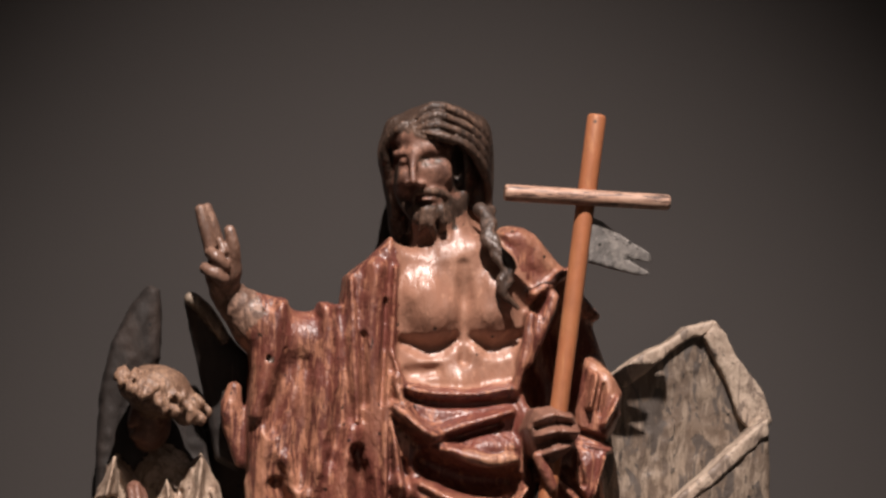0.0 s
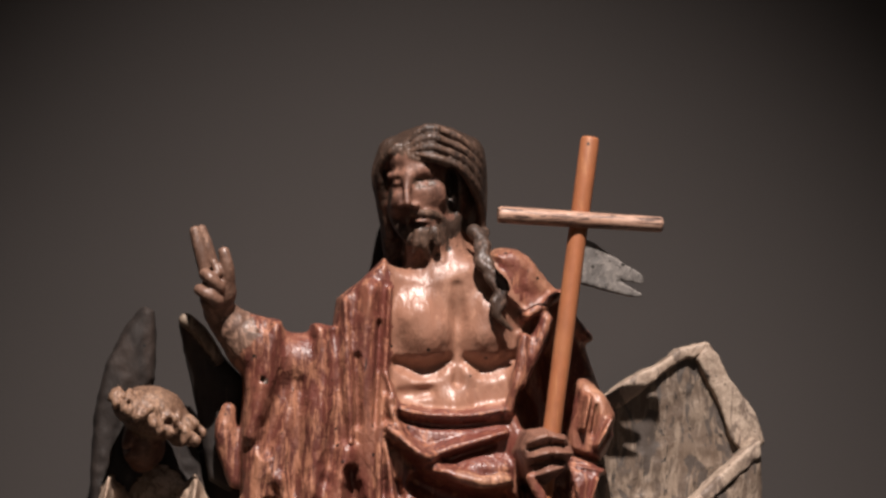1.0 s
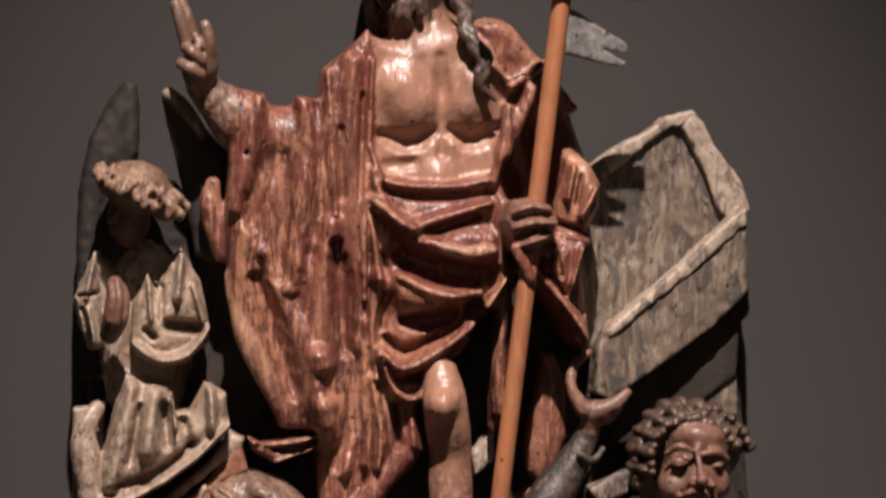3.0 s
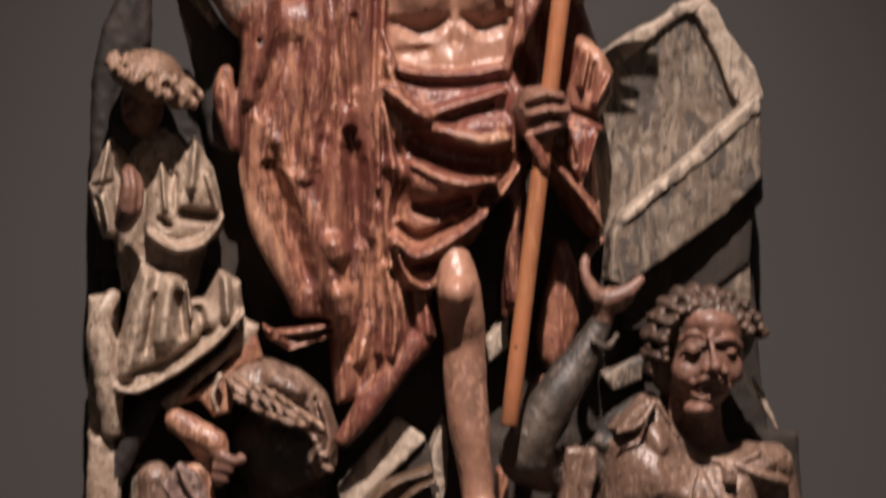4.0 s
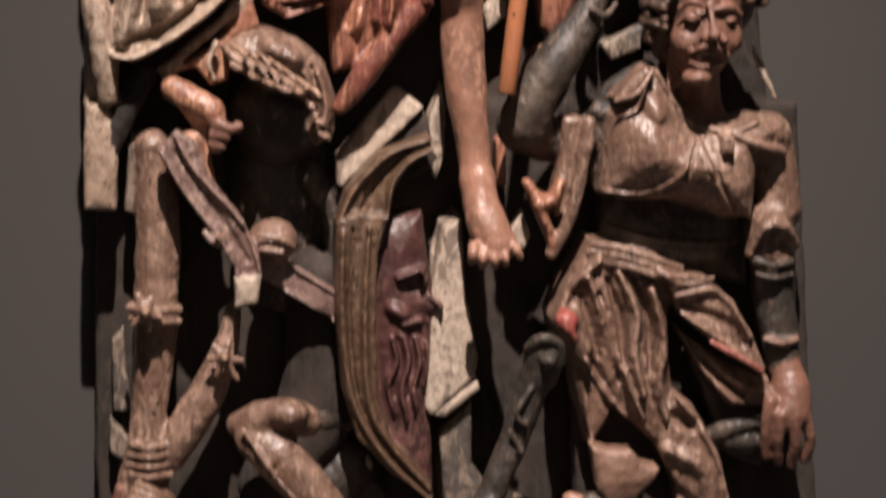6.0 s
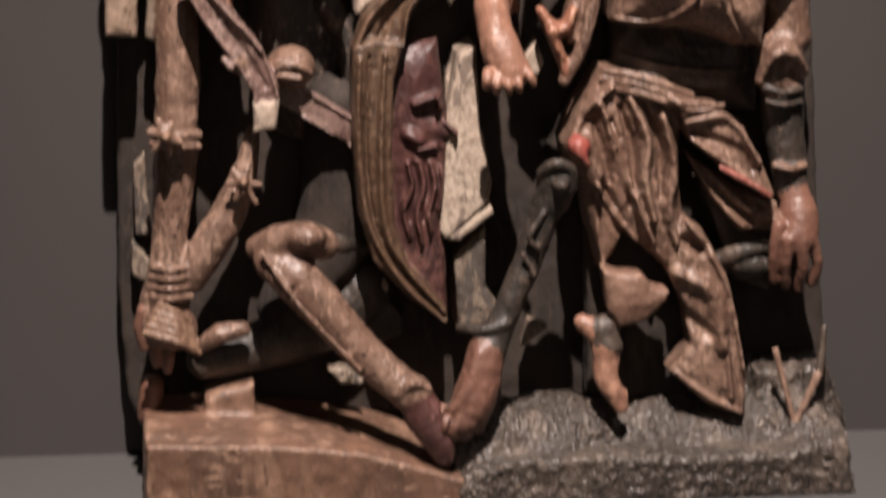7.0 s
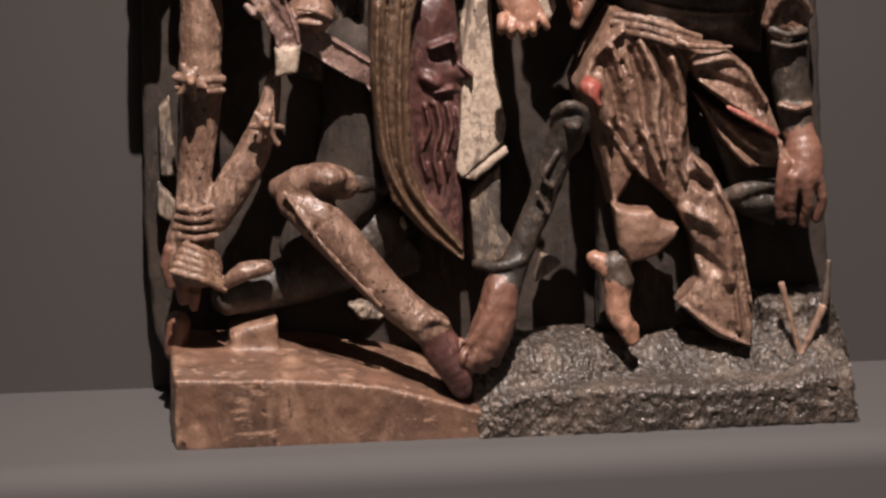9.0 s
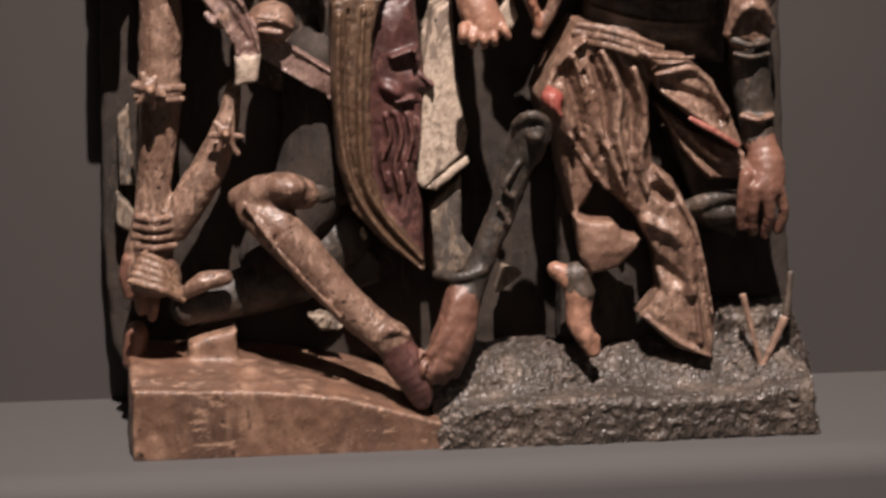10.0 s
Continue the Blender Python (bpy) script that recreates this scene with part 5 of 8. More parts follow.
risen.drape(ROBE, [(0.0867, 1.6526), (0.1008, 1.6964), (0.1207, 1.6848), (0.1324, 1.6698), (0.1347, 1.649), (0.1206, 1.6293), (0.1264, 1.6108), (0.1018, 1.6051), (0.0842, 1.6208)], -0.046, 0.07, 0.006, [
    (0.014, 0.0069, [(0.1055, 1.69), (0.0984, 1.6571)]),
    (-0.012, 0.0052, [(0.1149, 1.6802), (0.1101, 1.6513)]),
    (0.014, 0.0069, [(0.1277, 1.6663), (0.1136, 1.6398)]),
    (-0.016, 0.0075, [(0.0854, 1.6341), (0.1206, 1.6212)]),
    (0.01, 0.0052, [(0.0877, 1.6191), (0.1194, 1.6132)])], (0, 0), k=0.006, bulge=0.01)
risen.drape(TANNED, [(0.0294, 1.6336), (0.0374, 1.6539), (0.0546, 1.6573), (0.0764, 1.6493), (0.0844, 1.6312), (0.074, 1.6142), (0.0556, 1.5939), (0.0396, 1.6053)], -0.094, 0.07, 0.006, [
    (0.009, 0.0057, [(0.0363, 1.6415), (0.0535, 1.6482), (0.0718, 1.6448)]),
    (-0.006, 0.0028, [(0.0351, 1.6336), (0.0563, 1.6392), (0.0775, 1.638)]),
    (0.009, 0.0051, [(0.0362, 1.6257), (0.0568, 1.6313), (0.0798, 1.63)]),
    (-0.006, 0.0028, [(0.0385, 1.6177), (0.058, 1.6233), (0.0763, 1.6233)]),
    (0.008, 0.0057, [(0.0419, 1.6075), (0.0591, 1.6131), (0.0717, 1.6165)]),
    (-0.005, 0.0034, [(0.0569, 1.6516), (0.0602, 1.6177)])], (0, 0), k=0.004, bulge=0.012)
risen.drape(ROBE, [(0.0424, 1.6088), (0.0761, 1.619), (0.1192, 1.6142), (0.1075, 1.5774), (0.1004, 1.5533), (0.1202, 1.5324), (0.1213, 1.5001), (0.1038, 1.5141), (0.0852, 1.5476), (0.062, 1.5708), (0.0504, 1.5939)], -0.06, 0.08, 0.006, [
    (0.014, 0.008, [(0.0493, 1.603), (0.0725, 1.5719), (0.0992, 1.5418), (0.1178, 1.5128)]),
    (-0.014, 0.0069, [(0.0725, 1.5937), (0.0946, 1.5591)]),
    (0.012, 0.0063, [(0.1122, 1.605), (0.1028, 1.5694)]),
    (-0.009, 0.0052, [(0.0865, 1.6006), (0.0911, 1.5775)]),
    (0.009, 0.0052, [(0.0842, 1.6109), (0.0818, 1.5833)])], (0, 0), k=0.005, bulge=0.01)
risen.tube(ROBE, [(0.0387, -0.1, 1.6064, 0.0051), (0.0478, -0.1, 1.5905, 0.0062), (0.0537, -0.098, 1.5769, 0.0051)])
risen.ball(ROBE, (0.0482, -0.01, 1.6753), (0.0152, 0.05, 0.0351), 10, cut=True)
risen.drape(ROBE, [(-0.1023, 1.7145), (-0.086, 1.6789), (-0.0559, 1.6745), (-0.0153, 1.6748), (0.0208, 1.6808), (0.0373, 1.6531), (0.0398, 1.5779), (0.027, 1.5421), (-0.0089, 1.4971), (-0.0391, 1.477), (-0.054, 1.4397), (-0.0463, 1.3995), (-0.0665, 1.3824), (-0.0953, 1.3654), (-0.1115, 1.3827), (-0.1087, 1.5547)], -0.038, 0.07, 0.008, [
    (0.012, 0.0087, [(-0.1012, 1.7099), (-0.0884, 1.6777), (-0.0559, 1.671), (-0.0153, 1.6702), (0.0208, 1.6762)]),
    (-0.007, 0.0063, [(-0.0877, 1.6651), (-0.0559, 1.6584), (-0.0152, 1.6586), (0.0197, 1.6634)]),
    (0.014, 0.0098, [(-0.1022, 1.6857), (-0.0859, 1.6478), (-0.0604, 1.6295), (-0.0268, 1.6383), (0.0197, 1.6519)]),
    (-0.01, 0.0081, [(-0.0905, 1.6352), (-0.0673, 1.6168), (-0.0326, 1.6262), (0.0081, 1.6385)]),
    (0.022, 0.0127, [(-0.1021, 1.6552), (-0.0732, 1.6283), (-0.0412, 1.6106), (-0.0092, 1.5986), (0.0228, 1.6022)]),
    (0.012, 0.0231, [(-0.0151, 1.6124), (0.0198, 1.6155)]),
    (-0.026, 0.0196, [(-0.0673, 1.6007), (-0.0324, 1.5847), (0.0199, 1.5802)]),
    (0.016, 0.0208, [(-0.0961, 1.5777), (-0.0555, 1.5559), (-0.0149, 1.5548)]),
    (0.014, 0.0104, [(-0.073, 1.5777), (-0.0324, 1.5605), (0.0083, 1.5606)]),
    (-0.018, 0.0127, [(-0.067, 1.5329), (-0.041, 1.5317), (-0.0178, 1.5403)]),
    (0.024, 0.0104, [(0.0351, 1.5733), (-0.0003, 1.5271), (-0.0409, 1.4972), (-0.0727, 1.4846), (-0.0929, 1.503)]),
    (-0.014, 0.0081, [(-0.0855, 1.5156), (-0.0669, 1.503), (-0.0322, 1.5173)]),
    (0.014, 0.0075, [(-0.1044, 1.6466), (-0.0949, 1.5777), (-0.1017, 1.526), (-0.0957, 1.4743)]),
    (-0.01, 0.0075, [(-0.0892, 1.6007), (-0.0833, 1.5604), (-0.089, 1.526)]),
    (0.018, 0.0069, [(-0.0946, 1.4973), (-0.0784, 1.4617), (-0.0564, 1.4535), (-0.0367, 1.477)]),
    (-0.016, 0.0087, [(-0.0726, 1.4714), (-0.0506, 1.4742)]),
    (0.012, 0.0092, [(-0.1015, 1.4744), (-0.0926, 1.4227), (-0.0954, 1.3826)]),
    (-0.014, 0.0104, [(-0.0783, 1.4456), (-0.0724, 1.4054)]),
    (0.008, 0.0092, [(-0.0598, 1.4455), (-0.0574, 1.4053)])], (0, 0), k=0.008, bulge=0.012)
risen.tube(LINING, [(-0.0277, -0.07, 1.6065, 0.0057), (-0.0068, -0.073, 1.6009, 0.0068), (0.0148, -0.066, 1.6056, 0.0063)], k=0.01)
risen.tube(ROBE, [(-0.0661, -0.034, 1.3936, 0.0115), (-0.0922, -0.036, 1.3652, 0.0126), (-0.1209, -0.036, 1.3283, 0.0126), (-0.1436, -0.034, 1.298, 0.0086)], k=0.008)
risen.tube(ROBE, [(-0.0868, -0.056, 1.3812, 0.0034), (-0.1199, -0.058, 1.3362, 0.004), (-0.1408, -0.05, 1.3044, 0.0028)], cut=True)
risen.tube(ROBE, [(0.0278, -0.03, 1.6707, 0.0052), (0.0323, -0.04, 1.6473, 0.0052), (0.0301, -0.04, 1.601, 0.0058), (0.0378, -0.036, 1.5779, 0.0052), (0.0327, -0.024, 1.5081, 0.0064), (0.0352, -0.016, 1.438, 0.0064)], k=0.008, deep=1.6)
risen.ball(ROBE, (0.0124, -0.03, 1.5315), (0.0174, 0.04, 0.0266), 20, k=0.008, cut=True)
risen.tube(ROBE, [(0.0437, -0.0016, 1.5852, 0.0082), (0.0395, -0.0016, 1.5153, 0.0082), (0.0321, 0.0004, 1.4567, 0.0082), (0.0292, 0.001, 1.4214, 0.0059)], k=0.01, deep=2.0)
risen.plate(ROBE, [(0.0802, 1.4972), (0.0951, 1.4971), (0.1071, 1.4676), (0.1084, 1.4085), (0.0982, 1.379), (0.0803, 1.3556), (0.0684, 1.3735), (0.0642, 1.3972), (0.0743, 1.4502)], 0.005, 0.035, 0.008, bulge=0.01)
risen.tube(LINING, [(0.0782, -0.008, 1.4801, 0.0035), (0.0752, -0.008, 1.4215, 0.0035), (0.0726, -0.006, 1.3802, 0.0035)], cut=True)
risen.plate(ROBE, [(0.0942, 1.6084), (0.1238, 1.5908), (0.1312, 1.5058), (0.1181, 1.503), (0.0942, 1.5325), (0.0824, 1.5676)], 0, 0.05, 0.006, bulge=0.006, k=0.008)
risen.plate(LINING, [(0.11, 1.5385), (0.1266, 1.5396), (0.1302, 1.5062), (0.1148, 1.5046)], -0.012, 0.04, 0.005, k=0.005)
risen.plate(ROBE, [(0.061, 1.349), (0.0819, 1.3606), (0.0849, 1.3367), (0.067, 1.3131), (0.049, 1.3224)], 0.015, 0.035, 0.006)
risen.plate(ROBE, [(0.022, 1.2542), (0.034, 1.26), (0.034, 1.2061), (0.0238, 1.2033)], 0.015, 0.035, 0.005)
risen.tube(FLESH, [(-0.0297, -0.052, 1.4784, 0.0172), (-0.029, -0.06, 1.4547, 0.0229), (-0.0243, -0.054, 1.4257, 0.0229), (-0.0208, -0.044, 1.3961, 0.0213), (-0.02, -0.046, 1.3558, 0.0219), (-0.016, -0.05, 1.3098, 0.0208), (-0.0105, -0.052, 1.2635, 0.0179), (-0.0073, -0.058, 1.2236, 0.0156)], k=0.01)
risen.ball(FLESH, (-0.0332, -0.08, 1.4473), (0.0136, 0.016, 0.0147), 0, k=0.012)
risen.ball(FLESH, (0.0006, -0.056, 1.2243), (0.0087, 0.014, 0.0081), 0, k=0.01)
risen.tube(FLESH, [(-0.0066, -0.062, 1.2212, 0.0161), (-0.0037, -0.07, 1.1992, 0.019), (0.0019, -0.08, 1.1775, 0.0212), (0.0103, -0.086, 1.161, 0.02)], k=0.01)
risen.tube(FLESH, [(-0.0154, -0.098, 1.1607, 0.0068), (-0.0168, -0.104, 1.1549, 0.0062), (-0.017, -0.101, 1.1475, 0.0057)], k=0.003)
risen.tube(FLESH, [(-0.0051, -0.098, 1.1559, 0.0064), (-0.0062, -0.104, 1.1501, 0.0058), (-0.0061, -0.101, 1.1426, 0.0052)], k=0.003)
risen.tube(FLESH, [(0.0052, -0.098, 1.1545, 0.0059), (0.005, -0.104, 1.1487, 0.0053), (0.0059, -0.101, 1.1412, 0.0048)], k=0.003)
risen.tube(FLESH, [(0.0156, -0.098, 1.1566, 0.0055), (0.0158, -0.104, 1.1507, 0.0049), (0.0174, -0.101, 1.1432, 0.0043)], k=0.003)
risen.tube(FLESH, [(0.0248, -0.098, 1.1621, 0.005), (0.0273, -0.104, 1.1568, 0.0044), (0.0312, -0.101, 1.1498, 0.0039)], k=0.003)
risen.weather(0.0007, 0.007, 31, 2.5)
risen.weather(0.0012, 0.02, 32, 2.0)
tagged(risen.finish("risen_statue"), "standing bare-chested bearded statue in worn red robe, one hand raised", "statue")

guard = Carving((-0.0675, -0.125, 0.7597), (0.3647, 0.0678, 1.5101), 0.002)
guard.ball(HAIR, (0.2334, -0.026, 1.403), (0.0538, 0.05, 0.0409), -8, k=0.008)
guard.tube(HAIR, [(0.1898, -0.03, 1.4108, 0.0163), (0.1876, -0.024, 1.3812, 0.0152), (0.195, -0.012, 1.3506, 0.0129)], k=0.008)
guard.tube(TANNED, [(0.2247, -0.008, 1.3321, 0.0295), (0.2293, 0.012, 1.2942, 0.0322), (0.2386, 0.02, 1.263, 0.0335)], k=0.012)
guard.ball(TANNED, (0.232, -0.044, 1.3752), (0.0349, 0.046, 0.0535), -11, k=0.006)
guard.ball(TANNED, (0.205, -0.066, 1.3635), (0.0138, 0.018, 0.015), 0, k=0.012)
guard.ball(TANNED, (0.2536, -0.064, 1.3638), (0.0116, 0.016, 0.0127), 0, k=0.012)
guard.ball(TANNED, (0.2329, -0.06, 1.4152), (0.0265, 0.026, 0.015), -8, k=0.014)
guard.ball(TANNED, (0.1977, -0.036, 1.3668), (0.0047, 0.014, 0.0099), 0, k=0.004)
guard.tube(TANNED, [(0.1975, -0.078, 1.3979, 0.0029), (0.2077, -0.09, 1.405, 0.0034), (0.2187, -0.093, 1.4011, 0.0028)], k=0.008)
guard.tube(TANNED, [(0.2338, -0.093, 1.3975, 0.0029), (0.2466, -0.088, 1.3981, 0.0034), (0.2611, -0.076, 1.3901, 0.0029)], k=0.008)
guard.ball(HAIR, (0.2042, -0.101, 1.3933), (0.0119, 0.016, 0.0051), 6, k=0.006, cut=True)
guard.ball(HAIR, (0.2445, -0.1, 1.3876), (0.0108, 0.016, 0.0051), -12, k=0.006, cut=True)
guard.ball(TANNED, (0.2087, -0.083, 1.3907), (0.0074, 0.008, 0.004), 0, k=0.003)
guard.ball(TANNED, (0.2481, -0.082, 1.385), (0.0069, 0.008, 0.004), 0, k=0.003)
guard.tube(TANNED, [(0.1994, -0.083, 1.3874, 0.0014), (0.2078, -0.09, 1.3861, 0.0015), (0.2175, -0.088, 1.3893, 0.0013)], k=0.003)
guard.tube(TANNED, [(0.2267, -0.088, 1.4017, 0.0034), (0.2269, -0.098, 1.3854, 0.004), (0.2277, -0.108, 1.3725, 0.0057)])
guard.ball(TANNED, (0.2216, -0.094, 1.368), (0.0046, 0.01, 0.004), 0, k=0.005)
guard.ball(TANNED, (0.2401, -0.092, 1.3664), (0.0046, 0.01, 0.004), 0, k=0.005)
guard.tube(TANNED, [(0.2089, -0.086, 1.3525, 0.0029), (0.2225, -0.098, 1.3603, 0.0034), (0.2467, -0.084, 1.3495, 0.0029)], k=0.005)
guard.ball(CRIMSON, (0.219, -0.104, 1.3489), (0.0136, 0.024, 0.0051), -10, k=0.004, cut=True)
guard.tube(PALE, [(0.2136, -0.086, 1.3501, 0.0014), (0.2232, -0.09, 1.3527, 0.0017), (0.2346, -0.086, 1.3493, 0.0014)], k=0.002)
guard.tube(TANNED, [(0.2087, -0.082, 1.3429, 0.0029), (0.2196, -0.091, 1.339, 0.0034), (0.2391, -0.082, 1.3413, 0.0029)], k=0.004)
guard.ball(TANNED, (0.2163, -0.08, 1.3276), (0.0161, 0.018, 0.0086), 0, k=0.006)
guard.tube(TANNED, [(0.199, -0.05, 1.3482, 0.0046), (0.1986, -0.03, 1.3228, 0.0041), (0.2036, -0.03, 1.2933, 0.0035)], k=0.012)
guard.ball(HAIR, (0.175, -0.034, 1.3634), (0.0073, 0.02, 0.0063), -20, k=0.003)
guard.tube(HAIR, [(0.1671, -0.056, 1.3637, 0.0012), (0.1702, -0.058, 1.3684, 0.0012), (0.1742, -0.056, 1.3642, 0.0012)], k=0.003, cut=True)
guard.ball(HAIR, (0.1714, -0.034, 1.381), (0.0081, 0.02, 0.007), 0, k=0.003)
guard.tube(HAIR, [(0.1635, -0.056, 1.3811, 0.0012), (0.1666, -0.058, 1.3858, 0.0012), (0.1706, -0.056, 1.3816, 0.0012)], k=0.003, cut=True)
guard.ball(HAIR, (0.1725, -0.034, 1.3996), (0.009, 0.02, 0.0078), 20, k=0.003)
guard.tube(HAIR, [(0.1646, -0.056, 1.3996, 0.0012), (0.1677, -0.058, 1.4043, 0.0012), (0.1716, -0.056, 1.4001, 0.0012)], k=0.003, cut=True)
guard.ball(HAIR, (0.1783, -0.034, 1.4182), (0.0073, 0.02, 0.0062), -20, k=0.003)
guard.tube(HAIR, [(0.1704, -0.056, 1.418, 0.0012), (0.1734, -0.058, 1.4227, 0.0012), (0.1774, -0.056, 1.4185, 0.0012)], k=0.003, cut=True)
guard.ball(HAIR, (0.1888, -0.034, 1.4332), (0.0081, 0.02, 0.007), 0, k=0.003)
guard.tube(HAIR, [(0.1808, -0.056, 1.4329, 0.0012), (0.1839, -0.058, 1.4376, 0.0012), (0.1878, -0.056, 1.4334, 0.0012)], k=0.003, cut=True)
guard.ball(HAIR, (0.2041, -0.034, 1.4424), (0.009, 0.02, 0.0077), 20, k=0.003)
guard.tube(HAIR, [(0.196, -0.056, 1.4419, 0.0012), (0.199, -0.058, 1.4466, 0.0012), (0.203, -0.056, 1.4424, 0.0012)], k=0.003, cut=True)
guard.ball(HAIR, (0.2218, -0.034, 1.4468), (0.0073, 0.02, 0.0063), -20, k=0.003)
guard.tube(HAIR, [(0.2135, -0.056, 1.4464, 0.0012), (0.2166, -0.058, 1.4511, 0.0012), (0.2206, -0.056, 1.4469, 0.0012)], k=0.003, cut=True)
guard.ball(HAIR, (0.2384, -0.034, 1.4443), (0.0081, 0.02, 0.007), 0, k=0.003)
guard.tube(HAIR, [(0.23, -0.056, 1.4439, 0.0012), (0.233, -0.058, 1.4486, 0.0012), (0.2371, -0.056, 1.4444, 0.0012)], k=0.003, cut=True)
guard.ball(HAIR, (0.2551, -0.034, 1.4395), (0.009, 0.02, 0.0078), 20, k=0.003)
guard.tube(HAIR, [(0.2465, -0.056, 1.4391, 0.0012), (0.2495, -0.058, 1.4438, 0.0012), (0.2536, -0.056, 1.4396, 0.0012)], k=0.003, cut=True)
guard.ball(HAIR, (0.2718, -0.034, 1.43), (0.0073, 0.02, 0.0063), -20, k=0.003)
guard.tube(HAIR, [(0.2631, -0.056, 1.4297, 0.0012), (0.2661, -0.058, 1.4344, 0.0012), (0.2702, -0.056, 1.4302, 0.0012)], k=0.003, cut=True)
guard.ball(HAIR, (0.2839, -0.034, 1.4159), (0.0082, 0.02, 0.007), 0, k=0.003)
guard.tube(HAIR, [(0.275, -0.056, 1.4157, 0.0012), (0.2781, -0.058, 1.4204, 0.0012), (0.2821, -0.056, 1.4162, 0.0012)], k=0.003, cut=True)
guard.ball(HAIR, (0.2912, -0.034, 1.4006), (0.0091, 0.02, 0.0078), 20, k=0.003)
guard.tube(HAIR, [(0.2823, -0.056, 1.4005, 0.0012), (0.2853, -0.058, 1.4052, 0.0012), (0.2894, -0.056, 1.401, 0.0012)], k=0.003, cut=True)
guard.ball(HAIR, (0.1831, -0.058, 1.3781), (0.0069, 0.02, 0.006), -25, k=0.003)
guard.tube(HAIR, [(0.1751, -0.08, 1.3777, 0.0011), (0.1776, -0.082, 1.3824, 0.0011), (0.1821, -0.08, 1.3799, 0.0011)], k=0.003, cut=True)
guard.ball(HAIR, (0.1818, -0.058, 1.3978), (0.0086, 0.02, 0.0074), 0, k=0.003)
guard.tube(HAIR, [(0.1738, -0.08, 1.3972, 0.0011), (0.1763, -0.082, 1.4019, 0.0011), (0.1808, -0.08, 1.3994, 0.0011)], k=0.003, cut=True)
guard.ball(HAIR, (0.1875, -0.058, 1.415), (0.0078, 0.02, 0.0067), 25, k=0.003)
guard.tube(HAIR, [(0.1795, -0.08, 1.4143, 0.0011), (0.182, -0.082, 1.419, 0.0011), (0.1865, -0.08, 1.4165, 0.0011)], k=0.003, cut=True)
guard.ball(HAIR, (0.1992, -0.058, 1.4265), (0.0069, 0.02, 0.0059), -25, k=0.003)
guard.tube(HAIR, [(0.1911, -0.08, 1.4256, 0.0011), (0.1935, -0.082, 1.4303, 0.0011), (0.198, -0.08, 1.4278, 0.0011)], k=0.003, cut=True)
guard.ball(HAIR, (0.2138, -0.058, 1.4332), (0.0086, 0.02, 0.0074), 0, k=0.003)
guard.tube(HAIR, [(0.2056, -0.08, 1.4323, 0.0011), (0.208, -0.082, 1.437, 0.0011), (0.2125, -0.08, 1.4345, 0.0011)], k=0.003, cut=True)
guard.ball(HAIR, (0.2296, -0.058, 1.4331), (0.0078, 0.02, 0.0067), 25, k=0.003)
guard.tube(HAIR, [(0.2213, -0.08, 1.4322, 0.0011), (0.2237, -0.082, 1.4368, 0.0011), (0.2282, -0.08, 1.4344, 0.0011)], k=0.003, cut=True)
guard.ball(HAIR, (0.245, -0.058, 1.4283), (0.0069, 0.02, 0.006), -25, k=0.003)
guard.tube(HAIR, [(0.2365, -0.08, 1.4274, 0.0011), (0.2389, -0.082, 1.4321, 0.0011), (0.2434, -0.08, 1.4296, 0.0011)], k=0.003, cut=True)
guard.ball(HAIR, (0.2592, -0.058, 1.4189), (0.0087, 0.02, 0.0075), 0, k=0.003)
guard.tube(HAIR, [(0.2506, -0.08, 1.4181, 0.0011), (0.253, -0.082, 1.4228, 0.0011), (0.2575, -0.08, 1.4203, 0.0011)], k=0.003, cut=True)
guard.ball(HAIR, (0.2711, -0.058, 1.4048), (0.0078, 0.02, 0.0067), 25, k=0.003)
guard.tube(HAIR, [(0.2624, -0.08, 1.4042, 0.0011), (0.2648, -0.082, 1.4089, 0.0011), (0.2694, -0.08, 1.4064, 0.0011)], k=0.003, cut=True)
guard.ball(HAIR, (0.1736, -0.038, 1.3708), (0.0058, 0.018, 0.0052), 30, k=0.002)
guard.ball(HAIR, (0.1723, -0.038, 1.3889), (0.0058, 0.018, 0.0052), 30, k=0.002)
guard.ball(HAIR, (0.1758, -0.038, 1.4074), (0.0058, 0.018, 0.0052), 30, k=0.002)
guard.ball(HAIR, (0.1839, -0.038, 1.4242), (0.0058, 0.018, 0.0052), 30, k=0.002)
guard.ball(HAIR, (0.1968, -0.038, 1.4363), (0.0058, 0.018, 0.0052), 30, k=0.002)
guard.ball(HAIR, (0.2133, -0.038, 1.4431), (0.0058, 0.018, 0.0052), 30, k=0.002)
guard.ball(HAIR, (0.2304, -0.038, 1.4441), (0.0058, 0.018, 0.0052), 30, k=0.002)
guard.ball(HAIR, (0.2471, -0.038, 1.4404), (0.0058, 0.018, 0.0052), 30, k=0.002)
guard.ball(HAIR, (0.2637, -0.038, 1.4333), (0.0058, 0.018, 0.0052), 30, k=0.002)
guard.ball(HAIR, (0.2781, -0.038, 1.4214), (0.0058, 0.018, 0.0052), 30, k=0.002)
guard.ball(HAIR, (0.2878, -0.038, 1.4067), (0.0058, 0.018, 0.0053), 30, k=0.002)
guard.ball(HAIR, (0.1832, -0.06, 1.3864), (0.0058, 0.018, 0.0052), 30, k=0.002)
guard.ball(HAIR, (0.1854, -0.06, 1.4048), (0.0058, 0.018, 0.0052), 30, k=0.002)
guard.ball(HAIR, (0.1941, -0.06, 1.4191), (0.0058, 0.018, 0.0052), 30, k=0.002)
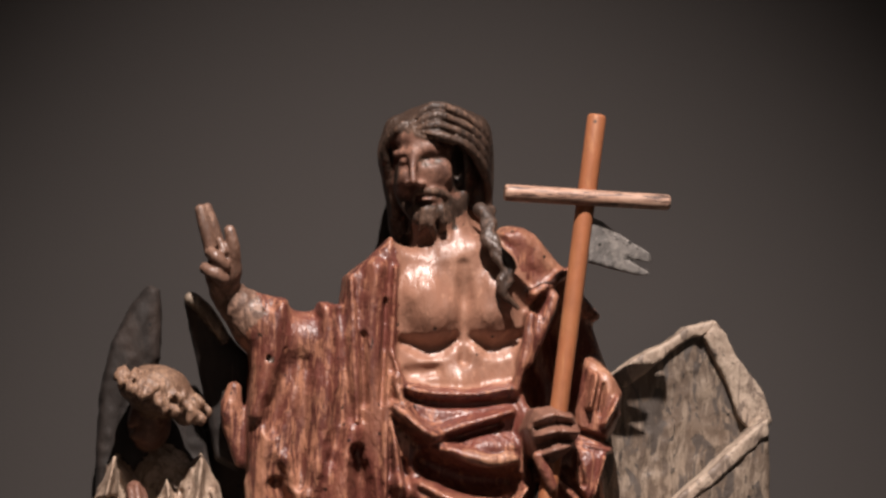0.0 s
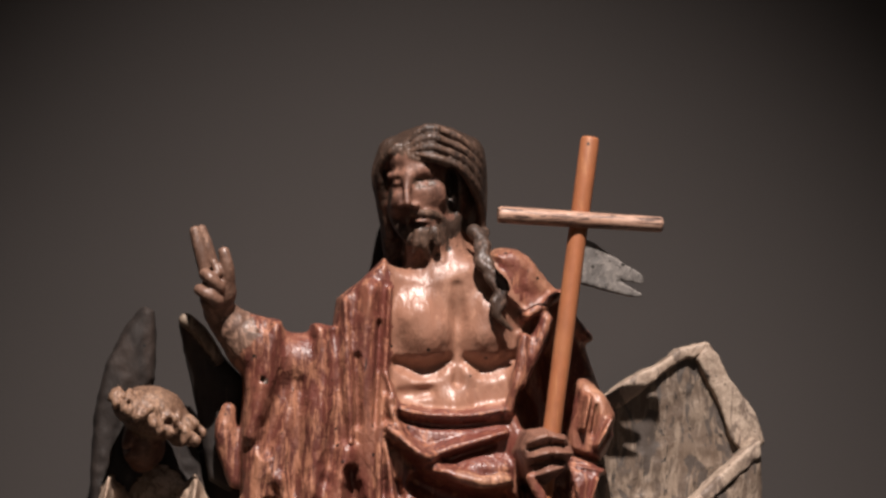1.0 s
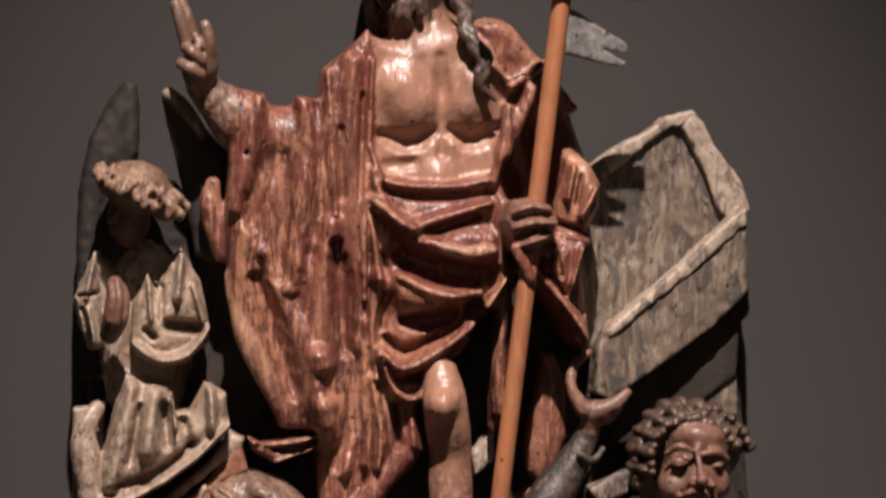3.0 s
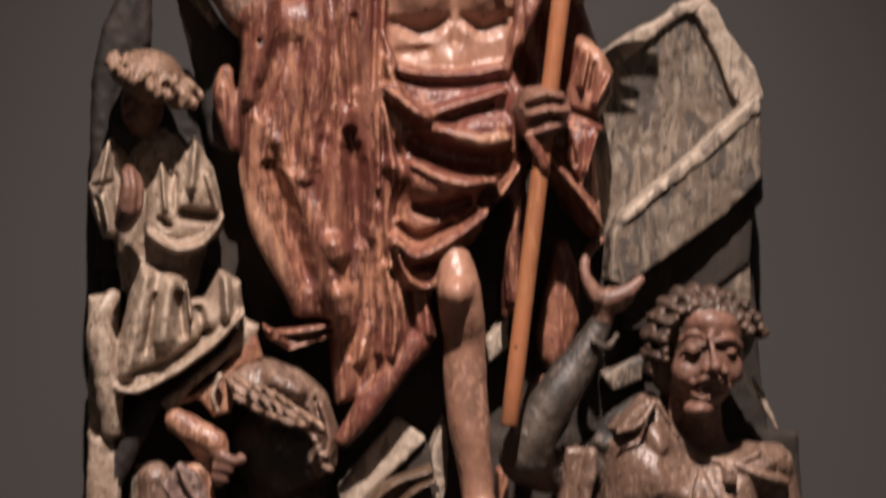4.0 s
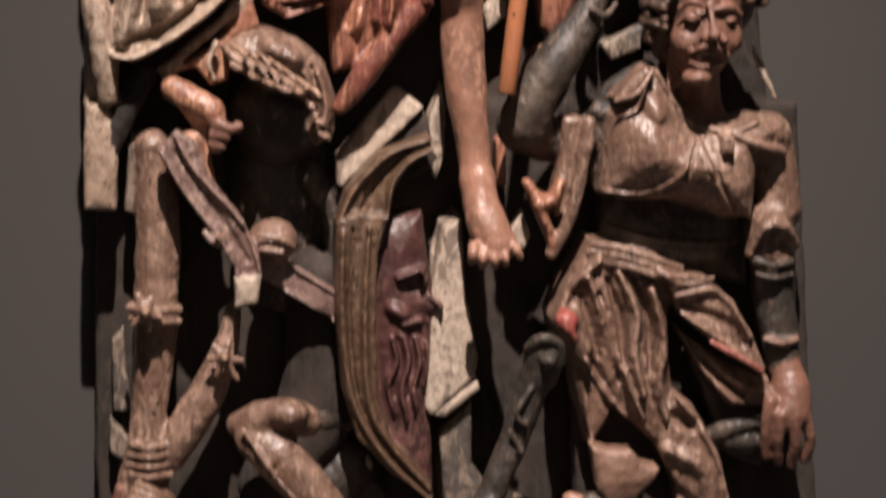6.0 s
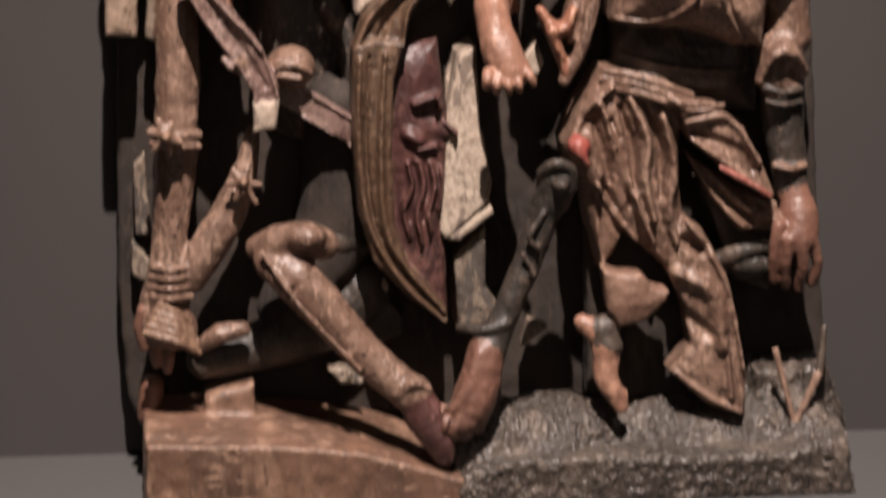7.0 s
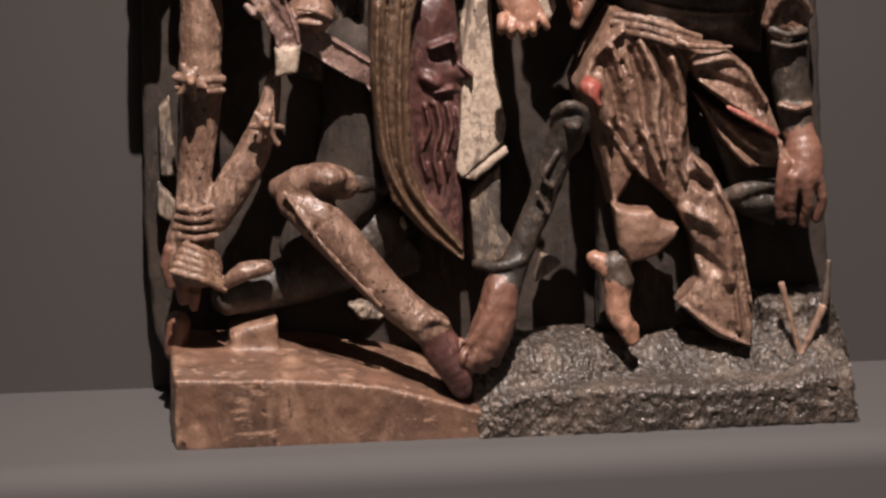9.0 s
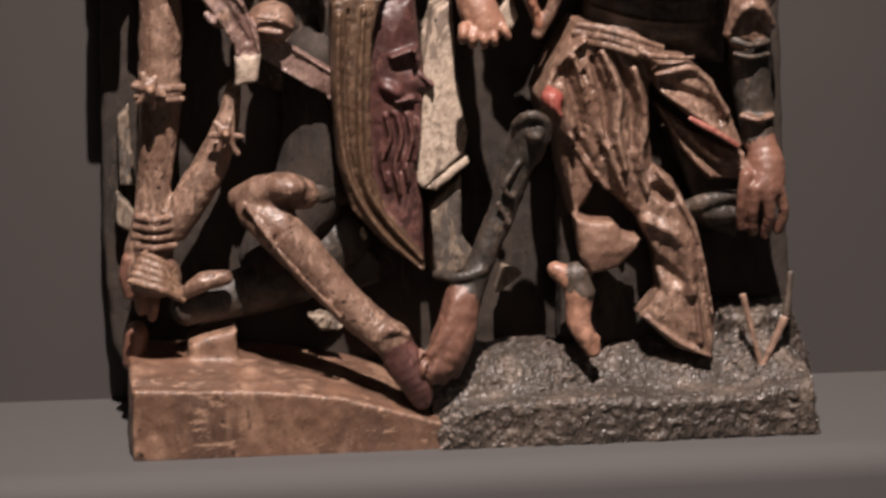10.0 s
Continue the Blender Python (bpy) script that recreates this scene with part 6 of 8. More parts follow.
guard.ball(HAIR, (0.2072, -0.06, 1.4282), (0.0058, 0.018, 0.0052), 30, k=0.002)
guard.ball(HAIR, (0.2225, -0.06, 1.4315), (0.0058, 0.018, 0.0052), 30, k=0.002)
guard.ball(HAIR, (0.238, -0.06, 1.429), (0.0058, 0.018, 0.0052), 30, k=0.002)
guard.ball(HAIR, (0.2528, -0.06, 1.422), (0.0058, 0.018, 0.0052), 30, k=0.002)
guard.ball(HAIR, (0.2659, -0.06, 1.4102), (0.0058, 0.018, 0.0052), 30, k=0.002)
guard.ball(HAIR, (0.1761, -0.052, 1.38), (0.0064, 0.018, 0.0058), -20, k=0.002)
guard.ball(HAIR, (0.1759, -0.052, 1.3992), (0.0064, 0.018, 0.0058), -20, k=0.002)
guard.ball(HAIR, (0.1817, -0.052, 1.417), (0.0064, 0.018, 0.0058), -20, k=0.002)
guard.ball(HAIR, (0.1928, -0.052, 1.4302), (0.0064, 0.018, 0.0058), -20, k=0.002)
guard.ball(HAIR, (0.2077, -0.052, 1.4381), (0.0064, 0.018, 0.0058), -20, k=0.002)
guard.ball(HAIR, (0.2244, -0.052, 1.4403), (0.0064, 0.018, 0.0058), -20, k=0.002)
guard.ball(HAIR, (0.2404, -0.052, 1.4366), (0.0064, 0.018, 0.0058), -20, k=0.002)
guard.ball(HAIR, (0.2558, -0.052, 1.4295), (0.0064, 0.018, 0.0058), -20, k=0.002)
guard.ball(HAIR, (0.2701, -0.052, 1.4178), (0.0064, 0.018, 0.0058), -20, k=0.002)
guard.drape(IRON, [(0.1296, 1.2136), (0.2104, 1.206), (0.2924, 1.2044), (0.2904, 1.0954), (0.199, 1.1038), (0.1299, 1.1266)], 0, 0.05, 0.01, [
    (0.01, 0.0527, [(0.1745, 1.1526), (0.2413, 1.1391)]),
    (0.004, 0.0035, [(0.1382, 1.1655), (0.1987, 1.1509), (0.2838, 1.1453)])], (0, 0), k=0.006, bulge=0.02)
guard.drape(LEATHER, [(0.1329, 1.2875), (0.147, 1.3019), (0.1763, 1.3336), (0.1834, 1.3352), (0.205, 1.2951), (0.2217, 1.2796), (0.2598, 1.2754), (0.2865, 1.2832), (0.3106, 1.2698), (0.2912, 1.2347), (0.2846, 1.1756), (0.2547, 1.1751), (0.2218, 1.1888), (0.1949, 1.1953), (0.1593, 1.196), (0.1215, 1.2039), (0.1237, 1.232)], -0.046, 0.075, 0.012, [
    (0.014, 0.069, [(0.165, 1.2547), (0.1947, 1.2366)]),
    (0.01, 0.0575, [(0.2304, 1.2241), (0.2544, 1.2118)]),
    (0.009, 0.0058, [(0.1799, 1.3318), (0.2026, 1.2928), (0.2217, 1.276), (0.2598, 1.2707), (0.2866, 1.2785)]),
    (0.006, 0.0046, [(0.1238, 1.2085), (0.1593, 1.2049), (0.1948, 1.2212), (0.2159, 1.2609)]),
    (0.004, 0.0029, [(0.2218, 1.2584), (0.2376, 1.218), (0.2606, 1.1797)]),
    (-0.004, 0.0029, [(0.2278, 1.2583), (0.2436, 1.2179), (0.2654, 1.1819)]),
    (-0.005, 0.0035, [(0.2136, 1.2539), (0.2007, 1.2176), (0.1652, 1.1983), (0.1297, 1.2002)]),
    (0.01, 0.0196, [(0.1647, 1.3075), (0.1795, 1.2897)]),
    (-0.004, 0.0029, [(0.2088, 1.2539), (0.2045, 1.1951)])], (0, 0), k=0.006, bulge=0.028)
guard.plate(LEATHER, [(0.1339, 1.3043), (0.1478, 1.3226), (0.1665, 1.3386), (0.1759, 1.3315), (0.1619, 1.3097), (0.1421, 1.2996)], -0.066, 0.04, 0.004, (0, 0), k=0.003, bulge=0.006)
guard.tube(LEATHER, [(0.1343, -0.07, 1.3036, 0.0029), (0.1555, -0.078, 1.3122, 0.0029), (0.1715, -0.07, 1.3331, 0.0029)], k=0.003)
guard.ball(LEATHER, (0.3007, -0.016, 1.2615), (0.0272, 0.03, 0.0154), -14, k=0.016)
guard.tube(LEATHER, [(0.2575, -0.056, 1.2672, 0.0035), (0.2829, -0.062, 1.2558, 0.0047), (0.3161, -0.042, 1.2444, 0.0041)], k=0.004, deep=1.6)
guard.plate(LEATHER, [(0.244, 1.2669), (0.2557, 1.2649), (0.2547, 1.2475), (0.243, 1.2495)], -0.084, 0.03, 0.003, (0, 0), k=0.003, bulge=0)
guard.tube(PALE, [(0.2915, 0.0, 1.3512, 0.0024), (0.2993, -0.004, 1.3306, 0.003), (0.3079, -0.004, 1.3126, 0.003), (0.3176, 0.0, 1.2952, 0.0024)], k=0.004)
guard.tube(IRON, [(0.1258, -0.02, 1.2876, 0.0106), (0.1415, -0.012, 1.3041, 0.0141), (0.1728, -0.004, 1.3206, 0.0153)], k=0.01)
guard.tube(LEATHER, [(0.3079, -0.012, 1.2586, 0.0238), (0.3167, -0.012, 1.2165, 0.0238), (0.3194, -0.012, 1.1804, 0.0262)], k=0.008)
guard.tube(LEATHER, [(0.2893, -0.0346, 1.1429, 0.0053), (0.2998, -0.052, 1.1723, 0.0059), (0.3138, -0.0486, 1.1744, 0.0053), (0.3307, -0.0306, 1.1472, 0.0053)], deep=2.0)
guard.tube(LEATHER, [(0.2953, -0.044, 1.2333, 0.0029), (0.3089, -0.05, 1.2162, 0.0029), (0.3235, -0.04, 1.2115, 0.0029)], k=0.005, cut=True)
guard.tube(LEATHER, [(0.3064, -0.026, 1.1657, 0.0223), (0.3066, -0.028, 1.141, 0.0236)], k=0.008)
guard.tube(LEATHER, [(0.2811, -0.0478, 1.1386, 0.0043), (0.2933, -0.0592, 1.1682, 0.0049), (0.3161, -0.0558, 1.1672, 0.0043), (0.3325, -0.0358, 1.1448, 0.0043)], deep=2.0)
guard.tube(IRON, [(0.3133, -0.02, 1.1332, 0.0237), (0.3147, -0.022, 1.0892, 0.0225), (0.3208, -0.026, 1.0452, 0.0201), (0.3243, -0.028, 1.0198, 0.0176)])
guard.tube(IRON, [(0.2871, -0.05, 1.1314, 0.0037), (0.3047, -0.056, 1.1271, 0.0037), (0.326, -0.046, 1.1286, 0.0037)], k=0.003)
guard.tube(IRON, [(0.2894, -0.05, 1.117, 0.0025), (0.3056, -0.054, 1.1129, 0.0025), (0.327, -0.044, 1.1144, 0.0025)], k=0.003)
guard.tube(LEATHER, [(0.301, -0.047, 1.0468, 0.0031), (0.3167, -0.051, 1.0428, 0.0031), (0.3344, -0.041, 1.0447, 0.0031)], deep=2.0)
guard.tube(TANNED, [(0.3267, -0.032, 1.0142, 0.0163), (0.33, -0.04, 0.9902, 0.0214), (0.3284, -0.044, 0.9686, 0.0239)], k=0.008)
guard.tube(TANNED, [(0.3045, -0.056, 0.9817, 0.0075), (0.3014, -0.056, 0.9561, 0.0069), (0.3041, -0.044, 0.9208, 0.0063)], k=0.004)
guard.tube(TANNED, [(0.3144, -0.062, 0.9668, 0.0069), (0.3129, -0.058, 0.9401, 0.0063), (0.3167, -0.046, 0.9143, 0.0057)], k=0.004)
guard.tube(TANNED, [(0.3292, -0.062, 0.9631, 0.0069), (0.3323, -0.058, 0.9363, 0.0063), (0.331, -0.046, 0.9106, 0.0057)], k=0.004)
guard.tube(TANNED, [(0.3441, -0.054, 0.9608, 0.0069), (0.3504, -0.05, 0.937, 0.0063), (0.3472, -0.04, 0.9151, 0.0057)], k=0.004)
guard.ball(IRON, (0.276, -0.03, 0.9364), (0.0284, 0.024, 0.0164), 0)
guard.tube(IRON, [(0.2448, -0.034, 0.9384, 0.0113), (0.2638, -0.048, 0.9521, 0.0088), (0.2966, -0.044, 0.9566, 0.0063)], k=0.005)
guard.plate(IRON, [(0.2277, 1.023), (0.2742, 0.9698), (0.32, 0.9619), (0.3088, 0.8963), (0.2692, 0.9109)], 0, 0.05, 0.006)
# dark filler behind the skirt, coloured to read as shade between the cloths
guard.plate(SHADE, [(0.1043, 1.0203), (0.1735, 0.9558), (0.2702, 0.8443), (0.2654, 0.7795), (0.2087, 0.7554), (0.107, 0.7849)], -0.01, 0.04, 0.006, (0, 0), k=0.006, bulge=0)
guard.drape(LEATHER, [(0.114, 1.1552), (0.1867, 1.1369), (0.1983, 1.1064), (0.1946, 1.0454), (0.2018, 0.9897), (0.2194, 0.9756), (0.1907, 0.9314), (0.1625, 0.9572), (0.1395, 0.9777), (0.1144, 0.9361), (0.1015, 0.9861), (0.0937, 1.0325), (0.0753, 1.0531), (0.0715, 1.0758), (0.088, 1.1148)], -0.052, 0.075, 0.007, [
    (0.0136, 0.0108, [(0.119, 1.1383), (0.0857, 1.1088), (0.0764, 1.0696)]),
    (0.0136, 0.0078, [(0.1072, 1.1204), (0.1247, 1.0776), (0.1412, 1.0283), (0.1666, 0.9695)]),
    (-0.01224, 0.0078, [(0.1183, 1.1021), (0.1335, 1.053), (0.1427, 1.0098)]),
    (0.0136, 0.009, [(0.1385, 1.1258), (0.1574, 1.083), (0.1556, 1.0402), (0.1662, 0.9943)]),
    (-0.01088, 0.0072, [(0.129, 1.117), (0.143, 1.0699), (0.1461, 1.0282)]),
    (-0.01088, 0.0078, [(0.1544, 1.1164), (0.1721, 1.0735), (0.1768, 1.0182)]),
    (0.01496, 0.0102, [(0.174, 1.1069), (0.1884, 1.0517), (0.1831, 1.0088), (0.1912, 0.9689)]),
    (0.01496, 0.0216, [(0.0908, 1.0784), (0.1046, 1.0353)]),
    (-0.01224, 0.009, [(0.1119, 1.0382), (0.1258, 0.9979), (0.1384, 0.9728)]),
    (0.01088, 0.0054, [(0.1034, 1.0366), (0.1333, 0.9878), (0.1582, 0.9586)]),
    (-0.00816, 0.0072, [(0.1002, 1.1025), (0.1127, 1.0657), (0.1204, 1.0349)]),
    (0.0068, 0.006, [(0.1048, 1.023), (0.1078, 0.9736), (0.1143, 0.9424)])], (0, 0), k=0.006, bulge=0.014)
guard.drape(LEATHER, [(0.1849, 0.9805), (0.203, 0.9948), (0.2217, 0.9795), (0.2475, 0.929), (0.2584, 0.8848), (0.2725, 0.821), (0.2701, 0.7712), (0.2284, 0.788), (0.1866, 0.8251), (0.2096, 0.8535), (0.2038, 0.8959), (0.1833, 0.9346)], -0.064, 0.04, 0.004, [
    (0.00816, 0.006, [(0.2018, 0.9924), (0.2258, 0.9608), (0.2516, 0.9101), (0.2674, 0.8275)]),
    (-0.0136, 0.0167, [(0.2023, 0.9707), (0.2184, 0.961)]),
    (0.00952, 0.0131, [(0.1919, 0.9369), (0.2331, 0.9107), (0.2418, 0.8537)]),
    (-0.00816, 0.0167, [(0.2065, 0.8864), (0.2267, 0.8669)]),
    (0.00544, 0.0048, [(0.1903, 0.8275), (0.2282, 0.7969), (0.2674, 0.7777)]),
    (0.00544, 0.0084, [(0.2467, 0.8599), (0.2544, 0.7961)])], (0, 0), k=0.004, bulge=0.008)
guard.drape(LEATHER, [(0.1831, 1.1201), (0.2315, 1.1179), (0.2607, 1.0924), (0.2805, 1.0585), (0.2988, 1.0163), (0.2828, 1.0179), (0.2405, 1.0484), (0.2045, 1.0773)], -0.066, 0.04, 0.005, [
    (0.00952, 0.009, [(0.198, 1.1005), (0.2452, 1.1055), (0.2781, 1.0561)]),
    (-0.0068, 0.009, [(0.2079, 1.0893), (0.2497, 1.0702), (0.271, 1.0464)]),
    (0.0068, 0.006, [(0.2045, 1.0809), (0.2453, 1.0519), (0.2939, 1.0176)])], (0, 0), k=0.004, bulge=0.008)
guard.drape(LEATHER, [(0.2007, 1.0658), (0.2206, 1.0506), (0.2582, 1.0225), (0.3057, 1.0051), (0.314, 0.975), (0.2656, 0.975), (0.235, 1.0107)], -0.044, 0.04, 0.004, [
    (0.0068, 0.0054, [(0.2032, 1.062), (0.235, 1.0131), (0.2667, 0.9787)]),
    (0.00816, 0.0078, [(0.2307, 1.038), (0.2711, 1.001), (0.3099, 0.9876)]),
    (-0.0068, 0.0066, [(0.2398, 1.018), (0.2777, 0.9847)])], (0, 0), k=0.004, bulge=0.004)
guard.tube(RED, [(0.234, -0.084, 1.0534, 0.003), (0.2601, -0.088, 1.039, 0.0039), (0.2876, -0.082, 1.0212, 0.003)], k=0.003)
guard.tube(LEATHER, [(0.1146, -0.056, 1.1535, 0.0039), (0.1409, -0.07, 1.1505, 0.0041), (0.1764, -0.074, 1.1397, 0.0041), (0.2043, -0.068, 1.1285, 0.003)], k=0.002)
guard.tube(LEATHER, [(0.1111, -0.056, 1.1451, 0.0039), (0.1411, -0.07, 1.1421, 0.0041), (0.1765, -0.074, 1.1313, 0.0041), (0.2081, -0.068, 1.1199, 0.003)], k=0.002)
guard.tube(LEATHER, [(0.1136, -0.056, 1.1367, 0.0039), (0.1412, -0.07, 1.1337, 0.0041), (0.1767, -0.074, 1.1229, 0.0041), (0.2058, -0.068, 1.1115, 0.003)], k=0.002)
guard.tube(LEATHER, [(0.1814, -0.08, 1.1262, 0.0041), (0.1961, -0.082, 1.1215, 0.0041), (0.2366, -0.076, 1.1183, 0.003)], k=0.004)
guard.ball(RED, (0.0821, -0.076, 1.0784), (0.0113, 0.012, 0.0101), -10, k=0.012)
guard.tube(RED, [(0.0854, -0.086, 1.0718, 0.0035), (0.0918, -0.084, 1.0604, 0.003)])
guard.tube(TANNED, [(-0.0643, -0.104, 0.8052, 0.0056), (-0.0715, -0.112, 0.7963, 0.0055), (-0.0749, -0.108, 0.7836, 0.0042)], k=0.003)
guard.tube(TANNED, [(-0.0557, -0.104, 0.7984, 0.0049), (-0.0616, -0.112, 0.7901, 0.0049), (-0.0637, -0.108, 0.778, 0.0037)], k=0.003)
guard.tube(TANNED, [(-0.0464, -0.104, 0.7928, 0.0046), (-0.0514, -0.112, 0.7858, 0.0046), (-0.0526, -0.108, 0.7749, 0.0035)], k=0.003)
guard.tube(TANNED, [(-0.037, -0.104, 0.7937, 0.0043), (-0.0411, -0.112, 0.788, 0.0043), (-0.0413, -0.108, 0.7783, 0.0032)], k=0.003)
guard.tube(TANNED, [(-0.0238, -0.1, 0.8615, 0.0037), (-0.0349, -0.108, 0.8322, 0.0043), (-0.0526, -0.11, 0.8065, 0.0043)], k=0.01)
guard.ball(TANNED, (-0.0131, -0.094, 0.8466), (0.0074, 0.012, 0.0074), 0, k=0.008)
guard.plate(HAND, [(0.1097, 0.9454), (0.1287, 0.9396), (0.152, 0.9388), (0.1649, 0.9242), (0.1827, 0.9184), (0.1797, 0.9076), (0.1578, 0.8858), (0.1293, 0.8803), (0.1165, 0.9002)], -0.078, 0.03, 0.004, bulge=0.01, k=0.004)
guard.tube(IRON, [(0.0603, -0.08, 1.0432, 0.0219), (0.0558, -0.078, 1.0223, 0.0195)], k=0.008)
guard.tube(IRON, [(0.0424, -0.092, 1.0537, 0.0054), (0.0549, -0.102, 1.0646, 0.0054), (0.0721, -0.098, 1.0572, 0.0054), (0.075, -0.092, 1.0373, 0.0055)], k=0.004)
guard.ball(IRON, (0.0608, -0.104, 1.0433), (0.0085, 0.012, 0.0072), 0, k=0.004)
guard.tube(IRON, [(0.0531, -0.076, 1.0189, 0.0159), (0.0412, -0.074, 0.9874, 0.0166), (0.0258, -0.074, 0.9436, 0.0154), (0.0068, -0.078, 0.9008, 0.0148), (-0.0093, -0.082, 0.864, 0.0173)])
guard.tube(IRON, [(0.0442, -0.094, 1.0106, 0.003), (0.0287, -0.096, 0.9866, 0.0036), (0.0382, -0.094, 0.9733, 0.003)], k=0.004)
guard.tube(IRON, [(0.0229, -0.094, 0.9675, 0.003), (0.0344, -0.092, 0.9447, 0.0031)], k=0.004)
guard.tube(IRON, [(-0.0407, -0.07, 0.8843, 0.0056), (-0.0199, -0.092, 0.8851, 0.0055), (0.0049, -0.092, 0.8918, 0.0055)], k=0.004)
guard.tube(TANNED, [(-0.0158, -0.084, 0.8584, 0.0197), (-0.0228, -0.09, 0.8283, 0.0222), (-0.0329, -0.096, 0.8015, 0.021), (-0.0471, -0.1, 0.7794, 0.0111)], k=0.008)
guard.tube(TANNED, [(-0.0406, -0.108, 0.7958, 0.0074), (-0.054, -0.106, 0.7777, 0.0055)], k=0.003)
guard.tube(TANNED, [(-0.0277, -0.104, 0.7941, 0.0074), (-0.0386, -0.102, 0.7732, 0.0056)], k=0.003)
guard.tube(TANNED, [(-0.0173, -0.096, 0.8009, 0.0074), (-0.0236, -0.096, 0.7785, 0.0056)], k=0.003)
guard.tube(FLESH, [(0.0927, -0.058, 0.8809, 0.01), (0.1035, -0.062, 0.8739, 0.0112)])
guard.tube(IRON, [(0.1149, -0.062, 0.8735, 0.0169), (0.1191, -0.064, 0.8577, 0.0162)])
guard.tube(FLESH, [(0.1169, -0.066, 0.855, 0.0144), (0.1166, -0.07, 0.8237, 0.0131), (0.1243, -0.074, 0.8083, 0.0106), (0.1308, -0.078, 0.7916, 0.0069)])
guard.tube(FLESH, [(0.1335, -0.076, 0.8053, 0.0056), (0.1359, -0.078, 0.7914, 0.0044)], k=0.003)
guard.tube(TANNED, [(0.1259, -0.04, 1.4202, 0.0099), (0.1277, -0.046, 1.438, 0.0127)], k=0.008)
guard.tube(TANNED, [(0.1168, -0.048, 1.4411, 0.0092), (0.1051, -0.048, 1.4597, 0.0063), (0.1034, -0.044, 1.4757, 0.004)], k=0.005)
guard.tube(TANNED, [(0.1034, -0.044, 1.4699, 0.0046), (0.1106, -0.036, 1.4869, 0.0052), (0.1265, -0.026, 1.498, 0.0041)], k=0.005)
guard.tube(TANNED, [(0.1358, -0.05, 1.441, 0.0092), (0.1516, -0.05, 1.4478, 0.0069), (0.1625, -0.048, 1.458, 0.0041)], k=0.005)
guard.tube(TANNED, [(0.1395, -0.046, 1.4321, 0.0081), (0.1512, -0.046, 1.4406, 0.0052)], k=0.005)
guard.tube(IRON, [(0.1225, -0.036, 1.4112, 0.0128), (0.1054, -0.04, 1.3826, 0.0174), (0.081, -0.046, 1.3485, 0.022), (0.054, -0.05, 1.3086, 0.0243), (0.0429, -0.046, 1.2792, 0.0267)], k=0.008)
guard.tube(IRON, [(0.1107, -0.06, 1.3957, 0.0035), (0.126, -0.056, 1.3894, 0.004), (0.1366, -0.046, 1.4002, 0.0035)], k=0.004)
guard.tube(IRON, [(0.0453, -0.03, 1.2714, 0.0268), (0.078, -0.01, 1.2564, 0.0235), (0.1245, 0, 1.2663, 0.0237)], k=0.01)
guard.plate(LEATHER, [(0.0841, 1.2854), (0.1047, 1.2851), (0.1018, 1.2488), (0.0901, 1.1845), (0.0754, 1.1789), (0.0724, 1.2025), (0.0812, 1.2433)], -0.045, 0.03, 0.005, bulge=0.004)
guard.tube(LEATHER, [(0.1101, -0.048, 1.2783, 0.0081), (0.1039, -0.05, 1.2377, 0.0076), (0.0922, -0.05, 1.1852, 0.007), (0.072, -0.048, 1.1442, 0.0058)], k=0.004)
guard.tube(LINING, [(0.0456, -0.0478, 1.2181, 0.0041), (0.0576, -0.0456, 1.1999, 0.0081), (0.0721, -0.0468, 1.1998, 0.007), (0.0808, -0.0478, 1.2174, 0.0041)], deep=2.0)
guard.tube(LINING, [(0.0575, -0.0468, 1.1942, 0.007), (0.0666, -0.0448, 1.1732, 0.007), (0.0725, -0.0446, 1.1554, 0.0052)], deep=2.0)
guard.plate(PALE, [(0.029, 1.1581), (0.0468, 1.1844), (0.0557, 1.1575), (0.0467, 1.1399)], -0.02, 0.03, 0.004)
guard.weather(0.0007, 0.007, 41, 1.0)
guard.weather(0.0011, 0.02, 42, 1.0)
tagged(guard.finish("soldier_statue"), "curly-haired armoured soldier statue with open mouth, tan and dark worn paint", "statue", "soldiers")

sleeper = Carving((-0.3954, -0.1213, 0.7304), (-0.04, 0.1299, 1.4099), 0.002)
sleeper.drape(LEATHER, [(-0.2643, 1.361), (-0.2447, 1.3735), (-0.2183, 1.38), (-0.185, 1.3669), (-0.1598, 1.3423), (-0.1474, 1.3038), (-0.1499, 1.2689), (-0.1673, 1.2564), (-0.1765, 1.2752), (-0.174, 1.3007), (-0.1912, 1.3126), (-0.2222, 1.3189), (-0.2553, 1.339)], -0.03, 0.07, 0.008, [
    (0.016, 0.0116, [(-0.2586, 1.3541), (-0.2256, 1.334), (-0.1854, 1.3183)]),
    (-0.009, 0.0046, [(-0.254, 1.3598), (-0.2197, 1.3454), (-0.1824, 1.3287)]),
    (0.014, 0.0232, [(-0.2138, 1.3627), (-0.1909, 1.3508)]),
    (0.01, 0.0093, [(-0.168, 1.3331), (-0.159, 1.2982), (-0.1626, 1.2692)]),
    (-0.008, 0.0046, [(-0.1737, 1.339), (-0.167, 1.3099), (-0.1672, 1.2751)])], (0, 0), k=0.008, bulge=0.022)
sleeper.ball(IRON, (-0.2062, 0.02, 1.2813), (0.0505, 0.05, 0.0494), 0, k=0.01)
sleeper.ball(LEATHER, (-0.2495, -0.062, 1.3421), (0.0085, 0.014, 0.0045), -25, k=0.003)
sleeper.tube(HAIR, [(-0.2545, -0.078, 1.3455, 0.0009), (-0.245, -0.078, 1.3425, 0.0009)], k=0.002, cut=True)
sleeper.ball(FAIR, (-0.2337, -0.062, 1.3328), (0.0085, 0.014, 0.0045), -25, k=0.003)
